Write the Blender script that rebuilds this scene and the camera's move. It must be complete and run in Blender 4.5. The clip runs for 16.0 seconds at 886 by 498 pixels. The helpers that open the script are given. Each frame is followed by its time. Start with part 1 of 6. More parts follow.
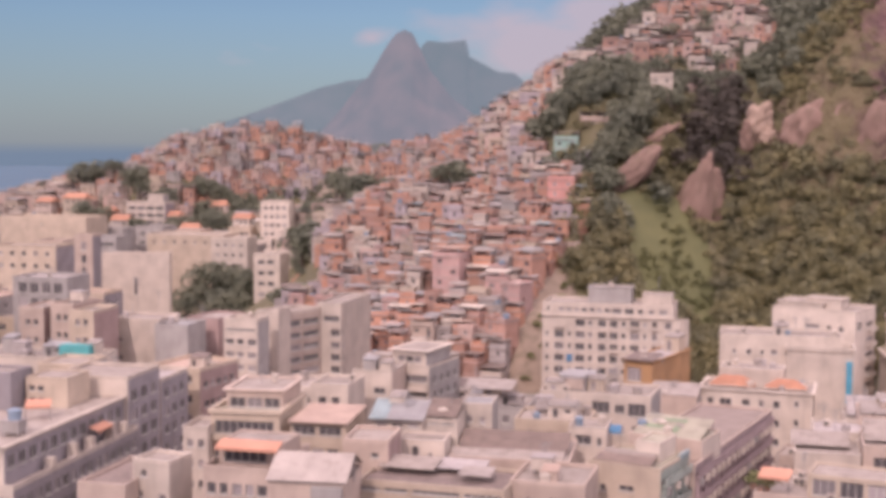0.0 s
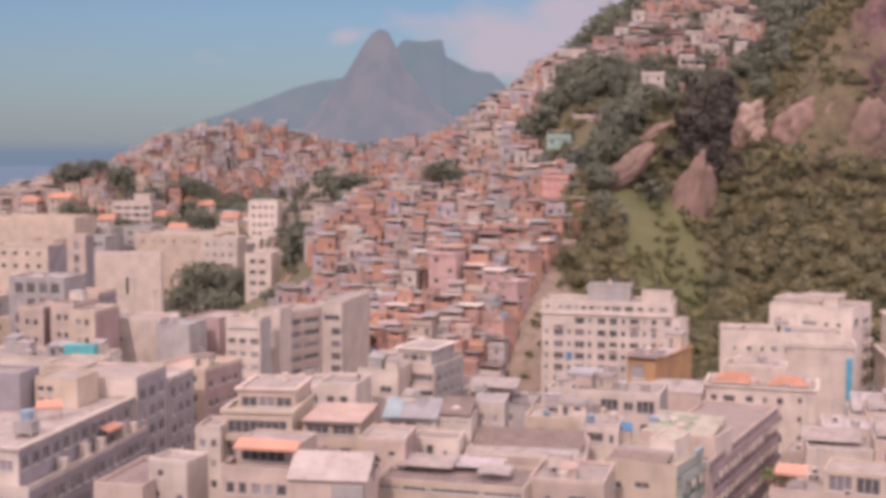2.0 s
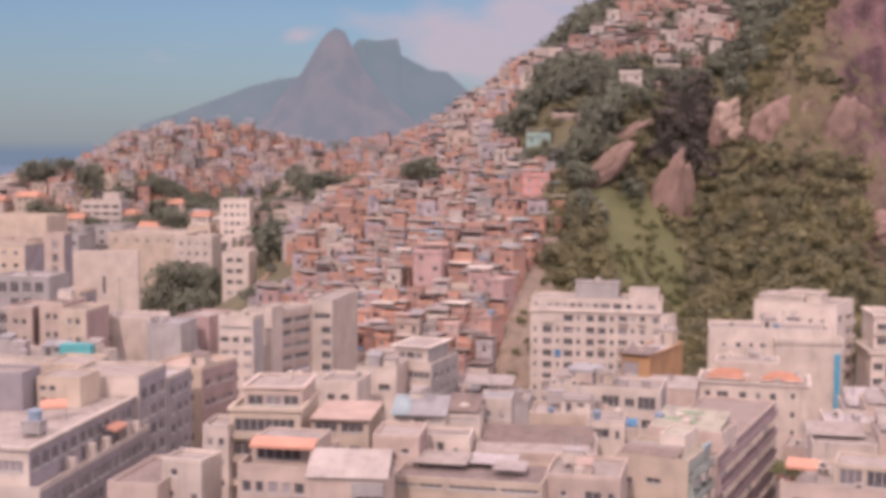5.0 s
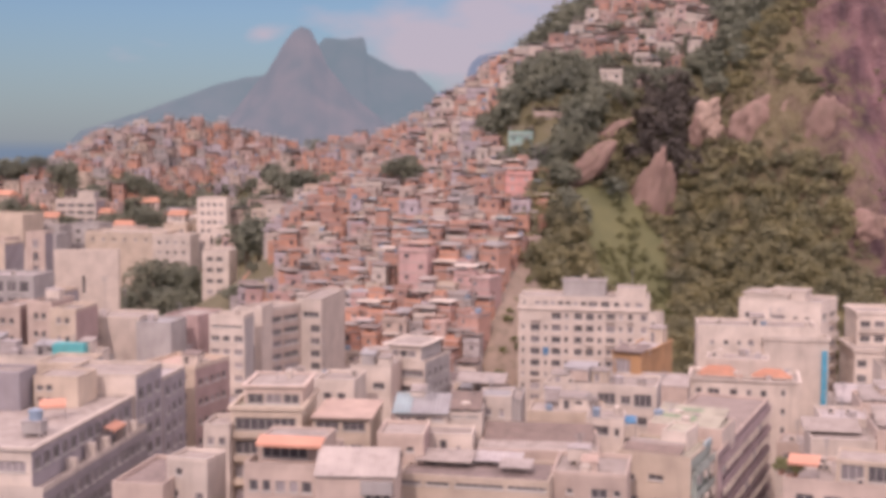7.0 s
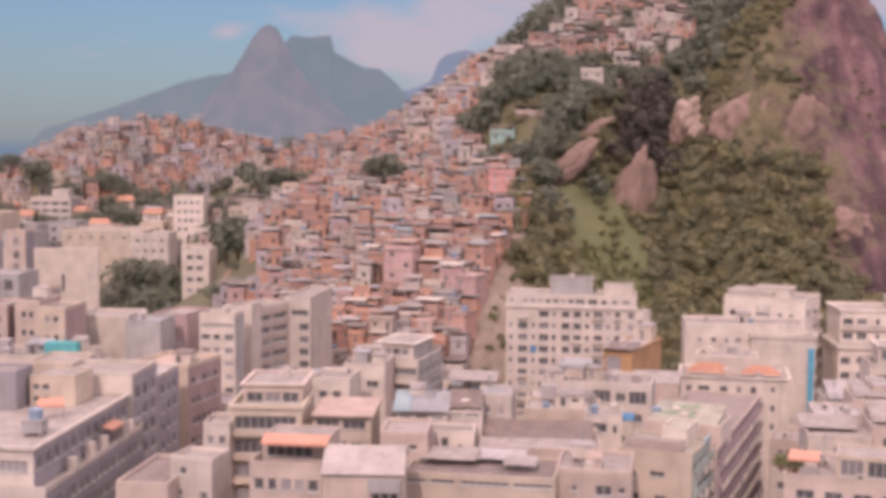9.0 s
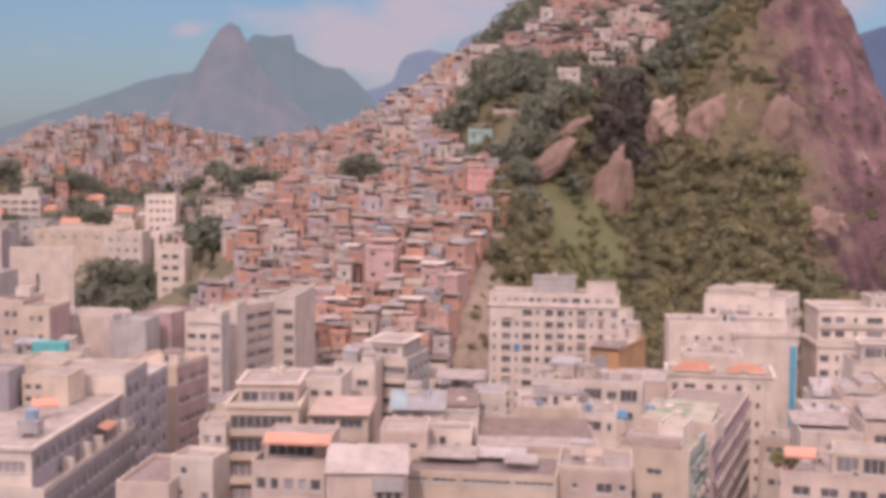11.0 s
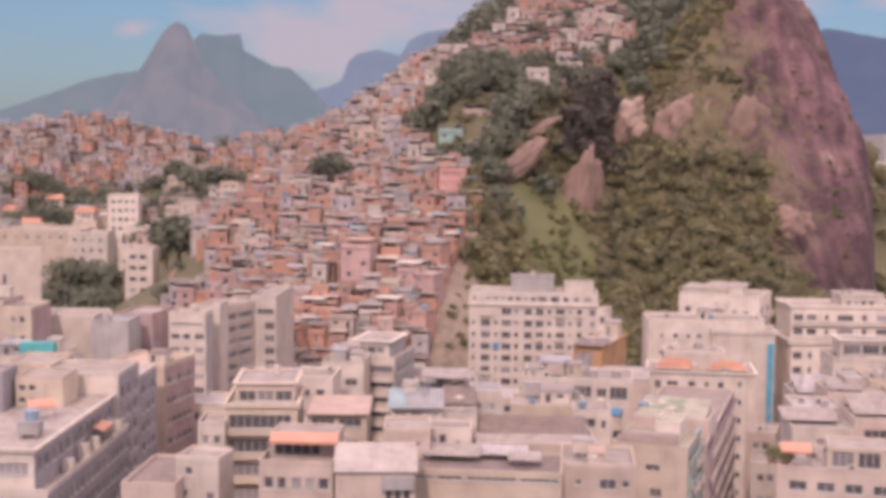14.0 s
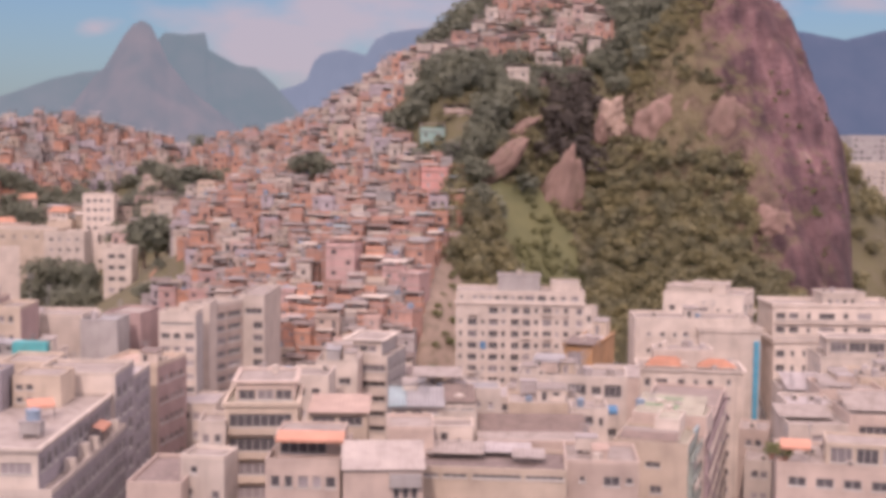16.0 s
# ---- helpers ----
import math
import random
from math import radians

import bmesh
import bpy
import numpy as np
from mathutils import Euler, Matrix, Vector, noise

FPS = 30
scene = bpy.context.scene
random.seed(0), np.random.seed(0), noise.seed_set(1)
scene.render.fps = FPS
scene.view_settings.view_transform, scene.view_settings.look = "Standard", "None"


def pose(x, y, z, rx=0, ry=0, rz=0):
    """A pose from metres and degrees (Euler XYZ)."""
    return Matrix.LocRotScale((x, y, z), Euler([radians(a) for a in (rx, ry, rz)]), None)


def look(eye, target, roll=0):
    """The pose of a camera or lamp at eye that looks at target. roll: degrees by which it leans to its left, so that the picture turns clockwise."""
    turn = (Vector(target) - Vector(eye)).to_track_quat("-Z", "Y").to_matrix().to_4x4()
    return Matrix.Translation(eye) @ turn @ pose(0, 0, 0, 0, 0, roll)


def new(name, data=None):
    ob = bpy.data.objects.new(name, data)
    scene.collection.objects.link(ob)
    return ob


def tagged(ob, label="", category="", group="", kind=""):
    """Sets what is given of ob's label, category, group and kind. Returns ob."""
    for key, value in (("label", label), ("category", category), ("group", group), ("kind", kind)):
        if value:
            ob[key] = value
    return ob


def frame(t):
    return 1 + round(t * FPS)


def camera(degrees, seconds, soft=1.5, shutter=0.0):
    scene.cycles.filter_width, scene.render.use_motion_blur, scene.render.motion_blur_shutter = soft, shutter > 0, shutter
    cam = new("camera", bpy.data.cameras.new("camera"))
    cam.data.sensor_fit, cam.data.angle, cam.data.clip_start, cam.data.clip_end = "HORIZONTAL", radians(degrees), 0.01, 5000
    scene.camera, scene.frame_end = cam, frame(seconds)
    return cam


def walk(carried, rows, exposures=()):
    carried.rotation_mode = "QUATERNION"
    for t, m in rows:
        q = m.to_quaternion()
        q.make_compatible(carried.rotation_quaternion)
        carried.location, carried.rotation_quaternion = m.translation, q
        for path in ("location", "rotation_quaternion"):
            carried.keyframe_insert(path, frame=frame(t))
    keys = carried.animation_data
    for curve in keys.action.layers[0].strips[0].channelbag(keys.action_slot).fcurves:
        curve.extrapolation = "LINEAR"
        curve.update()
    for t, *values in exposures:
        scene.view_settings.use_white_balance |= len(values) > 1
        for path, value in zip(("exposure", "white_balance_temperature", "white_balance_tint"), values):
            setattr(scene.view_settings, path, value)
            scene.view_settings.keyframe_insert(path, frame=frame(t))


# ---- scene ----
cam = camera(38.0, 16.0, soft=4.7)
PATH = [
    (0, (-0.244, -1.387, 80.434), (-0.245, 0.607, 80.277), 0.3),
    (0.5, (-1.416, -1.325, 80.401), (-1.406, 0.669, 80.244), 0.3),
    (1, (-2.493, -1.332, 80.334), (-2.474, 0.662, 80.177), 0.2),
    (1.5, (-3.607, -1.276, 80.291), (-3.579, 0.717, 80.133), 0.2),
    (2, (-4.767, -1.155, 80.264), (-4.73, 0.839, 80.106), 0.2),
    (2.5, (-5.823, -1.156, 80.23), (-5.776, 0.837, 80.072), 0.2),
    (3, (-6.963, -0.991, 80.184), (-6.906, 1.002, 80.025), 0.2),
    (3.5, (-8.036, -0.983, 80.146), (-7.968, 1.01, 79.987), 0.2),
    (4, (-9.185, -0.944, 80.076), (-9.104, 1.048, 79.917), 0.2),
    (6.5, (-14.512, -0.484, 79.798), (-14.363, 1.504, 79.639), 0.3),
    (7, (-15.668, -0.401, 79.781), (-15.506, 1.585, 79.621), 0.3),
    (7.5, (-16.663, -0.342, 79.767), (-16.489, 1.644, 79.606), 0.3),
    (8, (-17.759, -0.199, 79.744), (-17.571, 1.785, 79.583), 0.3),
    (8.5, (-18.701, -0.085, 79.666), (-18.501, 1.898, 79.505), 0.3),
    (9, (-19.814, 0.025, 79.658), (-19.599, 2.007, 79.496), 0.4),
    (11.5, (-25.03, 0.645, 79.46), (-24.742, 2.618, 79.299), 0.5),
    (12, (-26.031, 0.642, 79.449), (-25.73, 2.613, 79.289), 0.5),
    (12.5, (-27.033, 0.828, 79.429), (-26.717, 2.796, 79.268), 0.6),
    (13, (-28.069, 0.901, 79.39), (-27.738, 2.867, 79.229), 0.6),
    (13.5, (-29.062, 1.085, 79.315), (-28.718, 3.049, 79.155), 0.6),
    (14, (-30.157, 1.197, 79.269), (-29.801, 3.159, 79.108), 0.6),
    (14.5, (-31.158, 1.399, 79.202), (-30.788, 3.358, 79.042), 0.6),
    (15, (-32.224, 1.633, 79.104), (-31.84, 3.589, 78.945), 0.7),
    (15.5, (-33.327, 1.791, 79.053), (-32.93, 3.745, 78.893), 0.7),
    (16, (-34.419, 1.897, 78.984), (-34.009, 3.848, 78.824), 0.7),
]
walk(cam, [(t, look(eye, goal, roll)) for t, eye, goal, roll in PATH], [(0.0, 0.53, 6450, 33)])

# ---- world, sun ----
SUN_ELEVATION = 41.0   # the sun stands high, behind the camera and a little to its left
world = bpy.data.worlds.new("sky")
scene.world = world
world.use_nodes = True
wn, wl = world.node_tree.nodes, world.node_tree.links
wn.clear()
w_out, w_bg, w_sky = wn.new("ShaderNodeOutputWorld"), wn.new("ShaderNodeBackground"), wn.new("ShaderNodeTexSky")
w_sky.sky_type, w_sky.sun_disc = "NISHITA", False
w_sky.sun_elevation, w_sky.sun_rotation = radians(SUN_ELEVATION), radians(200)
w_sky.dust_density, w_sky.air_density, w_sky.ozone_density = 0.1, 1.0, 3.5
w_co, w_sep = wn.new("ShaderNodeTexCoord"), wn.new("ShaderNodeSeparateXYZ")
wl.new(w_co.outputs["Generated"], w_sep.inputs[0])
# clouds: thicker towards the hill, thin over the sea
w_map = wn.new("ShaderNodeMapping")
w_map.inputs["Scale"].default_value = (7.0, 7.0, 19.0)
w_map.inputs["Location"].default_value = (1.3, 0.4, 0.2)
w_noise = wn.new("ShaderNodeTexNoise")
w_noise.inputs["Scale"].default_value, w_noise.inputs["Detail"].default_value = 1.3, 6.0
w_noise.inputs["Roughness"].default_value = 0.52
wl.new(w_co.outputs["Generated"], w_map.inputs[0])
wl.new(w_map.outputs[0], w_noise.inputs["Vector"])
w_side = wn.new("ShaderNodeMapRange")
w_side.inputs["From Min"].default_value, w_side.inputs["From Max"].default_value = -0.10, 0.05
w_side.inputs["To Min"].default_value, w_side.inputs["To Max"].default_value = -0.20, 0.05
wl.new(w_sep.outputs[0], w_side.inputs["Value"])
w_add = wn.new("ShaderNodeMath")
wl.new(w_noise.outputs["Fac"], w_add.inputs[0])
wl.new(w_side.outputs[0], w_add.inputs[1])
# extra cloud added higher than the view reaches, for more fill light
w_high = wn.new("ShaderNodeMapRange")
w_high.inputs["From Min"].default_value, w_high.inputs["From Max"].default_value = 0.13, 0.45
w_high.inputs["To Max"].default_value = 0.22
wl.new(w_sep.outputs[2], w_high.inputs["Value"])
w_sum = wn.new("ShaderNodeMath")
wl.new(w_add.outputs[0], w_sum.inputs[0])
wl.new(w_high.outputs[0], w_sum.inputs[1])
w_ramp = wn.new("ShaderNodeValToRGB")
w_ramp.color_ramp.elements[0].position, w_ramp.color_ramp.elements[1].position = 0.45, 0.68
w_ramp.color_ramp.elements[1].color = (0.85, 0.85, 0.85, 1)
# one small heap of cloud beside the twin peak, another over the pass
w_last = w_sum
for heap_x, heap_z, heap_w, heap_h, heap_much in ((-0.056, 0.083, 0.030, 0.014, 0.42), (0.085, 0.070, 0.060, 0.022, 0.26), (0.40, 0.105, 0.12, 0.018, 0.2)):
    w_heap, w_far, w_thick, w_pile = wn.new("ShaderNodeMapping"), wn.new("ShaderNodeVectorMath"), wn.new("ShaderNodeMapRange"), wn.new("ShaderNodeMath")
    w_heap.inputs["Scale"].default_value = (1 / heap_w, 0.0, 1 / heap_h)
    w_heap.inputs["Location"].default_value = (-heap_x / heap_w, 0.0, -heap_z / heap_h)
    wl.new(w_co.outputs["Generated"], w_heap.inputs[0])
    w_far.operation = "LENGTH"
    wl.new(w_heap.outputs[0], w_far.inputs[0])
    w_thick.inputs["From Min"].default_value, w_thick.inputs["From Max"].default_value = 1.0, 0.0
    w_thick.inputs["To Max"].default_value = heap_much
    wl.new(w_far.outputs["Value"], w_thick.inputs["Value"])
    wl.new(w_last.outputs[0], w_pile.inputs[0])
    wl.new(w_thick.outputs[0], w_pile.inputs[1])
    w_last = w_pile
wl.new(w_last.outputs[0], w_ramp.inputs[0])
w_mix = wn.new("ShaderNodeMixRGB")
w_mix.inputs[2].default_value = (4.1, 3.86, 3.98, 1)
wl.new(w_ramp.outputs[0], w_mix.inputs[0])
w_tint = wn.new("ShaderNodeMixRGB")
w_tint.blend_type, w_tint.inputs[0].default_value = "MULTIPLY", 1.0
w_tint.inputs[2].default_value = (0.43, 0.515, 0.515, 1)
wl.new(w_sky.outputs[0], w_tint.inputs[1])
w_hor = wn.new("ShaderNodeMixRGB")     # blue haze over the sea
w_hor.inputs[2].default_value = (1.48, 2.06, 2.40, 1)
w_hfac = wn.new("ShaderNodeMapRange")
w_hfac.inputs["From Min"].default_value, w_hfac.inputs["From Max"].default_value = 0.10, 0.0
w_hfac.inputs["To Max"].default_value = 0.75
wl.new(w_sep.outputs[2], w_hfac.inputs["Value"])
wl.new(w_hfac.outputs[0], w_hor.inputs[0])
wl.new(w_tint.outputs[0], w_hor.inputs[1])
wl.new(w_hor.outputs[0], w_mix.inputs[1])
# the open sea beyond the last land
w_sea = wn.new("ShaderNodeMixRGB")
w_sea.inputs[2].default_value = (1.4, 2.1, 2.6, 1)
w_low = wn.new("ShaderNodeMapRange")
w_low.inputs["From Min"].default_value, w_low.inputs["From Max"].default_value = 0.003, -0.006
wl.new(w_sep.outputs[2], w_low.inputs["Value"])
wl.new(w_low.outputs[0], w_sea.inputs[0])
wl.new(w_mix.outputs[0], w_sea.inputs[1])
# an added bright veil overhead, above all that is seen, to lift the shade
w_fill = wn.new("ShaderNodeMixRGB")
w_fill.inputs[2].default_value = (15.8, 13.9, 13.2, 1)
w_over = wn.new("ShaderNodeMapRange")
w_over.inputs["From Min"].default_value, w_over.inputs["From Max"].default_value = 0.14, 0.5
w_over.inputs["To Max"].default_value = 0.8
wl.new(w_sep.outputs[2], w_over.inputs["Value"])
wl.new(w_over.outputs[0], w_fill.inputs[0])
wl.new(w_sea.outputs[0], w_fill.inputs[1])
wl.new(w_fill.outputs[0], w_bg.inputs[0])
w_bg.inputs[1].default_value = 0.085
wl.new(w_bg.outputs[0], w_out.inputs[0])

sun_data = bpy.data.lights.new("sun", "SUN")
sun_data.energy, sun_data.angle, sun_data.color = 1.55, radians(0.8), (1.0, 0.85, 0.69)
sun = new("sun", sun_data)
SUN_FROM = Vector((-0.36, -0.93, 0.0)).normalized() * math.cos(radians(SUN_ELEVATION)) + Vector((0, 0, math.sin(radians(SUN_ELEVATION))))
sun.matrix_world = look(SUN_FROM * 300, (0, 0, 0))


# ---- materials ----
def material(name, rgb, rough=0.85, metal=0.0, vary=0.12, stain=0.35, scale=1.0, bump=0.15, streak=True, dirt=(0.16, 0.13, 0.11), alpha_random=True):
    """A weathered surface: colour shifts from thing to thing, blotches, run-down stains and a fine grain."""
    m = bpy.data.materials.new(name)
    m.use_nodes = True
    n, l = m.node_tree.nodes, m.node_tree.links
    b = n["Principled BSDF"]
    b.inputs["Roughness"].default_value, b.inputs["Metallic"].default_value = rough, metal
    co = n.new("ShaderNodeTexCoord")
    big, fine, run = n.new("ShaderNodeTexNoise"), n.new("ShaderNodeTexNoise"), n.new("ShaderNodeTexNoise")
    big.inputs["Scale"].default_value, big.inputs["Detail"].default_value = 0.35 * scale, 5
    fine.inputs["Scale"].default_value, fine.inputs["Detail"].default_value = 6.0 * scale, 3
    run.inputs["Scale"].default_value, run.inputs["Detail"].default_value = 1.0 * scale, 6
    place = n.new("ShaderNodeMapping")
    place.inputs["Scale"].default_value = (0.9, 0.9, 0.22 if streak else 1.7)
    l.new(co.outputs["Object"], place.inputs[0])
    l.new(place.outputs[0], run.inputs["Vector"])
    for t in (big, fine):
        l.new(co.outputs["Object"], t.inputs["Vector"])
    info, hsv = n.new("ShaderNodeObjectInfo"), n.new("ShaderNodeHueSaturation")
    shift = n.new("ShaderNodeMapRange")
    shift.inputs["To Min"].default_value, shift.inputs["To Max"].default_value = 1 - vary, 1 + vary
    l.new(info.outputs["Random"], shift.inputs["Value"])
    l.new(shift.outputs[0], hsv.inputs["Value"])
    hsv.inputs["Color"].default_value = (*rgb, 1)
    ramp = n.new("ShaderNodeValToRGB")
    ramp.color_ramp.elements[0].position, ramp.color_ramp.elements[1].position = 0.48, 0.80
    ramp.color_ramp.elements[1].color = (stain, stain, stain, 1)
    l.new(run.outputs["Fac"], ramp.inputs[0])
    dirty = n.new("ShaderNodeMixRGB")
    dirty.inputs[2].default_value = (*dirt, 1)
    l.new(ramp.outputs[0], dirty.inputs[0])
    l.new(hsv.outputs[0], dirty.inputs[1])
    blotch = n.new("ShaderNodeMapRange")
    blotch.inputs["From Min"].default_value, blotch.inputs["From Max"].default_value = 0.3, 0.7
    blotch.inputs["To Min"].default_value, blotch.inputs["To Max"].default_value = 0.84, 1.1
    l.new(big.outputs["Fac"], blotch.inputs["Value"])
    last = n.new("ShaderNodeMixRGB")
    last.blend_type, last.inputs[0].default_value = "MULTIPLY", 1.0
    l.new(dirty.outputs[0], last.inputs[1])
    l.new(blotch.outputs[0], last.inputs[2])
    l.new(last.outputs[0], b.inputs["Base Color"])
    if bump:
        bp = n.new("ShaderNodeBump")
        bp.inputs["Strength"].default_value, bp.inputs["Distance"].default_value = bump, 0.05
        l.new(fine.outputs["Fac"], bp.inputs["Height"])
        l.new(bp.outputs[0], b.inputs["Normal"])
    return m


def leaf_material(name, dark, light, scale=0.12):
    """Foliage: every leaf clump its own shade, whole crowns lighter or darker."""
    m = bpy.data.materials.new(name)
    m.use_nodes = True
    n, l = m.node_tree.nodes, m.node_tree.links
    b = n["Principled BSDF"]
    b.inputs["Roughness"].default_value = 0.7
    geo, info, co = n.new("ShaderNodeNewGeometry"), n.new("ShaderNodeObjectInfo"), n.new("ShaderNodeTexCoord")
    tone = n.new("ShaderNodeTexNoise")
    tone.inputs["Scale"].default_value, tone.inputs["Detail"].default_value = scale, 2
    l.new(geo.outputs["Position"], tone.inputs["Vector"])
    mix = n.new("ShaderNodeMath")
    mix.operation = "MULTIPLY_ADD"
    mix.inputs[1].default_value = 0.45
    l.new(geo.outputs["Random Per Island"], mix.inputs[0])
    sub = n.new("ShaderNodeMapRange")
    sub.inputs["From Min"].default_value, sub.inputs["From Max"].default_value = 0.34, 0.68
    sub.inputs["To Min"].default_value, sub.inputs["To Max"].default_value = -0.1, 0.6
    l.new(tone.outputs["Fac"], sub.inputs["Value"])
    l.new(sub.outputs[0], mix.inputs[2])
    ramp = n.new("ShaderNodeValToRGB")
    ramp.color_ramp.elements[0].color, ramp.color_ramp.elements[1].color = (*dark, 1), (*light, 1)
    l.new(mix.outputs[0], ramp.inputs[0])
    l.new(ramp.outputs[0], b.inputs["Base Color"])
    thin, both = n.new("ShaderNodeBsdfTranslucent"), n.new("ShaderNodeMixShader")
    l.new(ramp.outputs[0], thin.inputs["Color"])
    both.inputs[0].default_value = 0.38
    l.new(b.outputs[0], both.inputs[1])
    l.new(thin.outputs[0], both.inputs[2])
    l.new(both.outputs[0], n["Material Output"].inputs["Surface"])
    return m


def glass_material(name, rgb, rough):
    m = bpy.data.materials.new(name)
    m.use_nodes = True
    n, l = m.node_tree.nodes, m.node_tree.links
    b = n["Principled BSDF"]
    b.inputs["Roughness"].default_value = rough
    info, ramp = n.new("ShaderNodeObjectInfo"), n.new("ShaderNodeValToRGB")
    ramp.color_ramp.elements[0].color = (*rgb, 1)
    ramp.color_ramp.elements[1].color = (rgb[0] * 4, rgb[1] * 3.8, rgb[2] * 3.6, 1)
    ramp.color_ramp.elements[0].position = 0.55
    l.new(info.outputs["Random"], ramp.inputs[0])
    l.new(ramp.outputs[0], b.inputs["Base Color"])
    return m


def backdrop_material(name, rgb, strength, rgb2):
    """Far land as a backdrop: the haze before it is painted in as a mottled glow, over a little of its own colour."""
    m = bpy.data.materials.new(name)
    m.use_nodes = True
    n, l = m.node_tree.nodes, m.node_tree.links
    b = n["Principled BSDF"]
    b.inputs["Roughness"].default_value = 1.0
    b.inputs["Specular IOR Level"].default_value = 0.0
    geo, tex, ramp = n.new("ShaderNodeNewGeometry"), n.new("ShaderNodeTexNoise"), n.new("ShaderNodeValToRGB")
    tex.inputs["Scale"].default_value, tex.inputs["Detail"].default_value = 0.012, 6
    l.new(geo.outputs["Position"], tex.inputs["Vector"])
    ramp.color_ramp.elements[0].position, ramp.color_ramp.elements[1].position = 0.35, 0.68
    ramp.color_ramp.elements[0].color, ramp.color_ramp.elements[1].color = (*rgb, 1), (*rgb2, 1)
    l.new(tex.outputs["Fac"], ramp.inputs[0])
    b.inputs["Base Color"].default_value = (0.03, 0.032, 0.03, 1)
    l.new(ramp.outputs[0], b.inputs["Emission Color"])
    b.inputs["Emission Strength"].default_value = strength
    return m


WHITE = material("white_plaster", (0.54, 0.476, 0.42), stain=0.26)
BRIGHT = material("fresh_white_plaster", (0.59, 0.518, 0.457), stain=0.14)
CREAM = material("cream_plaster", (0.496, 0.416, 0.336), stain=0.2)
PALE = material("pale_pink_plaster", (0.48, 0.392, 0.340), stain=0.19)
# two greys: plaster, and shade painted onto right-hand walls of white blocks
GREY = material("grey_plaster_and_shaded_sides", (0.354, 0.336, 0.327), stain=0.3)
SLATE = material("slate_grey_and_shaded_sides", (0.29, 0.27, 0.29), stain=0.28)
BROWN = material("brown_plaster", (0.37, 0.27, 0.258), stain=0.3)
OCHRE = material("ochre_plaster", (0.45, 0.265, 0.135), stain=0.3)
CONCRETE = material("weathered_concrete", (0.40, 0.365, 0.36), stain=0.65, streak=False)
ROOFTOP = material("pale_roof_screed", (0.325, 0.284, 0.258), stain=0.8, streak=False, scale=1.1)
DARKROOF = material("old_dark_fibre_cement", (0.19, 0.150, 0.137), stain=0.85, streak=False, scale=1.6, dirt=(0.33, 0.27, 0.24))
FIBRE = material("fibre_cement_sheet", (0.315, 0.28, 0.262), stain=0.65, streak=False)
METAL = material("dull_sheet_metal", (0.33, 0.325, 0.33), rough=0.5, metal=0.3, stain=0.4, streak=False)
ORANGE = material("orange_tiles", (0.47, 0.235, 0.155), stain=0.4, streak=False)
AWNING = material("orange_awning_cloth", (0.53, 0.27, 0.19), stain=0.15)
PINKROOF = material("pink_sheet_roof", (0.42, 0.315, 0.265), stain=0.35, streak=False)
BLUESHEET = material("faded_blue_sheet", (0.27, 0.345, 0.365), stain=0.3, streak=False)
BLUE = material("bright_blue_paint", (0.08, 0.22, 0.38), stain=0.15)
TANKBLUE = material("blue_tank_plastic", (0.21, 0.285, 0.37), rough=0.45, stain=0.1)
TEAL = material("teal_paint", (0.08, 0.38, 0.40), stain=0.15)
MINT = material("mint_plaster", (0.27, 0.42, 0.375), stain=0.3)
ROSE = material("rose_plaster", (0.64, 0.335, 0.30), stain=0.2)
YELLOW = material("yellow_plaster", (0.62, 0.40, 0.14), stain=0.2)
BRICK = material("hollow_brick", (0.53, 0.305, 0.235), stain=0.32, vary=0.22, scale=1.4)
BRICKDARK = material("sooty_brick", (0.49, 0.325, 0.305), stain=0.4, vary=0.2, scale=1.4)
BRICKPALE = material("limewashed_brick", (0.56, 0.42, 0.375), stain=0.4, vary=0.18, scale=1.4)
BRICKORANGE = material("orange_hollow_brick", (0.55, 0.297, 0.212), stain=0.3, vary=0.2, scale=1.4)
BRICKBROWN = material("brown_weathered_brick", (0.42, 0.255, 0.21), stain=0.4, vary=0.2, scale=1.4)
LILAC = material("lilac_grey_render", (0.45, 0.40, 0.43), stain=0.35)
PALESHEET = material("pale_fibre_sheet", (0.40, 0.352, 0.325), stain=0.45, streak=False)
OLDTILE = material("mossy_brown_roof_tiles", (0.215, 0.165, 0.143), stain=0.8, streak=False, scale=1.5, dirt=(0.115, 0.095, 0.085), bump=0.5)
OLDROOF = material("old_brown_roof_screed", (0.25, 0.205, 0.185), stain=0.6, streak=False)
GREENROOF = material("green_painted_screed", (0.375, 0.355, 0.285), stain=0.5, streak=False)
GREENPAINT = material("green_roof_paint", (0.21, 0.29, 0.19), stain=0.35, streak=False)
GREENFACADE = material("grey_green_facade", (0.33, 0.38, 0.345), stain=0.35)
FRAME = material("window_frame_paint", (0.55, 0.53, 0.50), stain=0.1, bump=0)
RAIL = material("dark_iron", (0.08, 0.08, 0.085), rough=0.6, stain=0.2, bump=0)
GLASS = glass_material("window_glass", (0.095, 0.09, 0.098), 0.15)
BARK = material("bark", (0.13, 0.10, 0.08), stain=0.3)
LEAF = leaf_material("forest_leaves", (0.168, 0.168, 0.110), (0.342, 0.306, 0.156), 0.16)
LEAFDARK = leaf_material("dark_leaves", (0.138, 0.154, 0.117), (0.240, 0.252, 0.182))
# leaves darkened to paint in the cast shadow over the gully
LEAFSHADE = leaf_material("gully_shade_leaves", (0.088, 0.076, 0.068), (0.138, 0.120, 0.100))
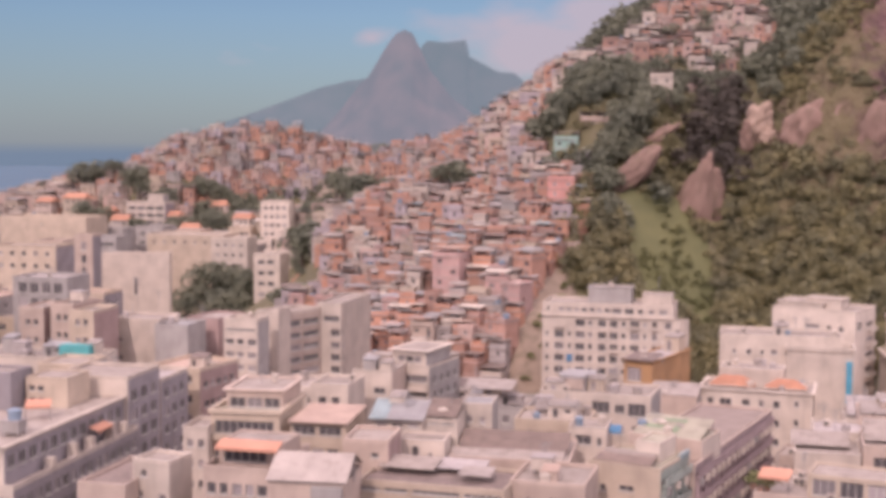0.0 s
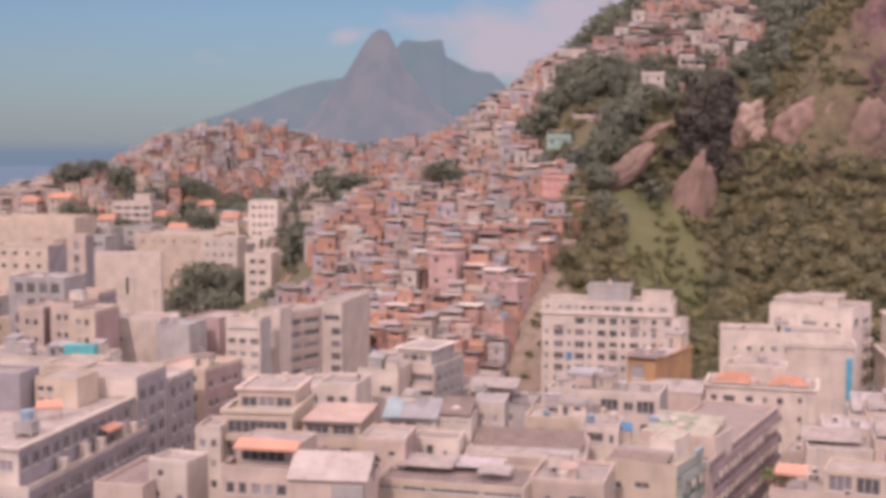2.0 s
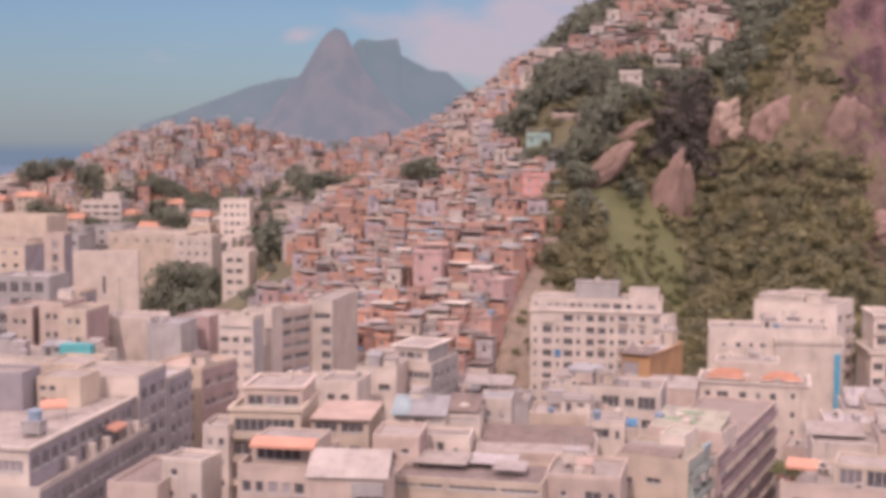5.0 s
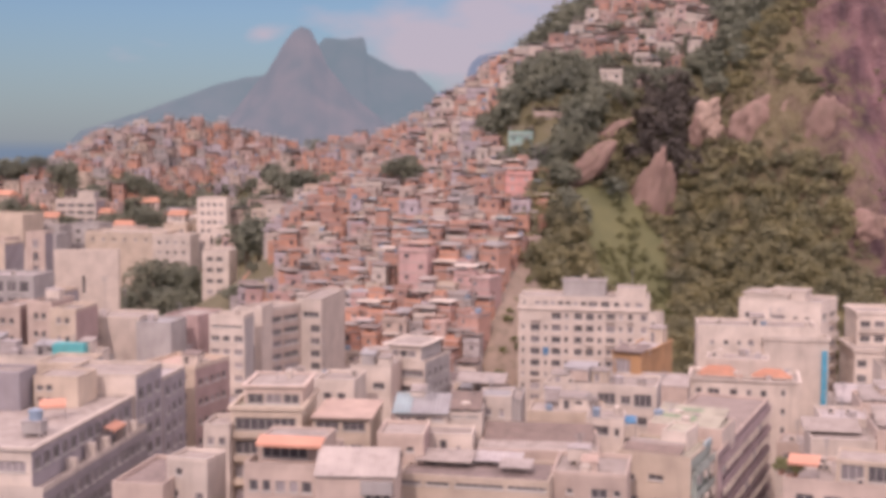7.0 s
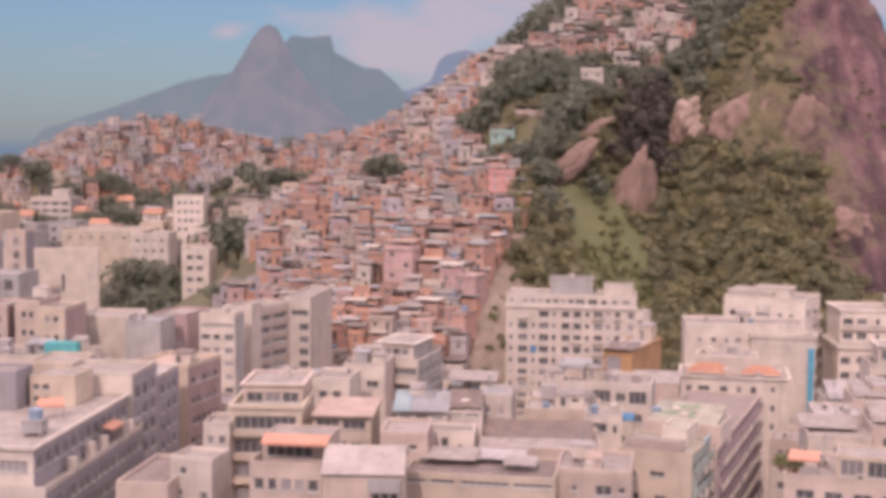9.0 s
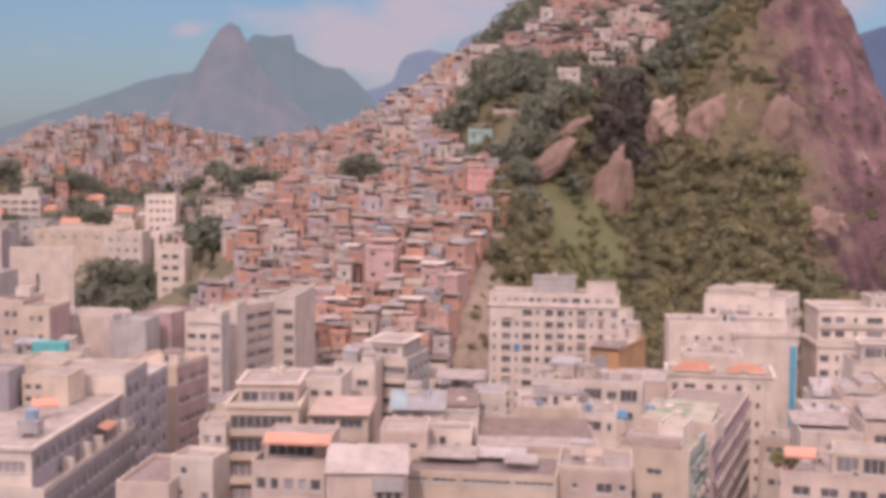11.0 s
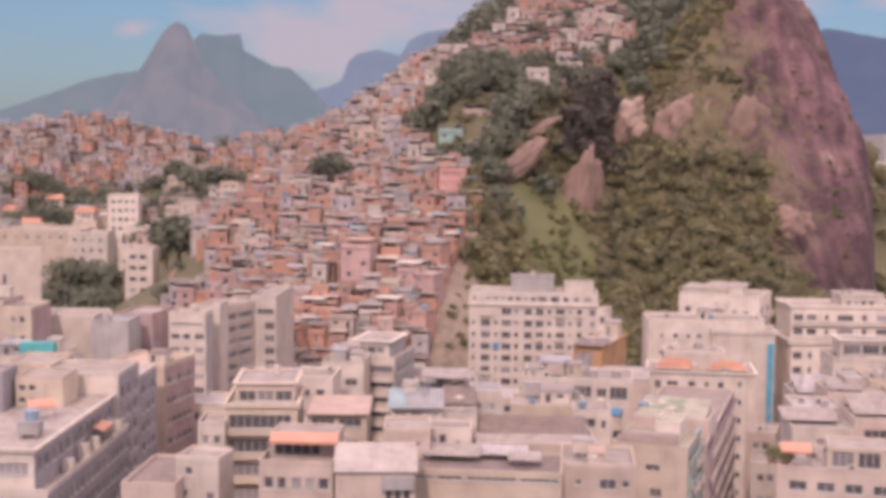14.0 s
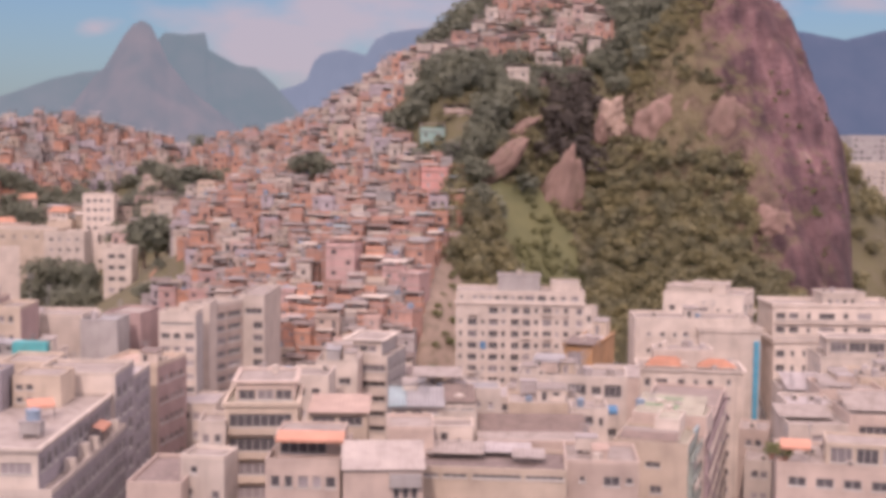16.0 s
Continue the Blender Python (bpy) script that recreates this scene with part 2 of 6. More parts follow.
GRASS = leaf_material("grass_blades", (0.162, 0.173, 0.083), (0.255, 0.257, 0.120))
SOIL = material("soil_and_litter", (0.115, 0.105, 0.055), stain=0.4, streak=False, scale=0.3)


# ---- building blocks ----
class Shape:
    """Collects faces of one mesh."""

    def __init__(self):
        self.v, self.f, self.m = [], [], []

    def face(self, pts, mat=0):
        k = len(self.v)
        self.v.extend(pts)
        self.f.append(tuple(range(k, k + len(pts))))
        self.m.append(mat)

    def box(self, x0, y0, z0, x1, y1, z1, mat=0, yaw=0.0, at=(0, 0, 0)):
        c, s = math.cos(radians(yaw)), math.sin(radians(yaw))
        k = len(self.v)
        for z in (z0, z1):
            for x, y in ((x0, y0), (x1, y0), (x1, y1), (x0, y1)):
                self.v.append((at[0] + c * x - s * y, at[1] + s * x + c * y, at[2] + z))
        for q in ((3, 2, 1, 0), (4, 5, 6, 7), (0, 1, 5, 4), (1, 2, 6, 5), (2, 3, 7, 6), (3, 0, 4, 7)):
            self.f.append(tuple(k + i for i in q))
            self.m.append(mat)

    def ring(self, x0, y0, x1, y1, t, z0, z1, mat=0):
        """A closed low wall of thickness t round a rectangle."""
        k = len(self.v)
        for z in (z0, z1):
            for e in (0, t):
                self.v.extend([(x0 + e, y0 + e, z), (x1 - e, y0 + e, z), (x1 - e, y1 - e, z), (x0 + e, y1 - e, z)])
        for i in range(4):
            j = (i + 1) % 4
            for q in ((i, j, 8 + j, 8 + i), (4 + j, 4 + i, 12 + i, 12 + j), (8 + i, 8 + j, 12 + j, 12 + i), (4 + i, 4 + j, j, i)):
                self.f.append(tuple(k + n for n in q))
                self.m.append(mat)

    def tube(self, x, y, z0, z1, r, sides=10, mat=0, r1=None):
        r1 = r if r1 is None else r1
        k = len(self.v)
        for z, q in ((z0, r), (z1, r1)):
            for i in range(sides):
                a = 2 * math.pi * i / sides
                self.v.append((x + q * math.cos(a), y + q * math.sin(a), z))
        for i in range(sides):
            j = (i + 1) % sides
            self.f.append((k + i, k + j, k + sides + j, k + sides + i))
            self.m.append(mat)
        self.f.append(tuple(k + sides + i for i in range(sides)))
        self.m.append(mat)

    def wall(self, origin, along, normal, width, z0, z1, holes, depth=0.28, mat=0):
        """A wall panel with openings (u0, z0, u1, z1), whose reveals go inwards."""
        us = sorted({0.0, width, *(h[0] for h in holes), *(h[2] for h in holes)})
        vs = sorted({z0, z1, *(h[1] for h in holes), *(h[3] for h in holes)})

        def p(u, z, back=0.0):
            return (origin[0] + along[0] * u - normal[0] * back, origin[1] + along[1] * u - normal[1] * back, z)

        for a, b in zip(us, us[1:]):
            run = None
            for c, d in zip(vs, vs[1:]):
                mid = ((a + b) / 2, (c + d) / 2)
                solid = not any(h[0] < mid[0] < h[2] and h[1] < mid[1] < h[3] for h in holes)
                if solid and run is None:
                    run = c
                if run is not None and (not solid or d == vs[-1]):
                    top = d if solid else c
                    self.face([p(a, run), p(b, run), p(b, top), p(a, top)], mat)
                    run = None
        for a, c, b, d in holes:
            self.face([p(a, c), p(a, c, depth), p(a, d, depth), p(a, d)][::-1], mat)
            self.face([p(b, c), p(b, c, depth), p(b, d, depth), p(b, d)], mat)
            self.face([p(a, d), p(a, d, depth), p(b, d, depth), p(b, d)][::-1], mat)
            self.face([p(a, c), p(a, c, depth), p(b, c, depth), p(b, c)], mat)

    def mesh(self, name, mats, smooth=False):
        me = bpy.data.meshes.new(name)
        me.from_pydata(self.v, [], self.f)
        for m in mats if isinstance(mats, (list, tuple)) else [mats]:
            me.materials.append(m)
        if any(self.m):
            me.polygons.foreach_set("material_index", self.m)
        if smooth:
            me.polygons.foreach_set("use_smooth", [True] * len(self.f))
        me.update()
        return me


def part(name, shape, mats, parent=None, label=""):
    me = shape.mesh(name, mats) if isinstance(shape, Shape) else shape
    ob = new(name, me)
    ob.parent = parent
    if label:
        ob["label"] = label
    return ob


def thing(name, x, y, z, yaw, label, category, group="", kind=""):
    ob = new(name)
    ob.matrix_world = pose(x, y, z, 0, 0, yaw)
    return tagged(ob, label, category, group, kind)


window_meshes = {}


def window_mesh(w, h, style):
    """A framed window in one piece: mullions, reveals and panes share their edges; origin at the middle of the sill, looking to -y."""
    key = (round(w, 2), round(h, 2), style)
    if key not in window_meshes:
        s, e = Shape(), 0.07
        n = max(1, round(w / 0.9)) if style != "shutter" else 1
        y0, y1 = 0.12, 0.20
        us = [-w / 2]
        for i in range(n):
            us += [-w / 2 + e + (w - e) * i / n, -w / 2 + (w - e) * (i + 1) / n]
        us.append(w / 2)
        vs = [0, e, h - e, h]
        for i in range(len(us) - 1):
            for j in range(3):
                a, b, c, d = us[i], us[i + 1], vs[j], vs[j + 1]
                if j != 1 or i % 2 == 0:
                    s.face([(a, y0, c), (b, y0, c), (b, y0, d), (a, y0, d)])
                    continue
                for (p, q), (r, t) in (((a, c), (b, c)), ((b, c), (b, d)), ((b, d), (a, d)), ((a, d), (a, c))):
                    s.face([(p, y0, q), (r, y0, t), (r, y1, t), (p, y1, q)])
                if style == "shutter":
                    k = max(2, int((d - c) / 0.14))
                    for m in range(k):
                        z0, z1 = c + (d - c) * m / k, c + (d - c) * (m + 1) / k
                        zm = z0 + (z1 - z0) * 0.7
                        s.face([(a, y1 if m == 0 else y0 + 0.01, z0), (b, y1 if m == 0 else y0 + 0.01, z0), (b, y1 - 0.02, zm), (a, y1 - 0.02, zm)])
                        s.face([(a, y1 - 0.02, zm), (b, y1 - 0.02, zm), (b, y0 + 0.01, z1), (a, y0 + 0.01, z1)])
                elif not style.startswith("open"):
                    s.face([(a, y1, c), (b, y1, c), (b, y1, d), (a, y1, d)], 1)
        if style in ("sill", "open_sill"):
            s.box(-w / 2 - 0.08, -0.10, -0.10, w / 2 + 0.08, 0.1, 0)
        seen, place = {}, []
        for v in s.v:
            place.append(seen.setdefault(tuple(round(c, 4) for c in v), len(seen)))
        s.v, s.f = list(seen), [tuple(place[i] for i in q) for q in s.f]
        window_meshes[key] = s.mesh("window", [FRAME, GLASS])
    return window_meshes[key]


def pane_mesh(w, h):
    key = (round(w, 2), round(h, 2), "pane")
    if key not in window_meshes:
        s = Shape()
        s.box(-w / 2, 0.205, 0, w / 2, 0.225, h)
        window_meshes[key] = s.mesh("pane", GLASS)
    return window_meshes[key]


def rows_of(width, top, n, ww, wh, rows, step=3.0, first=1.0, edge=0.8, skip=0.0, rng=None):
    """Openings for rows of n even windows; first: from the top down to the first lintel."""
    out = []
    for r in range(rows):
        z1 = top - first - r * step
        for i in range(n):
            u = edge + (width - 2 * edge) * (i + 0.5) / n
            if rng and rng.random() < skip:
                continue
            out.append((u - ww / 2, z1 - wh, u + ww / 2, z1))
    return out


def fill(holes, parent, side, w, d, style="sill"):
    """A window part in each opening of the front (0), right (1), back (2) or left (3) wall."""
    for a, c, b, e in holes:
        u = (a + b) / 2
        x, y, turn = ((u, 0, 0), (w, u, 90), (w - u, d, 180), (0, d - u, 270))[side]
        near = parent.location.y < 146 and style == "sill"
        ob = new("window", window_mesh(b - a, e - c, "open_sill" if near else style))
        ob.parent = parent
        ob.matrix_local = pose(x, y, c, 0, 0, turn)
        if near:
            part("pane", pane_mesh(b - a, e - c), None, ob)


BLOCKS = []    # x, y, top, width, depth, yaw of every flat roof
BASE = 5.0     # street level in the flat part of the town


def block(name, x, y, top, w, d, yaw, label, category="building", mat=None, sides=None, front=(), right=(), left=(), back=(), roof=None,
          parapet=0.8, base=None, style="sill", over=0.0, group="buildings of the town", side_mat=None, tidy=False):
    """A flat-roofed building: x, y its front left corner; top its roof's height."""
    base = BASE if base is None else base
    h = top - base
    BLOCKS.append((x, y, top, w, d, yaw, "tidy" if tidy else name))
    ob = thing(name, x, y, base, yaw, label, category, group)
    s = Shape()
    # a darker side_mat partly puts the right-hand wall's shade into its colour
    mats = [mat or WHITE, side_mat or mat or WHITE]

    def local(holes):
        return [(max(a, 0.05), c - base, b, e - base) for a, c, b, e in holes if c - base > 0.3]

    walls = ((0, (0, 0), (1, 0), (0, -1), w, local(front)), (1, (w, 0), (0, 1), (1, 0), d, local(right)),
             (2, (w, d), (-1, 0), (0, 1), w, local(back)), (3, (0, d), (0, -1), (-1, 0), d, local(left)))
    for k, o, a, n, width, holes in walls:
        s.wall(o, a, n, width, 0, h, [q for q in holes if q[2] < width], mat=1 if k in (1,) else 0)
    part("wall", s, mats, ob)
    for k, o, a, n, width, holes in walls:
        fill([q for q in holes if q[2] < width], ob, k, w, d, style)
    r, t = Shape(), 0.18
    r.box(t, t, h - 0.25, w - t, d - t, h - 0.02)
    part("roof", r, roof or ROOFTOP, ob)
    if parapet:
        q = Shape()
        o = over
        q.ring(-o, -o, w + o, d + o, t + o, h + 0.002, h + parapet)
        part("parapet", q, mats[0], ob)
    return ob


def sheet_roof(name, x, y, z, w, d, yaw, rise, mat, label, pitch=0.5, parent=None, thick=0.06):
    """A corrugated sheet: w wide, d deep, rising by rise to its back edge."""
    s, n = Shape(), max(4, int(w / pitch))
    top, low = [], []
    for i in range(n * 2 + 1):
        u = w * i / (n * 2)
        b = 0.05 if i % 2 else 0.0
        top.append((u, b))
    for (u0, b0), (u1, b1) in zip(top, top[1:]):
        s.face([(u0, 0, b0), (u1, 0, b1), (u1, d, rise + b1), (u0, d, rise + b0)])
        s.face([(u0, d, rise + b0 - thick), (u1, d, rise + b1 - thick), (u1, 0, b1 - thick), (u0, 0, b0 - thick)])
    s.face([(0, 0, -thick), (w, 0, -thick), (w, 0, 0), (0, 0, 0)])
    s.face([(0, 0, -thick), (0, 0, 0), (0, d, rise), (0, d, rise - thick)])
    s.face([(w, 0, 0), (w, 0, -thick), (w, d, rise - thick), (w, d, rise)])
    ob = part(name, s, mat, parent)
    ob.matrix_local = pose(x, y, z, 0, 0, yaw)
    if label and parent is None:
        tagged(ob, label, "roof")
    return ob


# ---- ground, hills and rock ----
XS = np.array([-150, -110, -80, -50, -20, 10, 40, 70, 100, 140, 220.0])
YS = np.array([220, 260, 300, 340, 400, 460, 540, 600, 700.0])
HEIGHTS = np.array([
    [9, 9, 9, 9, 8, 9, 13, 13, 13, 10, 9],
    [15, 17, 19, 22, 37, 44, 31, 30, 32, 16, 11],
    [22, 26, 29, 33, 42, 59, 57, 43, 60, 29, 15],
    [26, 28, 30, 39, 63, 68, 95, 86, 87, 37, 21],
    [32, 34, 30, 38, 56, 83, 105, 122, 123, 116, 44],
    [46, 47, 46, 54, 76, 80, 91, 96, 95, 78, 56],
    [62, 76, 60, 53, 69, 65, 63, 60, 57, 53, 51],
    [57, 79, 86, 79, 68, 60, 54, 49, 45, 43, 43],
    [25, 28, 28, 28, 28, 28, 28, 28, 28, 28, 28]], float)
GROUND = 6.0
def cubic(p, t):
    return 0.5 * (2*p[1] + (p[2]-p[0])*t + (2*p[0]-5*p[1]+4*p[2]-p[3])*t**2 + (3*p[1]-p[0]-3*p[2]+p[3])*t**3)
def hill(x, y):
    x, y = np.broadcast_arrays(np.asarray(x, float), np.asarray(y, float))
    cx, cy = x.clip(XS[0], XS[-1]), y.clip(YS[0], YS[-1])
    i = (np.searchsorted(XS, cx, side="right") - 1).clip(0, len(XS) - 2)
    j = (np.searchsorted(YS, cy, side="right") - 1).clip(0, len(YS) - 2)
    s, t = (cx - XS[i]) / (XS[i+1] - XS[i]), (cy - YS[j]) / (YS[j+1] - YS[j])
    rows = []
    for b in (-1, 0, 1, 2):
        jj = (j + b).clip(0, len(YS) - 1)
        rows.append(cubic([HEIGHTS[jj, (i + a).clip(0, len(XS) - 1)] for a in (-1, 0, 1, 2)], s))
    z = cubic(rows, t)
    d = np.hypot(x - cx, (y - cy) * np.where(y < cy, 2.5, 1.0))
    f = (1 - d / 160).clip(0, 1)
    return GROUND + (z - GROUND).clip(0) * f * f * (3 - 2 * f)
def rock(x, y):
    x, y = np.asarray(x, float), np.asarray(y, float)
    half = (26.5 - 0.56 * (318 - y)).clip(6, 26.5)
    fx = np.where(x > 120, 1 - ((x - 120).clip(0) / half) ** 9, 1 - ((120 - x).clip(0) / 60) ** 2.2)
    fy = np.where(y < 350, 1 - ((350 - y).clip(0) / 85) ** 1.15, 1 - ((y - 350).clip(0) / 85) ** 2)
    return 15 + 109 * fx.clip(0) * fy.clip(0)
def surface(x, y):
    return np.maximum(hill(x, y), rock(x, y))




def grid_mesh(name, xs, ys, zs, mats, smooth=True):
    """A sheet over the lines xs and ys with heights zs[j, i]."""
    nx, ny = len(xs), len(ys)
    gx, gy = np.meshgrid(xs, ys)
    co = np.stack([gx, gy, zs], -1).reshape(-1, 3)
    i, j = np.meshgrid(np.arange(nx - 1), np.arange(ny - 1))
    a = (j * nx + i).ravel()
    faces = np.stack([a, a + 1, a + nx + 1, a + nx], -1)
    me = bpy.data.meshes.new(name)
    me.from_pydata(co.tolist(), [], faces.tolist())
    for m in mats:
        me.materials.append(m)
    me.polygons.foreach_set("use_smooth", [smooth] * len(me.polygons))
    me.update()
    return me


def rough_at(x, y, scale, seed):
    """Smooth noise in -1..1 for arrays of places."""
    flat = [noise.fractal((a * scale, b * scale, seed), 0.9, 2.1, 4) for a, b in zip(np.ravel(x).tolist(), np.ravel(y).tolist())]
    return np.array(flat).reshape(np.shape(x))


gx = np.r_[-4800, -3000, -1500, -800, -500, np.arange(-330, 400, 5.0), 500, 800, 1500, 3000, 4800]
gy = np.r_[-4800, -1500, -400, -100, 60, 120, 170, np.arange(195, 870, 5.0), 1000, 1300, 1800, 2600, 3600, 4700]
mx, my = np.meshgrid(gx, gy)
gz = hill(mx, my) + np.where(hill(mx, my) > GROUND + 2, rough_at(mx, my, 0.05, 3.0) * 1.2, 0.0) - 1.0
sn, sl = SOIL.node_tree.nodes, SOIL.node_tree.links
street_mix, street_place, street_low = sn.new("ShaderNodeMixRGB"), sn.new("ShaderNodeSeparateXYZ"), sn.new("ShaderNodeMapRange")
sl.new(sn.new("ShaderNodeNewGeometry").outputs["Position"], street_place.inputs[0])
sl.new(street_place.outputs[2], street_low.inputs["Value"])
street_low.inputs["From Min"].default_value, street_low.inputs["From Max"].default_value = 36.0, 26.0    # asphalt and paving in the town below
old_colour = sn["Principled BSDF"].inputs["Base Color"].links[0].from_socket
sl.new(street_low.outputs[0], street_mix.inputs[0])
sl.new(old_colour, street_mix.inputs[1])
street_mix.inputs[2].default_value = (0.12, 0.11, 0.105, 1)
sl.new(street_mix.outputs[0], sn["Principled BSDF"].inputs["Base Color"])
ground = new("ground", grid_mesh("ground", gx, gy, gz, [SOIL]))
tagged(ground, "earth and streets under the town, rising into wooded hills", "ground", kind="structure")

WATER = material("sea_water", (0.035, 0.10, 0.16), rough=0.7, stain=0.1, streak=False, scale=0.02, bump=0.3)
sea_x, sea_y = np.array([-4700, -2000, -900, -420.0]), np.array([380, 900, 1800, 3000, 4690.0])
sea = new("sea", grid_mesh("sea", sea_x, sea_y, np.full((5, 4), 6.6), [WATER]))
tagged(sea, "calm blue sea beyond the hills", "sea", kind="structure")

# the bare granite dome
def rock_material():
    m = bpy.data.materials.new("granite")
    m.use_nodes = True
    n, l = m.node_tree.nodes, m.node_tree.links
    b = n["Principled BSDF"]
    b.inputs["Roughness"].default_value = 0.9
    co, mp = n.new("ShaderNodeTexCoord"), n.new("ShaderNodeMapping")
    mp.inputs["Scale"].default_value = (1.5, 0.9, 0.36)
    l.new(co.outputs["Object"], mp.inputs[0])
    runs, blot, fine = n.new("ShaderNodeTexNoise"), n.new("ShaderNodeTexNoise"), n.new("ShaderNodeTexNoise")
    runs.inputs["Scale"].default_value, runs.inputs["Detail"].default_value = 0.17, 10
    blot.inputs["Scale"].default_value, blot.inputs["Detail"].default_value = 0.06, 5
    fine.inputs["Scale"].default_value, fine.inputs["Detail"].default_value = 0.8, 8
    mid = n.new("ShaderNodeTexNoise")
    mid.inputs["Scale"].default_value, mid.inputs["Detail"].default_value, mid.inputs["Roughness"].default_value = 0.13, 9, 0.62
    l.new(co.outputs["Object"], mid.inputs["Vector"])
    l.new(mp.outputs[0], runs.inputs["Vector"])
    l.new(co.outputs["Object"], blot.inputs["Vector"])
    l.new(co.outputs["Object"], fine.inputs["Vector"])
    ramp = n.new("ShaderNodeValToRGB")
    e = ramp.color_ramp.elements
    e[0].position, e[1].position = 0.36, 0.66
    e[0].color, e[1].color = (0.076, 0.043, 0.050, 1), (0.195, 0.111, 0.116, 1)
    pale_run = e.new(0.74)
    pale_run.color = (0.31, 0.225, 0.195, 1)
    l.new(runs.outputs["Fac"], ramp.inputs[0])
    tone = n.new("ShaderNodeMapRange")
    tone.inputs["From Min"].default_value, tone.inputs["From Max"].default_value = 0.35, 0.65
    tone.inputs["To Min"].default_value, tone.inputs["To Max"].default_value = 0.62, 1.45
    l.new(blot.outputs["Fac"], tone.inputs["Value"])
    mul = n.new("ShaderNodeMixRGB")
    mul.blend_type, mul.inputs[0].default_value = "MULTIPLY", 1.0
    l.new(ramp.outputs[0], mul.inputs[1])
    l.new(tone.outputs[0], mul.inputs[2])
    # tan, weathered rock towards the wooded shoulder, darker purple rock on the steep side
    geo, sep = n.new("ShaderNodeNewGeometry"), n.new("ShaderNodeSeparateXYZ")
    where = n.new("ShaderNodeSeparateXYZ")
    l.new(geo.outputs["Position"], where.inputs[0])
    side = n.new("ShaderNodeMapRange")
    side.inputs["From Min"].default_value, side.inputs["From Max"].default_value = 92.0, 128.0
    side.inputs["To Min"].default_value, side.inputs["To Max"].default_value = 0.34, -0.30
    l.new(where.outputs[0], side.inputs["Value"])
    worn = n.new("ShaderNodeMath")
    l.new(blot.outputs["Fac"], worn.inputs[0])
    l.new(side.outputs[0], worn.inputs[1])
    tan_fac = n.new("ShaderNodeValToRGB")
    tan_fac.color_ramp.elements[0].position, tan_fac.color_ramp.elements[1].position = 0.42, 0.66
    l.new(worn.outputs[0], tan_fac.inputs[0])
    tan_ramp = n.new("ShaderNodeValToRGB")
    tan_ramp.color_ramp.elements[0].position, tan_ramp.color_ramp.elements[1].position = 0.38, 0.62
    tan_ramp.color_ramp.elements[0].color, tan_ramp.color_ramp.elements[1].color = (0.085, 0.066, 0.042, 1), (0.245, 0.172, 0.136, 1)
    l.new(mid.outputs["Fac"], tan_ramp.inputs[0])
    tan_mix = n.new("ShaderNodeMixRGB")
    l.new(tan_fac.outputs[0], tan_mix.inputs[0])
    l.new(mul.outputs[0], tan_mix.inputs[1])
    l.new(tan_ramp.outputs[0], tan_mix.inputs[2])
    # lichen and grass hold where the rock leans back
    l.new(geo.outputs["Normal"], sep.inputs[0])
    hold = n.new("ShaderNodeMath")
    hold.operation = "MULTIPLY_ADD"
    hold.inputs[1].default_value = 1.5
    l.new(mid.outputs["Fac"], hold.inputs[0])
    lean = n.new("ShaderNodeMath")
    l.new(sep.outputs[2], lean.inputs[0])
    l.new(side.outputs[0], lean.inputs[1])
    l.new(lean.outputs[0], hold.inputs[2])
    moss = n.new("ShaderNodeMapRange")
    moss.inputs["From Min"].default_value, moss.inputs["From Max"].default_value = 1.22, 1.55
    moss.inputs["To Max"].default_value = 0.72
    l.new(hold.outputs[0], moss.inputs["Value"])
    mix = n.new("ShaderNodeMixRGB")
    mix.inputs[2].default_value = (0.145, 0.130, 0.062, 1)
    l.new(moss.outputs[0], mix.inputs[0])
    l.new(tan_mix.outputs[0], mix.inputs[1])
    l.new(mix.outputs[0], b.inputs["Base Color"])
    bp = n.new("ShaderNodeBump")
    bp.inputs["Strength"].default_value, bp.inputs["Distance"].default_value = 1.0, 1.2
    rise = n.new("ShaderNodeMath")
    rise.operation = "MULTIPLY_ADD"
    rise.inputs[1].default_value = 2.5
    l.new(mid.outputs["Fac"], rise.inputs[0])
    l.new(fine.outputs["Fac"], rise.inputs[2])
    l.new(rise.outputs[0], bp.inputs["Height"])
    l.new(bp.outputs[0], b.inputs["Normal"])
    return m


GRANITE = rock_material()


def rock_relief(x, y):
    """The dome with its bulges, gullies and ledges."""
    z = rock(x, y)
    push = rough_at(x, y, 0.045, 9.0) * 4.6 + rough_at(x + y * 0.3, y * 0.25, 0.16, 5.0) * 3.4 + rough_at(x, y, 0.4, 2.0) * 1.7
    return np.where(z > 16, z + push * ((z - 16) / 20).clip(0, 1), z - 12)


def surface(x, y):
    return np.maximum(hill(x, y), rock_relief(np.asarray(x, float), np.asarray(y, float)))


rx, ry = np.arange(66, 152, 0.8), np.arange(272, 440, 1.0)
kx, ky = np.meshgrid(rx, ry)
kz = rock_relief(kx, ky)
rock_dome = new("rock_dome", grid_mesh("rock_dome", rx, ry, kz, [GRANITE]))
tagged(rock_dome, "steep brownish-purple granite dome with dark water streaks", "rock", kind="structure")


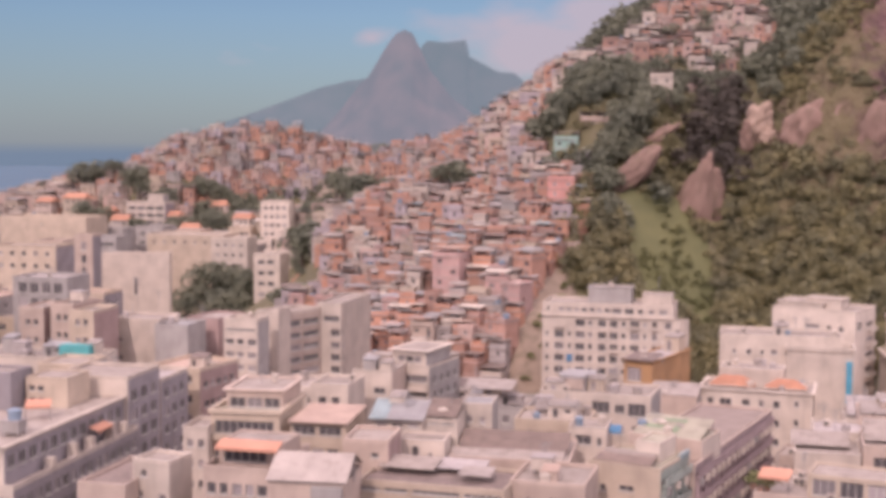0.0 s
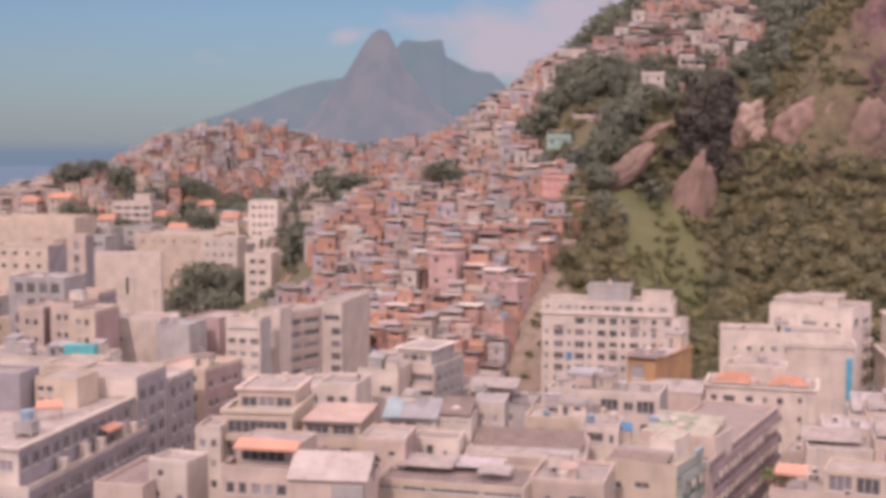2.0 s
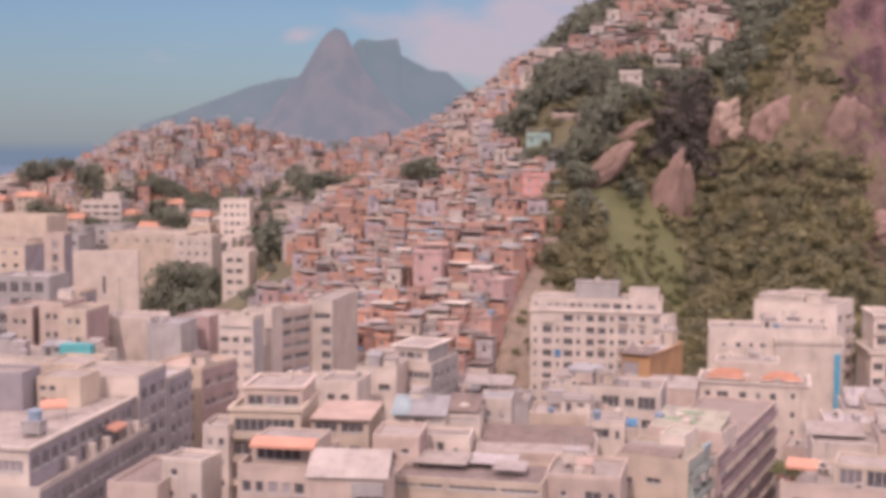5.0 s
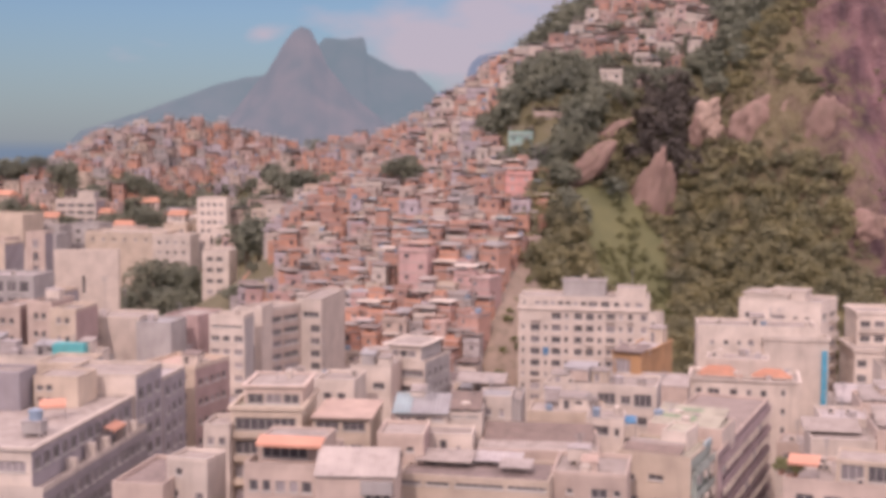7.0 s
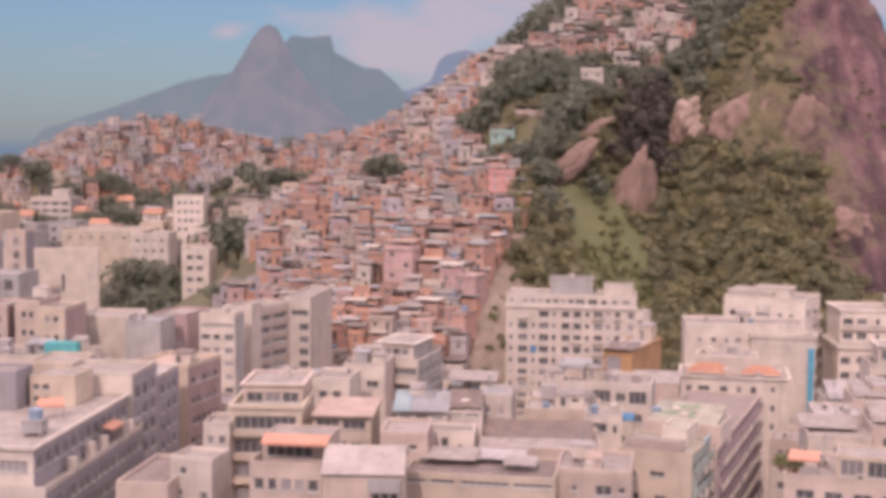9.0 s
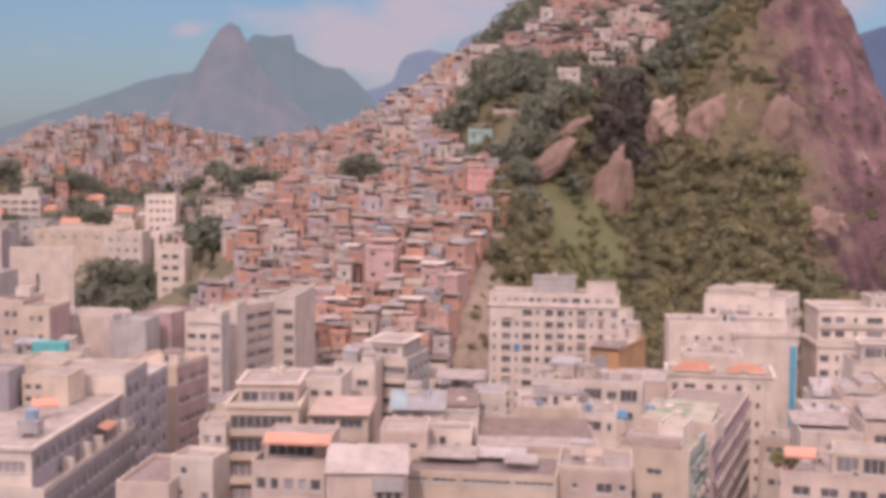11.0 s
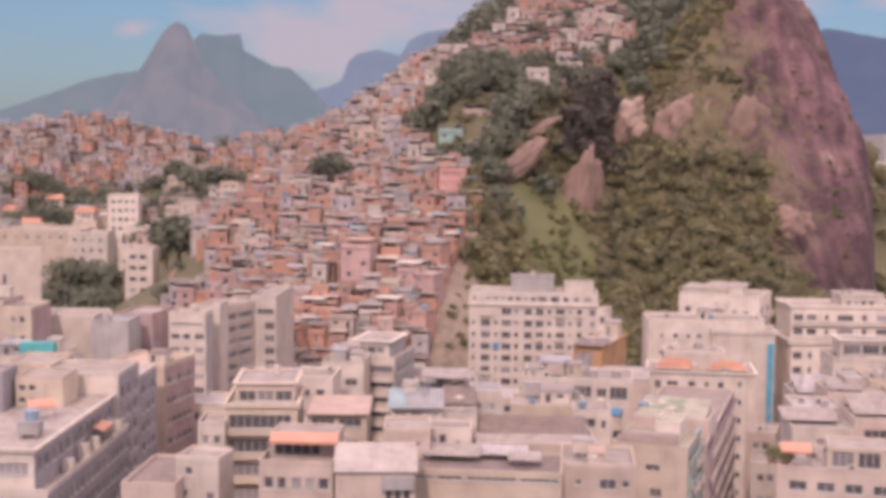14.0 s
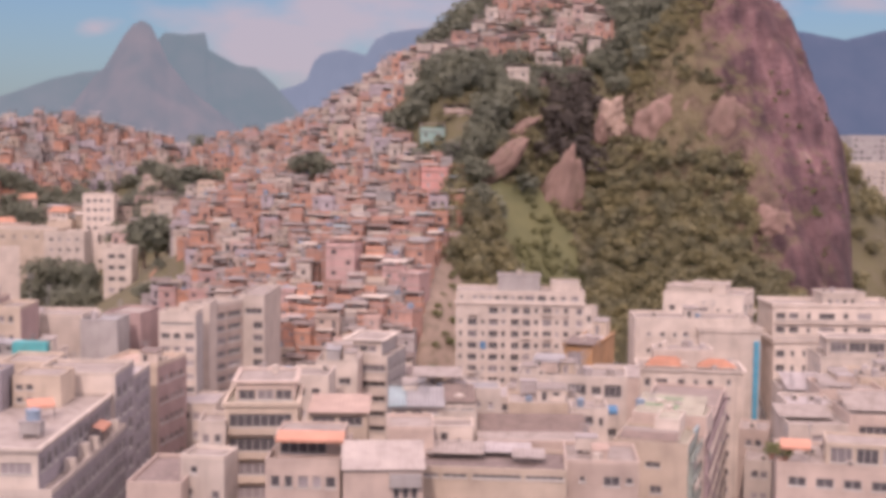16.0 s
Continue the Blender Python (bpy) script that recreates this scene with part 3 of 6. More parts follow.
def lump(name, x, y, z, size, yaw, label, seed, mat=None, tilt=0, taper=0.0, jag=1.0):
    """An outcrop: a squashed ball pushed in and out by noise."""
    bm = bmesh.new()
    bmesh.ops.create_icosphere(bm, subdivisions=4, radius=1.0)
    for v in bm.verts:
        p = v.co.copy()
        k = 1 + jag * (0.34 * noise.noise(p * 1.4 + Vector((seed, 0, 0))) + 0.26 * noise.noise(p * 3.3 + Vector((0, seed, 0))) + 0.16 * noise.noise(p * 8) + 0.06 * noise.noise(p * 19))
        slim = 1 - taper * (p.z + 1) / 2
        v.co = Vector((p.x * size[0] * slim, p.y * size[1] * slim, p.z * size[2])) * k
    me = bpy.data.meshes.new(name)
    bm.to_mesh(me)
    bm.free()
    me.materials.append(mat or GRANITE)
    me.polygons.foreach_set("use_smooth", [True] * len(me.polygons))
    ob = new(name, me)
    ob.matrix_world = pose(x, y, z, 12, tilt, yaw)
    return tagged(ob, label, "rock", "outcrops on the slope")


SCAR = material("bare_orange_earth", (0.36, 0.265, 0.215), stain=0.7, streak=True, scale=0.4)
SLAB = material("pinkish_granite_slab", (0.245, 0.162, 0.135), stain=0.6, streak=True, scale=0.5, bump=0.8, dirt=(0.10, 0.085, 0.05))
lump("rock_outcrop", 63.8, 321.0, 66.0, (9.6, 4.6, 12.6), 10, "pointed pinkish granite slab among trees", 1.0, SLAB, 6, 0.66, 0.8)
lump("rock_outcrop", 46.4, 317.0, 74.6, (8.4, 3.2, 3.1), 0, "slanting brown rock slab below the trees", 2.0, SLAB, -46, 0.0, 0.6)
lump("rock_outcrop", 53.6, 328.0, 83.2, (6.2, 2.4, 1.3), 0, "narrow rock rib running up the slope", 2.6, SLAB, -34)
lump("rock_outcrop", 82.0, 336.0, 87.4, (4.4, 3.0, 5.4), 5, "pale eroded earth and rock scar", 3.0, SCAR, 14, 0.3, 1.3)
lump("rock_outcrop", 84.4, 334.6, 83.2, (3.2, 2.0, 2.6), 15, "pale crumbled earth below the scar", 4.4, SCAR, 8, 0.2, 1.5)
lump("rock_outcrop", 78.0, 333.0, 83.0, (1.8, 1.8, 4.4), 20, "narrow reddish rock edge above a gully", 6.0, SLAB, -8, 0.3, 1.6)
lump("rock_outcrop", 94.6, 330.4, 84.8, (8.4, 5.6, 7.6), 5, "rounded pinkish-tan granite bulge", 7.0, SLAB, 0, 0.2, 0.7)
lump("rock_outcrop", 101.2, 327.6, 84.4, (6.4, 5.0, 7.2), 5, "low pinkish granite hump", 7.6, SLAB, 0, 0.2, 0.7)
lump("rock_outcrop", 108.2, 320.6, 83.4, (8.0, 5.2, 8.6), 5, "rounded brownish granite bulge", 8.0, SLAB, 0, 0.25, 0.7)
lump("rock_outcrop", 110.0, 297.6, 60.4, (6.4, 3.4, 4.6), 5, "bare pinkish rock among trees", 9.0, SLAB)


def mountain(name, y, depth, outline, mat, label, seed, rough=10.0):
    """A far mountain whose crest follows an outline of (x, height)."""
    ox, oz = [p[0] for p in outline], [p[1] for p in outline]
    xs = np.linspace(ox[0], ox[-1], 150)
    ys = y + np.linspace(-depth, depth * 0.6, 26)
    crest = np.interp(xs, ox, oz)
    fall = 1 - np.abs(np.linspace(-1, 0.6, 26))
    fall = fall ** 0.75
    mxx, myy = np.meshgrid(xs, ys)
    zs = crest[None] * fall[:, None]
    zs = zs + rough_at(mxx, myy, 0.008, seed) * rough * (1 - fall[:, None] ** 3) * 3.0 + rough_at(mxx, myy, 0.03, seed + 4) * rough * 0.25
    ob = new(name, grid_mesh(name, xs, ys, zs, [mat]))
    return tagged(ob, label, "mountain", kind="structure")


# each mountain glows in its own painted haze colour
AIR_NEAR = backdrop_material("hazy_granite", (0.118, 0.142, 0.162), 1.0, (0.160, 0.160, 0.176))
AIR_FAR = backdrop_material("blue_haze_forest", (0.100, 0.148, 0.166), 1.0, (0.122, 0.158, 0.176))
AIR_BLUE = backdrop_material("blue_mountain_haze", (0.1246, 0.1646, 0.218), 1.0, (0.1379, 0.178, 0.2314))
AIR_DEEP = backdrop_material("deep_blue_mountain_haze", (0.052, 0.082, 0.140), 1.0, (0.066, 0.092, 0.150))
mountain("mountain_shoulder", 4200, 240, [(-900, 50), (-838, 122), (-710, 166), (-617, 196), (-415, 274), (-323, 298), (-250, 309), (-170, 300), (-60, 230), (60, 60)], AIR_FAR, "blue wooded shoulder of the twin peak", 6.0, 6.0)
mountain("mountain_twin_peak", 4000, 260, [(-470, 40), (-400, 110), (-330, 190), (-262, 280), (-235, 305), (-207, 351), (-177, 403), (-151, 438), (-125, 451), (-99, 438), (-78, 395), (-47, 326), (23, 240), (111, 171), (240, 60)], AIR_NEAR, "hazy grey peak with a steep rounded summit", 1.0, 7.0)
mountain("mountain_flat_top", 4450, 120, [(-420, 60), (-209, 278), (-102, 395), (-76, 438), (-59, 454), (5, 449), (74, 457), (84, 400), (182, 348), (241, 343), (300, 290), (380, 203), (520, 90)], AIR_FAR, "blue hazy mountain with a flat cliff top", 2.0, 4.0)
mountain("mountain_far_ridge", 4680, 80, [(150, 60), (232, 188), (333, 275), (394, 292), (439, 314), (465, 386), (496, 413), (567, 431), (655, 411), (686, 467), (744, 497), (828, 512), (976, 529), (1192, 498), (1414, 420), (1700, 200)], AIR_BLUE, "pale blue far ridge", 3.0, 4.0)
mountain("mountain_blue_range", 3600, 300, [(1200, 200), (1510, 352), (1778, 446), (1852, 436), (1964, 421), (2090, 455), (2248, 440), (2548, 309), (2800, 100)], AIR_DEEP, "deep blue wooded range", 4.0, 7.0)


def bank(poly_x, poly_y, lift, mat, label):
    """Bare earth lying on the slope."""
    bx, by = np.linspace(*poly_x, 16), np.linspace(*poly_y, 30)
    xx, yy = np.meshgrid(bx, by)
    edge = np.minimum(np.minimum((xx - poly_x[0]) / 2, (poly_x[1] - xx) / 2), np.minimum((yy - poly_y[0]) / 4, (poly_y[1] - yy) / 4)).clip(0, 1)
    ob = new("earth_bank", grid_mesh("earth_bank", bx, by, hill(xx, yy) - 1.6 + (lift + 1.0) * edge + rough_at(xx, yy, 0.3, 2.0) * 0.5, [mat]))
    return tagged(ob, label, "ground", kind="structure")


EARTH = material("trodden_brown_earth", (0.27, 0.21, 0.165), stain=0.7, streak=False, scale=0.5, bump=0.5, dirt=(0.10, 0.09, 0.05))
bank((12.5, 30), (242, 292), 1.2, EARTH, "bare tan earth bank beside the brick houses")
bank((43, 66), (284, 322), 0.2, GRASS, "bright green grassy clearing on the slope")


# ---- trees ----
def crown_arrays(rng, radius, height, lumps, leaves, leaf):
    """Leaf quads (n, 4, 3) on the skins of several lumps, with gaps between them."""
    quads = []
    for k in range(lumps):
        a, r = rng.uniform(0, 2 * math.pi), radius * 0.62 * math.sqrt(rng.random())
        c = np.array([r * math.cos(a), r * math.sin(a), height * rng.uniform(0.35, 0.85) * (1 - 0.3 * r / radius)])
        size = radius * rng.uniform(0.34, 0.56)
        for _ in range(leaves // lumps):
            d = np.array([rng.gauss(0, 1), rng.gauss(0, 1), rng.gauss(0.25, 1)])
            d /= np.linalg.norm(d) + 1e-6
            p = c + d * size * rng.uniform(0.75, 1.08) * np.array([1, 1, 0.8])
            nrm = d + np.array([rng.gauss(0, 0.45), rng.gauss(0, 0.45), rng.gauss(0.1, 0.45)])
            nrm /= np.linalg.norm(nrm) + 1e-6
            t = np.cross(nrm, [rng.gauss(0, 1), rng.gauss(0, 1), rng.gauss(0, 1)])
            t /= np.linalg.norm(t) + 1e-6
            b = np.cross(nrm, t)
            s = leaf * rng.uniform(0.6, 1.3)
            quads.append([p - t * s, p + b * s * 0.7, p + t * s, p - b * s * 0.7 + nrm * s * 0.2])
    return np.array(quads)


def quads_mesh(name, quads, mats):
    q = np.asarray(quads, float).reshape(-1, 3)
    n = len(q) // 4
    me = bpy.data.meshes.new(name)
    me.vertices.add(n * 4)
    me.vertices.foreach_set("co", q.ravel())
    me.loops.add(n * 4)
    me.loops.foreach_set("vertex_index", np.arange(n * 4))
    me.polygons.add(n)
    me.polygons.foreach_set("loop_start", np.arange(n) * 4)
    for m in mats:
        me.materials.append(m)
    me.update(calc_edges=True)
    return me


def trunk_shape(height, r, limbs, rng):
    s = Shape()
    s.tube(0, 0, -1.5, height * 0.55, r, 8, 0, r * 0.6)
    for i in range(limbs):
        a = 2 * math.pi * (i + rng.random() * 0.5) / limbs
        p0 = Vector((0, 0, height * (0.32 + 0.2 * rng.random())))
        p1 = p0 + Vector((math.cos(a) * height * 0.28, math.sin(a) * height * 0.28, height * 0.32))
        side = Vector((-math.sin(a), math.cos(a), 0))
        up = Vector((-math.cos(a), -math.sin(a), 1)).normalized()
        for e, f in ((side, up), (up, -side), (-side, -up), (-up, side)):
            s.face([p0 + e * r * 0.45, p0 + f * r * 0.45, p1 + f * r * 0.15, p1 + e * r * 0.15])
    return s


tree_rng = random.Random(5)
CROWNS = [crown_arrays(tree_rng, 3.6, 6.5, 11, 420, 0.42) for _ in range(5)]
crown_meshes = [quads_mesh("crown", c, [LEAF]) for c in CROWNS]
dark_crowns = [quads_mesh("crown", crown_arrays(tree_rng, 3.6, 7.0, 13, 700, 0.36), [LEAFDARK]) for _ in range(3)]
trunk_meshes = [trunk_shape(5.0, 0.28, 5, tree_rng).mesh("trunk", BARK) for _ in range(3)]


def tree(x, y, size, label="broad green tree with a full crown", dark=False, tall=1.0, group="trees of the town", z=None):
    k = tree_rng.randrange(3)
    ob = thing("tree", x, y, float(surface(x, y)) - 0.8 if z is None else z, tree_rng.uniform(0, 360), label, "tree", group)
    ob.scale = (size, size, size * tall)
    part("trunk", trunk_meshes[k], None, ob)
    part("crown", dark_crowns[k] if dark else crown_meshes[tree_rng.randrange(5)], None, ob)
    return ob


def inside(poly, x, y):
    hit = False
    for (ax, ay), (bx, by) in zip(poly, poly[1:] + poly[:1]):
        if (ay > y) != (by > y) and x < (bx - ax) * (y - ay) / (by - ay) + ax:
            hit = not hit
    return hit


FOREST = [(34, 317), (44, 324), (52, 334), (60, 345), (66, 353), (82, 352), (80, 331), (91, 323), (100, 318), (108, 312), (109, 306), (106, 300), (110, 293), (111, 284), (110, 272), (108, 262), (97, 262), (73, 262), (59, 254), (48, 256), (46, 276), (35, 282), (26, 285), (28, 300)]
UPPER_WOOD = [(24, 350), (33, 354), (40, 355), (48, 356), (55, 358), (61, 360), (60, 356), (57, 350), (64, 350), (52, 333), (41, 322), (36, 322), (34, 336), (25, 339)]
TOP_WOOD = [(44, 390), (46, 412), (60, 420), (74, 415), (70, 404), (63, 396), (56, 389), (50, 386)]
EAST_WOOD = [(84, 352), (94, 366), (94, 385), (86, 412), (112, 420), (122, 400), (114, 376), (104, 358), (94, 340)]
SADDLE_WOOD = [(-62, 480), (-30, 500), (-14, 520), (-18, 560), (-50, 552), (-95, 520), (-125, 500), (-130, 470), (-95, 480)]
GRASS_PATCH = [(52, 319), (57, 321), (60, 318), (63, 313), (65, 306), (63, 290), (46, 288), (43, 299), (46, 310)]
SIDE_WOOD = [(34, 325), (38, 331), (43, 332), (53, 337), (52, 328), (45, 320), (42, 314), (49, 316), (54, 318), (50, 310), (43, 305), (37, 307), (36, 314), (34.5, 319)]
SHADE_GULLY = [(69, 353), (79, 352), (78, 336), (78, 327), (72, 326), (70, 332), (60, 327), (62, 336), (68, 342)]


CLEAR = [(57.5, 340, 2.2), (31, 323, 4.4), (38.5, 329, 4.2), (64.0, 315, 6.0), (47, 312, 5.6), (55, 322, 3.6), (81.5, 330, 3.6), (94, 325, 5.0), (101, 321, 4.6), (106, 316, 3.4), (107, 291, 3.0)]    # open ground before houses and outcrops


def wood(name, poly, gap, size, label, mat, skip=(), seed=1, low=0.75, top=None, keep=1.0, leaf_crowns=None, clear=True, sink=1.6, clump=-2.0):
    """A stand of trees over a stretch of slope, as one mass."""
    rng = random.Random(seed)
    crowns = leaf_crowns or CROWNS
    x0, x1 = min(p[0] for p in poly), max(p[0] for p in poly)
    y0, y1 = min(p[1] for p in poly), max(p[1] for p in poly)
    made, y = [], y0
    while y < y1:
        x = x0
        while x < x1:
            px, py = x + rng.uniform(-0.9, 0.9) * gap, y + rng.uniform(-1.2, 1.2) * gap
            if (not clear or all(math.hypot(px - a, (py - b) * 0.6) > r for a, b, r in CLEAR)) and inside(poly, px, py) and not any(inside(q, px, py) for q in skip) and rng.random() < keep and noise.noise((px * 0.14, py * 0.14, seed)) > clump:
                k = size * rng.uniform(low, 1.5)
                a = rng.uniform(0, 2 * math.pi)
                c, s = math.cos(a), math.sin(a)
                q = crowns[rng.randrange(len(crowns))].reshape(-1, 3) * k
                q = np.stack([c * q[:, 0] - s * q[:, 1], s * q[:, 0] + c * q[:, 1], q[:, 2] * rng.uniform(0.8, 1.15)], -1)
                z = float(surface(px, py))
                made.append(q + np.array([px, py, z - sink * k]))
            x += gap
        y += gap
    ob = new(name, quads_mesh(name, np.concatenate(made), [mat]))
    return tagged(ob, label, "forest", kind="stuff")


BUSH = [crown_arrays(tree_rng, 1.7, 2.4, 6, 120, 0.34) for _ in range(3)]
wood("forest", FOREST, 3.0, 0.74, "dense sunlit olive-green forest on the slope", LEAF, [GRASS_PATCH, SHADE_GULLY, SIDE_WOOD], 11)
wood("forest", SIDE_WOOD, 3.0, 0.85, "dark trees beside the topmost brick houses", LEAFDARK, (), 35)
wood("forest", UPPER_WOOD, 4.0, 1.1, "dark broad-crowned trees between the houses", LEAFDARK, (), 12)
wood("forest", TOP_WOOD, 3.6, 1.25, "dark trees on the crest of the hill", LEAFDARK, (), 13)
wood("forest", EAST_WOOD, 4.0, 1.0, "scrubby green trees under the rock", LEAFDARK, (), 14)
# the gully's shadow is in the leaf colour here
wood("forest", SHADE_GULLY, 3.2, 1.0, "gully trees with the shadow on them put into dark leaves", LEAFSHADE, (), 15)
wood("forest", SADDLE_WOOD, 5.5, 1.15, "trees between the hillside houses", LEAFDARK, (), 16, keep=0.4)
wood("forest", [(-62, 430), (-40, 405), (-35, 440), (-30, 470), (-50, 500), (-95, 505), (-95, 470)], 6.5, 1.0, "trees on the low saddle between the hills", LEAFDARK, (), 26, keep=0.5)
wood("scrub", GRASS_PATCH, 1.6, 0.55, "bright green grassy clearing with low scrub", GRASS, (), 17, leaf_crowns=BUSH, sink=0.75, low=0.35)
wood("scrub", [(86, 330), (92, 324), (98, 326), (103, 334), (110, 342), (116, 350), (116, 372), (98, 366), (86, 345)], 1.25, 0.62, "low scrub clinging to the granite", LEAF, (), 18, keep=0.9, leaf_crowns=BUSH, sink=0.7, low=0.4, clump=-0.12)
wood("scrub", [(100, 326), (118, 300), (132, 296), (140, 330), (118, 352)], 1.6, 0.4, "tufts of grass in cracks of the granite", LEAF, (), 19, keep=0.6, clump=0.22, low=0.4, leaf_crowns=BUSH, sink=0.9)
wood("scrub", [(88, 341), (92, 337), (100, 339), (108, 342), (118, 348), (122, 354), (112, 358), (100, 352), (92, 350)], 1.3, 0.8, "green scrub along the crest of the dome", LEAF, (), 34, keep=0.95, leaf_crowns=BUSH, sink=0.5, low=0.4, clump=-0.35)
wood("scrub", [(98.9, 332.0), (104.0, 329.8), (109.5, 325.8), (106.9, 318.8), (103.5, 315.8), (96.7, 320.0), (97.1, 326.6)], 1.5, 0.7, "green scrub between the granite bulges", LEAF, (), 36, keep=0.9, leaf_crowns=BUSH, sink=0.5, low=0.4, clump=-0.25)
wood("scrub", [(86, 338), (90, 334), (97, 338), (103, 340), (105, 350), (102, 354), (92, 350)], 1.5, 0.75, "green bushes along the shoulder of the dome", LEAF, (), 27, keep=0.9, leaf_crowns=BUSH, sink=0.6, low=0.4, clump=-0.3)
wood("scrub", [(100, 331), (104, 316), (107, 318), (110, 324), (105, 331)], 1.3, 0.6, "green bushes in a cleft of the granite", LEAF, (), 28, keep=0.9, leaf_crowns=BUSH, sink=0.6, low=0.4, clump=-0.25)
wood("scrub", [(118, 296), (124, 290), (130, 312), (124, 326), (118, 318)], 1.3, 0.42, "dry bushes on ledges of the granite", GRASS, (), 29, keep=0.8, leaf_crowns=BUSH, sink=0.6, low=0.3, clump=0.16)
wood("scrub", [(14, 246), (28, 246), (30, 290), (20, 270)], 2.6, 0.7, "weeds and bushes on the bare bank", GRASS, (), 30, keep=0.45, leaf_crowns=BUSH, low=0.4, sink=0.2, clear=False)
wood("forest", [(160, 300), (260, 300), (300, 420), (260, 560), (170, 520), (158, 400)], 7.0, 1.15, "wooded slope behind the granite dome", LEAF, (), 20, top=None)
wood("forest", [(-190, 470), (-140, 455), (-128, 500), (-150, 580), (-200, 580)], 7.5, 1.1, "dark wooded shoulder of the far hill", LEAFDARK, (), 21, keep=0.32, clump=-0.1)
wood("scrub", FOREST, 2.1, 0.9, "leafy undergrowth of the sunlit forest", LEAF, [GRASS_PATCH, SHADE_GULLY, SIDE_WOOD], 22, leaf_crowns=BUSH, clear=False)
wood("forest", [(56, 350), (68, 350), (84, 350), (95, 364), (90, 370), (78, 364), (66, 359), (58, 357)], 3.4, 0.8, "shaded trees below the crest houses", LEAFDARK, (), 23)
wood("scrub", [(24, 316), (36, 312), (60, 312), (72, 318), (70, 332), (88, 328), (86, 342), (66, 344), (50, 340), (30, 332)], 1.7, 0.62, "low scrub on open ground between trees", LEAF, [SIDE_WOOD, GRASS_PATCH], 24, leaf_crowns=BUSH, clear=False, sink=0.6)


# ---- hillside houses ----
WALLS = [BRICK, BRICK, BRICK, BRICKORANGE, BRICKORANGE, BRICKORANGE, BRICKBROWN, BRICKBROWN, BRICKDARK, BRICKPALE, BRICKORANGE, BRIGHT, BRICKBROWN, WHITE, PALE, CREAM, GREY, LILAC, CONCRETE]
RIDGE_WALLS = [BRIGHT, BRIGHT, WHITE, WHITE, BRICKPALE, BRICKPALE, PALE, CREAM, BRICK, BRICKORANGE, LILAC, BRICKDARK]
FAV_MATS = [BRICK, BRICKORANGE, BRICKBROWN, LILAC, PALESHEET, BRIGHT, BRICKDARK, BRICKPALE, WHITE, PALE, CREAM, GREY, CONCRETE, FIBRE, METAL, ROOFTOP, DARKROOF, FRAME, GLASS, TANKBLUE, BLUESHEET]
FAV_INDEX = {m.name: i for i, m in enumerate(FAV_MATS)}


FLOOR = 2.25   # low storeys


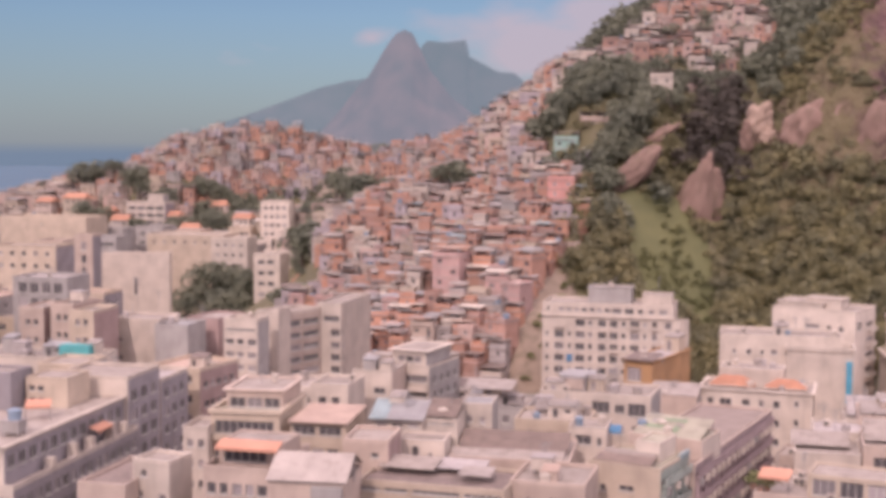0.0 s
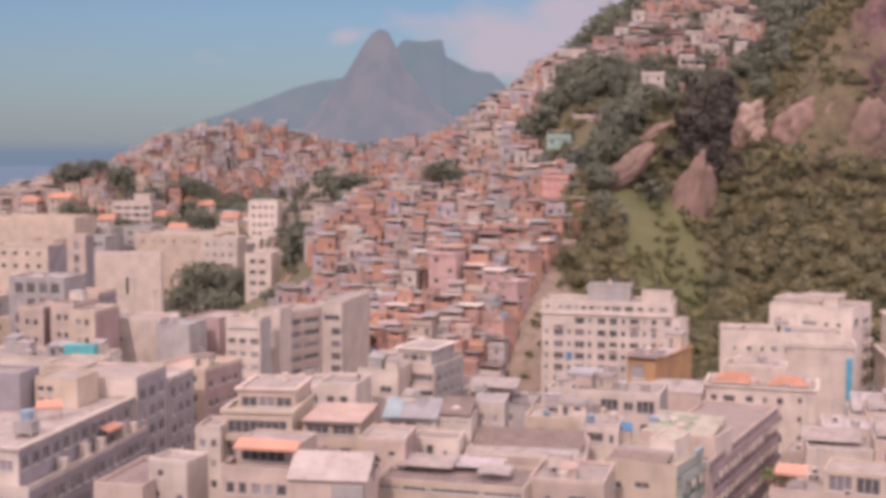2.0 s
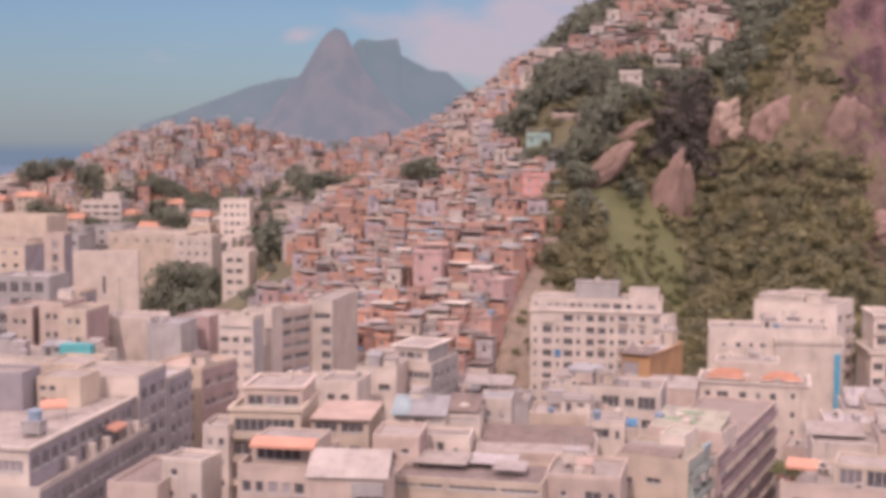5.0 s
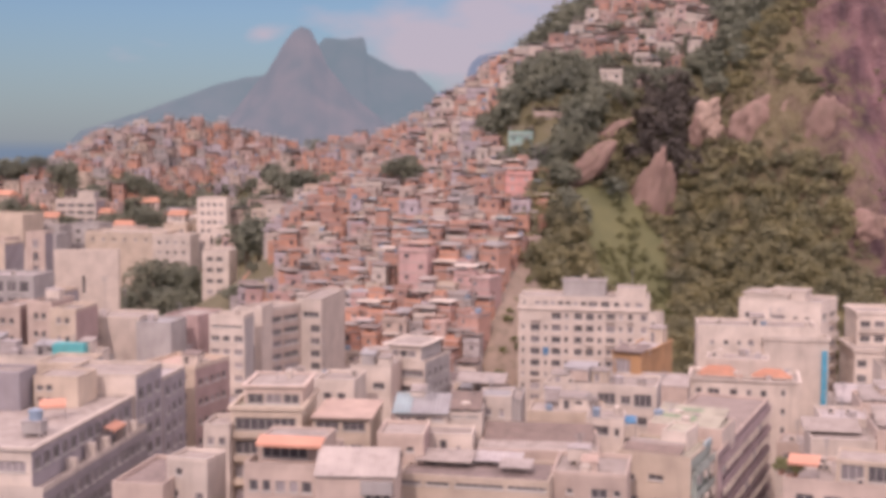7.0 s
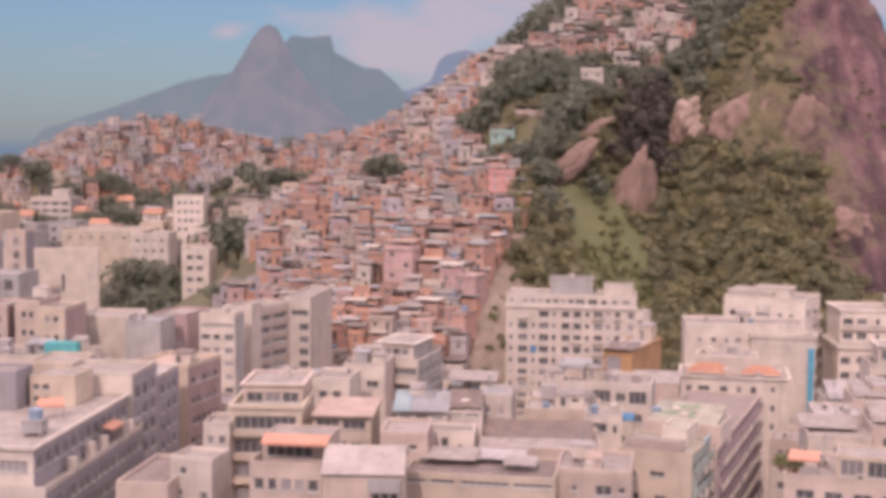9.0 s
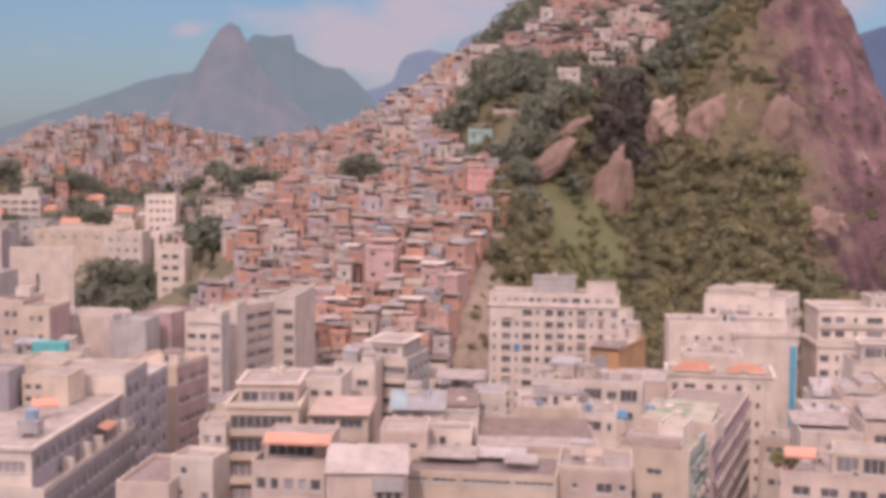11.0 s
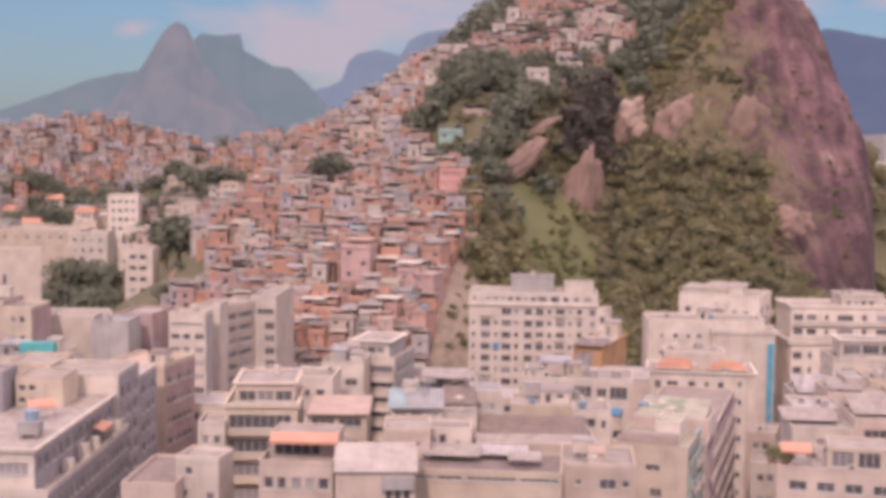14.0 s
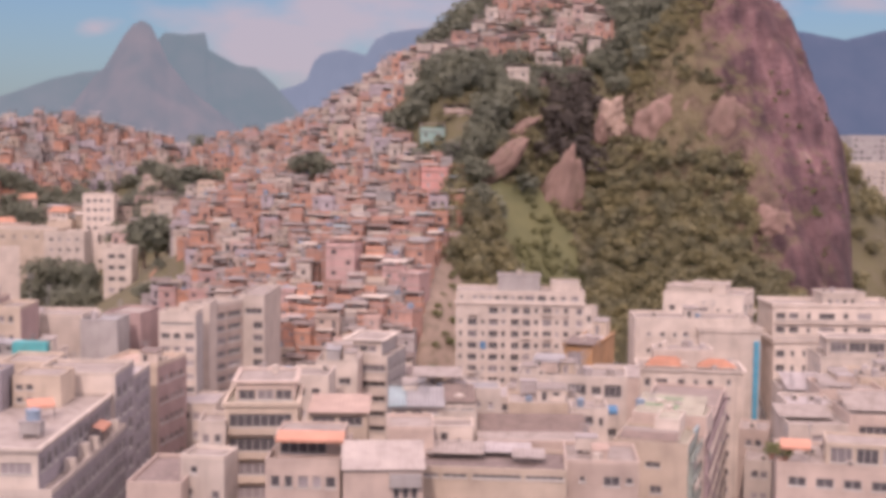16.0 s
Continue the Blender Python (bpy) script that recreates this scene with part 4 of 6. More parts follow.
def hillside_house(x, y, w, d, storeys, yaw, rng, wall_mat, parent_stuff=None, lift=0.0):
    """Stacked brick rooms on a slope: slab lines, small windows, a terrace on posts under sheet metal or a tank."""
    front_z = [float(hill(x + a, y - d / 2)) for a in (-w / 2, 0, w / 2)]
    low = min(front_z) - 2.0
    top = sum(front_z) / 3 + 0.6 + storeys * FLOOR + lift
    h = top - low
    walls, slab, cover, posts, tank, legs = Shape(), Shape(), Shape(), Shape(), Shape(), []
    fronts, sides = [], []
    for k in range(storeys):
        z1 = h - 0.55 - FLOOR * k
        n = max(1, int(w / 2.2))
        for i in range(n):
            if rng.random() < 0.82:
                u, ww, wh = w * (i + 0.5) / n + rng.uniform(-0.2, 0.2), rng.uniform(0.7, 1.25), rng.uniform(0.75, 1.1)
                if rng.random() < 0.14:
                    wh = 1.6
                fronts.append((max(0.2, u - ww / 2), max(0.1, z1 - wh), min(w - 0.2, u + ww / 2), z1))
        if rng.random() < 0.5:
            u = d * rng.uniform(0.3, 0.7)
            sides.append((u - 0.45, z1 - 0.9, u + 0.45, z1))
    walls.wall((-w / 2, -d / 2), (1, 0), (0, -1), w, 0, h, fronts)
    walls.wall((w / 2, -d / 2), (0, 1), (1, 0), d, 0, h, sides)
    walls.wall((w / 2, d / 2), (-1, 0), (0, 1), w, 0, h, [])
    walls.wall((-w / 2, d / 2), (0, -1), (-1, 0), d, 0, h, sides)
    for k in range(storeys + 1):
        z = h - FLOOR * k
        o = 0.12
        if k == 0:
            slab.box(-w / 2 - o, -d / 2 - o - 0.15, z - 0.02, w / 2 + o, d / 2 + o, z + 0.16)
        else:
            walls.box(-w / 2 - 0.05, -d / 2 - 0.07, z - 0.1, w / 2 + 0.05, -d / 2 + 0.05, z + 0.1, 1)
    kind = rng.random()
    if kind < 0.43:
        p, q = 1.75 + rng.uniform(-0.25, 0.25), rng.uniform(-0.2, 0.4)
        for a in (-1, 1):
            for b in (-1, 1):
                leg = Shape()
                leg.box(a * (w / 2 - 0.22) - 0.1, b * (d / 2 - 0.22) - 0.1, h + 0.16, a * (w / 2 - 0.22) + 0.1, b * (d / 2 - 0.22) + 0.1, h + p + 0.1 + (q if b > 0 else 0))
                legs.append(leg)
        posts.ring(-w / 2, -d / 2, w / 2, d / 2, 0.12, h + 0.16, h + 0.95)
        n = 8
        for i in range(n):
            u0, u1 = -w / 2 - 0.3 + (w + 0.6) * i / n, -w / 2 - 0.3 + (w + 0.6) * (i + 1) / n
            z = h + p + 0.1
            b0, b1 = (0.06, 0.0) if i % 2 else (0.0, 0.06)
            cover.face([(u0, -d / 2 - 0.3, z + b0), (u1, -d / 2 - 0.3, z + b1), (u1, d / 2 + 0.2, z + q + b1), (u0, d / 2 + 0.2, z + q + b0)])
            cover.face([(u0, d / 2 + 0.2, z + q - 0.08), (u1, d / 2 + 0.2, z + q - 0.08), (u1, -d / 2 - 0.3, z - 0.08), (u0, -d / 2 - 0.3, z - 0.08)])
            cover.face([(u0, -d / 2 - 0.3, z - 0.08), (u1, -d / 2 - 0.3, z - 0.08), (u1, -d / 2 - 0.3, z + b1), (u0, -d / 2 - 0.3, z + b0)])
    else:
        posts.ring(-w / 2, -d / 2, w / 2, d / 2, 0.14, h + 0.16, h + rng.uniform(0.3, 1.0))
        if kind < 0.74:
            tx, ty = rng.uniform(-w / 4, w / 4), rng.uniform(0, d / 4)
            tank.tube(tx, ty, h + 0.16, h + 1.2, 0.62, 10, 0, 0.75)
            tank.tube(tx, ty, h + 1.2, h + 1.4, 0.78, 10, 0, 0.5)
    cover_mat = rng.choice([PALESHEET, BRIGHT, FIBRE, METAL, DARKROOF, ROOFTOP, CONCRETE, BLUESHEET if rng.random() < 0.35 else FIBRE, PINKROOF if parent_stuff is None and rng.random() < 0.3 else FIBRE])
    slab_mat = rng.choice([CONCRETE, CONCRETE, ROOFTOP, PALESHEET, BRICKPALE])
    tank_mat = TANKBLUE if rng.random() < 0.3 else ROOFTOP
    if parent_stuff is None:
        label = {BRICK: "unplastered orange brick", BRICKDARK: "sooty dark brick", BRICKPALE: "limewashed brick", WHITE: "white plastered", PALE: "pale pink plastered",
                 CREAM: "cream plastered", GREY: "grey rendered", BRICKORANGE: "bright orange brick", BRICKBROWN: "weathered brown brick", LILAC: "lilac-grey rendered", BRIGHT: "freshly whitewashed", CONCRETE: "bare concrete", ROSE: "rose-pink painted", MINT: "mint-green painted", YELLOW: "yellow painted", OCHRE: "ochre painted"}[wall_mat]
        ob = thing("hillside_house", x, y, low, yaw, f"{label} hillside house, {'one storey' if storeys == 1 else 'stacked storeys'}, {'roofed terrace' if kind < 0.43 else 'flat roof'}", "house", "houses stacked on the hillside")
        part("wall", walls, [wall_mat, slab_mat], ob)
        part("roof_slab", slab, slab_mat, ob)
        for name, shape, m in (("terrace_roof", cover, cover_mat), ("parapet", posts, wall_mat), ("water_tank", tank, tank_mat)):
            if shape.f:
                part(name, shape, m, ob)
        for leg in legs:
            part("post", leg, CONCRETE, ob)
        for a, c, b, e in fronts:
            win = new("window", window_mesh(round((b - a) * 5) / 5, round((e - c) * 5) / 5, "plain"))
            win.parent = ob
            win.matrix_local = pose((a + b) / 2 - w / 2, -d / 2, c, 0, 0, 0)
        return ob
    c, s = math.cos(radians(yaw)), math.sin(radians(yaw))
    panes = Shape()
    for a, cc, b, e in fronts:
        panes.face([(a - w / 2, -d / 2 + 0.2, cc), (b - w / 2, -d / 2 + 0.2, cc), (b - w / 2, -d / 2 + 0.2, e), (a - w / 2, -d / 2 + 0.2, e)])
    for shape, m in ((walls, wall_mat), (slab, slab_mat), (cover, cover_mat), (posts, wall_mat), (tank, tank_mat), (panes, GLASS), *((leg, CONCRETE) for leg in legs)):
        k = len(parent_stuff.v)
        parent_stuff.v.extend((x + c * p[0] - s * p[1], y + s * p[0] + c * p[1], low + p[2]) for p in shape.v)
        parent_stuff.f.extend(tuple(k + i for i in f) for f in shape.f)
        parent_stuff.m.extend([FAV_INDEX[slab_mat.name if j and shape is walls else m.name] for j in shape.m])


MAIN_SLOPE = [(-20, 248), (-19, 262), (-18, 280), (-29, 300), (-41, 315), (-37, 323), (-33, 328), (-33.5, 345), (-33, 400), (-35, 440), (-26, 470), (-8, 468), (8, 455), (20, 425), (31, 410), (39, 394), (41, 380), (36, 366), (25, 360), (21, 344), (27, 331), (36, 322), (35, 308), (30, 298), (24, 284), (18.6, 272), (14.5, 260), (12, 246), (2, 246)]
TOP_SLOPE = [(61, 388), (66, 398), (72, 410), (94, 408), (95, 384), (96, 364), (80, 361), (70, 358), (66, 368), (57, 364), (47, 361), (37, 360), (40, 368), (46, 376), (57, 381)]
FAR_HILL = [(-142, 540), (-128, 508), (-108, 514), (-84, 530), (-54, 562), (-34, 576), (-14, 588), (-26, 612), (-60, 604), (-100, 590), (-140, 575)]
NEAR_LIMIT = 281.0
rng = random.Random(21)
stuff = Shape()
SKIP_SPOTS = [(-58.9, 445, 11), (-56.9, 432, 8), (-1, 275, 7), (28, 312, 4.2), (11.6, 255.4, 3.2), (15.2, 266.2, 3.2), (18.2, 276.6, 3.2), (31, 326.5, 5.4), (57, 344, 6), (38, 333, 7), (3, 346, 6), (-45, 440, 7), (-36, 322, 6), (-29, 439, 7.5), (-20, 431, 6.5), (-24, 423, 5), (-35, 432, 6.5)]


def settle(poly, gx_, gy_, tall, walls=WALLS, stuff_only=False, keep=0.97, yaw0=-8.0, turn=0.0):
    y0, y1 = min(p[1] for p in poly), max(p[1] for p in poly)
    x0, x1 = min(p[0] for p in poly), max(p[0] for p in poly)
    y, odd = y0, 0
    while y < y1:
        x = x0 + (gx_ * 0.5 if odd else 0)
        while x < x1:
            px, py = x + rng.uniform(-0.7, 0.7), y + rng.uniform(-0.9, 0.9)
            if inside(poly, px, py) and rng.random() < keep and all(math.hypot(px - a, py - b) > r for a, b, r in SKIP_SPOTS):
                w, d = gx_ * rng.uniform(0.7, 1.35), gy_ * rng.uniform(0.8, 1.2)
                storeys = rng.choice(tall)
                near = py < NEAR_LIMIT and not stuff_only
                hillside_house(px, py, w, d, storeys, yaw0 - turn * min(1.0, max(0.0, (px + 22) / 22)) + rng.uniform(-9, 9), rng, rng.choice(RIDGE_WALLS if turn and px > 12 and py > 352 else walls), None if near else stuff)
            x += gx_
        y += gy_
        odd = 1 - odd


settle(MAIN_SLOPE, 3.7, 2.75, [1, 1, 1, 2], turn=17.0)
settle(TOP_SLOPE, 3.7, 2.6, [1, 1, 1, 1, 2], [BRIGHT, BRIGHT, WHITE, BRIGHT, BRICKPALE, BRICKBROWN, PALE, BRICK, BRICK, BRICKDARK], keep=0.95)
settle([(65, 357), (80, 357), (80, 352), (72, 349), (64, 351)], 3.2, 3.2, [1, 1], [BRICKPALE, BRICK, BRICKDARK, PALE], keep=0.6)
settle([(87, 352), (94, 356), (95, 350), (91, 346)], 2.4, 3.4, [1], [PALE, PALE, BRICKPALE], keep=0.5)
# more pale and lilac walls here: haze of distance put into the colours
settle(FAR_HILL, 4.2, 3.8, [1, 1, 1, 1, 2], WALLS + [BRICKPALE, PALE, WHITE, BRICKPALE, LILAC, LILAC, PALE, GREY, BRICKPALE], stuff_only=True)
settle([(-58, 432), (-40, 412), (-33, 440), (-28, 475), (-50, 505), (-92, 500), (-75, 470)], 7.0, 7.5, [1, 1, 2], [WHITE, PALE, PALE, CREAM, BRICKPALE], keep=0.6)
settle([(-190, 472), (-140, 458), (-100, 470), (-96, 505), (-128, 508), (-146, 560), (-198, 560)], 6.2, 7.0, [1, 2, 2], [WHITE, PALE, PALE, CREAM, BRICKPALE, BRICK], stuff_only=True, keep=0.72)
far_houses = part("hillside_houses", stuff, FAV_MATS)
tagged(far_houses, "crowded brick and plaster houses covering the far slopes", "house", kind="stuff")

# houses that stand out
hillside_house(1.5, 275.5, 6.4, 6, 3, -26, rng, BRICKDARK, lift=0.8)
hillside_house(28.5, 313, 6.6, 5, 2, -8, rng, ROSE, lift=1.0)
hillside_house(31, 328.5, 6.2, 4.5, 2, -8, rng, MINT, lift=-2.2)
hillside_house(11.6, 255.4, 4.6, 5.4, 3, -34, rng, BRICKBROWN, lift=0.4)
hillside_house(15.2, 266.2, 4.4, 5.6, 3, -34, rng, BRICKDARK, lift=0.2)
hillside_house(18.2, 276.6, 4.6, 5.6, 3, -34, rng, BRICK, lift=0.3)
hillside_house(-22.5, 425, 8.0, 6, 2, -6, rng, CREAM, lift=0.4)
hillside_house(-34.5, 430, 9.0, 6, 2, -10, rng, WHITE, lift=-0.6)
hillside_house(-40.5, 436, 7.5, 6, 2, -10, rng, CREAM, lift=-0.4)
hillside_house(57.6, 344.5, 6.0, 4.5, 1, -8, rng, WHITE, lift=99.8 - float(hill(57.6, 342.2)) - 3.2)
hillside_house(38.6, 333, 7.4, 4.0, 1, -8, rng, PALE, lift=88.6 - float(hill(38.6, 331)) - 3.2)

wood("forest", [(60, 366), (74, 362), (92, 368), (92, 402), (72, 404), (64, 392)], 7.5, 0.75, "small trees between the houses near the crest", LEAFDARK, (), 31, keep=0.7)
wood("forest", [(-40, 330), (-36, 400), (-20, 450), (0, 440), (18, 400), (20, 350), (22, 320), (-4, 300)], 13.0, 0.6, "small trees scattered among the hillside houses", LEAFDARK, (), 32, keep=0.6)


# ---- the town: buildings that stand out ----
R = rows_of

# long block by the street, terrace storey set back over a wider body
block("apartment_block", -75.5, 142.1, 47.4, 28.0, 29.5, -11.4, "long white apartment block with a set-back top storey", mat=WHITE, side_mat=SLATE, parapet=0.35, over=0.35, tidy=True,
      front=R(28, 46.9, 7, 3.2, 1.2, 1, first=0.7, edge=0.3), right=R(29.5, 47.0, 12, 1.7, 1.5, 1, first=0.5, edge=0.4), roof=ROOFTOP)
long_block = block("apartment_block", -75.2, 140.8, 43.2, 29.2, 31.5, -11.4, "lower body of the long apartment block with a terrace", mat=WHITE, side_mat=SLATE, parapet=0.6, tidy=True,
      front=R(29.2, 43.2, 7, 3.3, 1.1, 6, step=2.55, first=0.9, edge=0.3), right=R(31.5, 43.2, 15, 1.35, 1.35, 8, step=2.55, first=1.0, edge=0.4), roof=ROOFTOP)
block("apartment_block", -52.0, 167.6, 49.8, 10.6, 10.0, -11.4, "apartment block with a shade-grey street side and a blank white end wall", mat=WHITE, side_mat=SLATE, parapet=0.5,
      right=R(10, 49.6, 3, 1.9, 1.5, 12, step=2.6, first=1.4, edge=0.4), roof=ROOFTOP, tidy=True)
block("apartment_block", -49.8, 178.1, 47.6, 10.4, 9.6, -11.4, "apartment block along the street with a shade-grey side", mat=WHITE, side_mat=SLATE, parapet=0.5, right=R(9.6, 47.4, 3, 1.3, 1.3, 10, step=2.6), roof=CONCRETE)
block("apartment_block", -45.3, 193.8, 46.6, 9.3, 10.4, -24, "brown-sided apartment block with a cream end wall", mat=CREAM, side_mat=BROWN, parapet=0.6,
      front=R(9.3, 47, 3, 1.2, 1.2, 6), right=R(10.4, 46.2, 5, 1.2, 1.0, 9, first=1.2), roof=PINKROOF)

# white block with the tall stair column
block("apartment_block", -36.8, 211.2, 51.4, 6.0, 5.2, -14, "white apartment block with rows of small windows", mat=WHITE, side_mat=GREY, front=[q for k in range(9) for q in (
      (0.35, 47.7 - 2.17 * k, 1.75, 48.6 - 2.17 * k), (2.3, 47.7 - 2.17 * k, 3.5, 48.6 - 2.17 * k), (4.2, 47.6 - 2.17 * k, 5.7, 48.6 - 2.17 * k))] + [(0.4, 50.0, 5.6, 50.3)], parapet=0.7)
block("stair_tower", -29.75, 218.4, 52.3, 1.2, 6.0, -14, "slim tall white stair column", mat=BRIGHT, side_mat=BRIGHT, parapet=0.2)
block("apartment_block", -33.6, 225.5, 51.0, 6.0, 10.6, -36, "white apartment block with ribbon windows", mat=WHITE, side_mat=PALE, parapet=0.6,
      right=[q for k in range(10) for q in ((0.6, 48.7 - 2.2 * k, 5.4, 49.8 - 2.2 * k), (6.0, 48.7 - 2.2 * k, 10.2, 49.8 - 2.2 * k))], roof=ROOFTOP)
block("apartment_block", -23.2, 231.0, 51.9, 4.6, 18.0, -14, "plain white block with one column of recessed windows", mat=WHITE, side_mat=WHITE, parapet=0.4, tidy=True,
      front=[(1.2, 48.9, 4.2, 49.9)] + [(2.6, 46.2 - 2.25 * k, 4.3, 47.5 - 2.25 * k) for k in range(8)], right=[(0.4, 46.2 - 2.25 * k, 1.4, 47.5 - 2.25 * k) for k in range(8)])

# terraced block in the middle
block("apartment_block", -27.2, 157.0, 50.2, 7.2, 9.0, -8, "penthouse with a wide band of windows", mat=PALE, parapet=0.25, over=0.4, front=R(7.2, 50.1, 3, 2.0, 1.25, 1, first=0.75, edge=0.3), base=44)
balcony_block = block("apartment_block", -28.6, 153.8, 48.0, 8.6, 12.0, -8, "apartment block with deep balconies", mat=CREAM, parapet=0.5, over=0.3,
      front=[(0.5, 48 - 2.5 - 2.9 * k, 7.9, 48 - 0.9 - 2.9 * k) for k in range(8)], roof=GREENROOF)
block("apartment_block", -31.7, 152.2, 46.2, 3.1, 6.0, -8, "narrow white wing with small windows", mat=WHITE, front=R(3.1, 46.1, 2, 0.8, 1.0, 9, step=2.5, first=1.0, edge=0.2), parapet=0.5)
block("apartment_block", -25.4, 131.2, 46.5, 7.6, 12.0, -14, "pale apartment block with a roof terrace", mat=PALE, front=[q for k in range(6) for q in ((0.5, 44.2 - 2.6 * k, 1.5, 45.4 - 2.6 * k), (1.9, 44.2 - 2.6 * k, 2.8, 45.4 - 2.6 * k), (3.3, 44.2 - 2.6 * k, 4.4, 45.4 - 2.6 * k), (4.8, 44.2 - 2.6 * k, 5.7, 45.4 - 2.6 * k), (6.1, 44.2 - 2.6 * k, 7.2, 45.4 - 2.6 * k))], parapet=0.7, tidy=True)
block("terrace_room", -24.2, 134.4, 48.8, 7.0, 6.0, -14, "terrace room with dark glass", mat=PALE, front=[(0.5, 46.9, 5.4, 48.1)], base=44.5, parapet=0.2)
pale_roof_block = block("apartment_block", -18.0, 127.1, 46.5, 8.0, 8.6, -7.6, "apartment block under a wide pale sheet roof", mat=PALE, front=[(5.0, 43.6, 5.7, 44.8), (5.9, 43.6, 6.6, 44.8), (6.8, 43.6, 7.5, 44.8), (5.0, 40.9, 7.5, 42.2), (1.4, 41.0, 2.8, 42.2)], parapet=0, roof=FIBRE, tidy=True)
block("apartment_block", -11.4, 140.4, 47.6, 5.2, 7.0, -10, "tall plain roof room behind the wide sheet roof", mat=PALE, side_mat=BROWN, front=[(3.2, 45.9, 4.1, 46.5)], parapet=0.4, tidy=True)
block("roof_room", -18.8, 152.8, 47.1, 7.0, 10.0, -10, "roof room under a flat pink roof", mat=CREAM, side_mat=CREAM, front=[(0.4, 45.6, 3.2, 46.7), (3.6, 45.6, 6.4, 46.7)] + R(7, 44.6, 3, 1.4, 1.0, 2, first=0.6), parapet=0, roof=CONCRETE, tidy=True)
block("roof_house", -5.6, 147.6, 46.0, 5.6, 4.6, -10, "low white roof house with a square window", mat=BRIGHT, front=[(1.7, 44.2, 2.6, 45.5), (1.1, 44.2, 1.35, 45.5), (3.7, 44.3, 4.2, 44.8)] + R(5.6, 42.6, 2, 1.1, 1.0, 2), parapet=0.3, tidy=True)
block("apartment_block", -33.8, 135.5, 46.5, 4.7, 4.4, -22, "small white stair block with two windows", mat=WHITE, front=[(1.0, 44.9, 1.8, 45.7), (3.3, 42.3, 4.2, 43.2), (0.8, 42.6, 1.3, 43.3), (1.0, 40.0, 1.9, 41.0)], parapet=0.4, tidy=True)
block("apartment_block", -39.2, 133.4, 44.4, 5.6, 12.0, -14, "low block with an old stained roof", mat=PALE, parapet=0.4, roof=DARKROOF)

# middle houses
block("roof_house", -8.8, 153.0, 47.6, 6.2, 8.0, -10, "white roof house under a faded blue sheet roof", mat=WHITE, front=R(6.2, 47.5, 3, 1.4, 0.5, 1, first=0.4, edge=0.2) + R(6.2, 44.5, 2, 1.3, 0.9, 6), parapet=0)
block("roof_house", -2.6, 152.6, 47.4, 4.2, 7.0, -10, "white roof house with a dark sheet roof", mat=WHITE, front=[(1.4, 44.9, 2.9, 46.2), (0.5, 47.0, 1.8, 47.25), (2.2, 47.0, 3.8, 47.25), (0.9, 41.4, 2.1, 42.8)], parapet=0.3)
block("roof_house", 2.0, 158.0, 48.4, 4.0, 5.5, -10, "white roof house with two windows", mat=WHITE, side_mat=GREY, front=[(0.7, 46.1, 1.5, 47.0), (2.4, 45.9, 3.1, 46.8)], parapet=0.2, roof=METAL)
band_block = block("apartment_block", -7.9, 197.2, 46.4, 6.0, 12.0, -24, "block with white balcony bands and a shade-grey side", mat=WHITE, side_mat=GREY, front=[(0.3, 46.4 - 2.2 - 2.3 * k, 5.7, 46.4 - 1.1 - 2.3 * k) for k in range(8)], right=R(12, 46, 4, 1.0, 1.1, 6, step=2.3), parapet=0.3, tidy=True)
block("apartment_block", -8.2, 199.6, 48.7, 5.8, 9.4, -24, "open roof storey under a flat white slab", mat=WHITE, side_mat=GREY, front=R(5.8, 48.4, 3, 1.3, 1.0, 1, first=0.5), parapet=0.15, over=0.6, base=44, tidy=True)
block("apartment_block", -13.9, 190.0, 46.9, 6.2, 9.0, -14, "white block with a square dark window", mat=WHITE, side_mat=PALE, front=[(3.4, 43.6, 5.2, 44.6)], parapet=0.3)
block("apartment_block", -19.0, 178.0, 46.8, 5.6, 8.0, -14, "white roof house between taller blocks", mat=WHITE, front=R(5.6, 46.4, 2, 1.2, 1.0, 3), parapet=0.5)
block("apartment_block", -25.5, 186.0, 45.0, 8.0, 10.0, -14, "white block with roof sheds", mat=WHITE, front=R(8, 45, 3, 1.2, 1.1, 4), parapet=0.5)
block("apartment_block", 0.6, 146.4, 44.3, 14.0, 12.0, -10, "long low block under an old tiled roof", mat=PALE, front=R(14, 43.3, 4, 1.0, 0.9, 2), parapet=0.3, tidy=True)
block("apartment_block", 13.4, 177.3, 46.3, 15.6, 9.0, -18, "long white block with wide windows", mat=WHITE, side_mat=GREY, parapet=0.4,
      front=[(1.0, 44.2, 1.8, 45.2), (3.4, 44.2, 4.3, 45.0), (5.0, 44.1, 5.8, 45.0), (7.4, 43.9, 9.9, 45.5), (10.6, 44.0, 12.0, 45.2), (12.4, 43.7, 14.9, 45.5)] + R(15.6, 43.3, 6, 1.4, 1.2, 5))
block("apartment_block", 9.2, 166.0, 44.6, 9.8, 8.0, -14, "cream roof houses with small windows", mat=CREAM, front=R(9.8, 44.5, 3, 0.9, 1.0, 4), parapet=0.4)
block("roof_house", 15.6, 158.5, 45.3, 4.8, 6.0, -14, "white roof house with a blue awning", mat=WHITE, front=[(0.8, 43.3, 2.9, 44.5), (3.6, 43.2, 4.2, 44.3)], parapet=0.3)
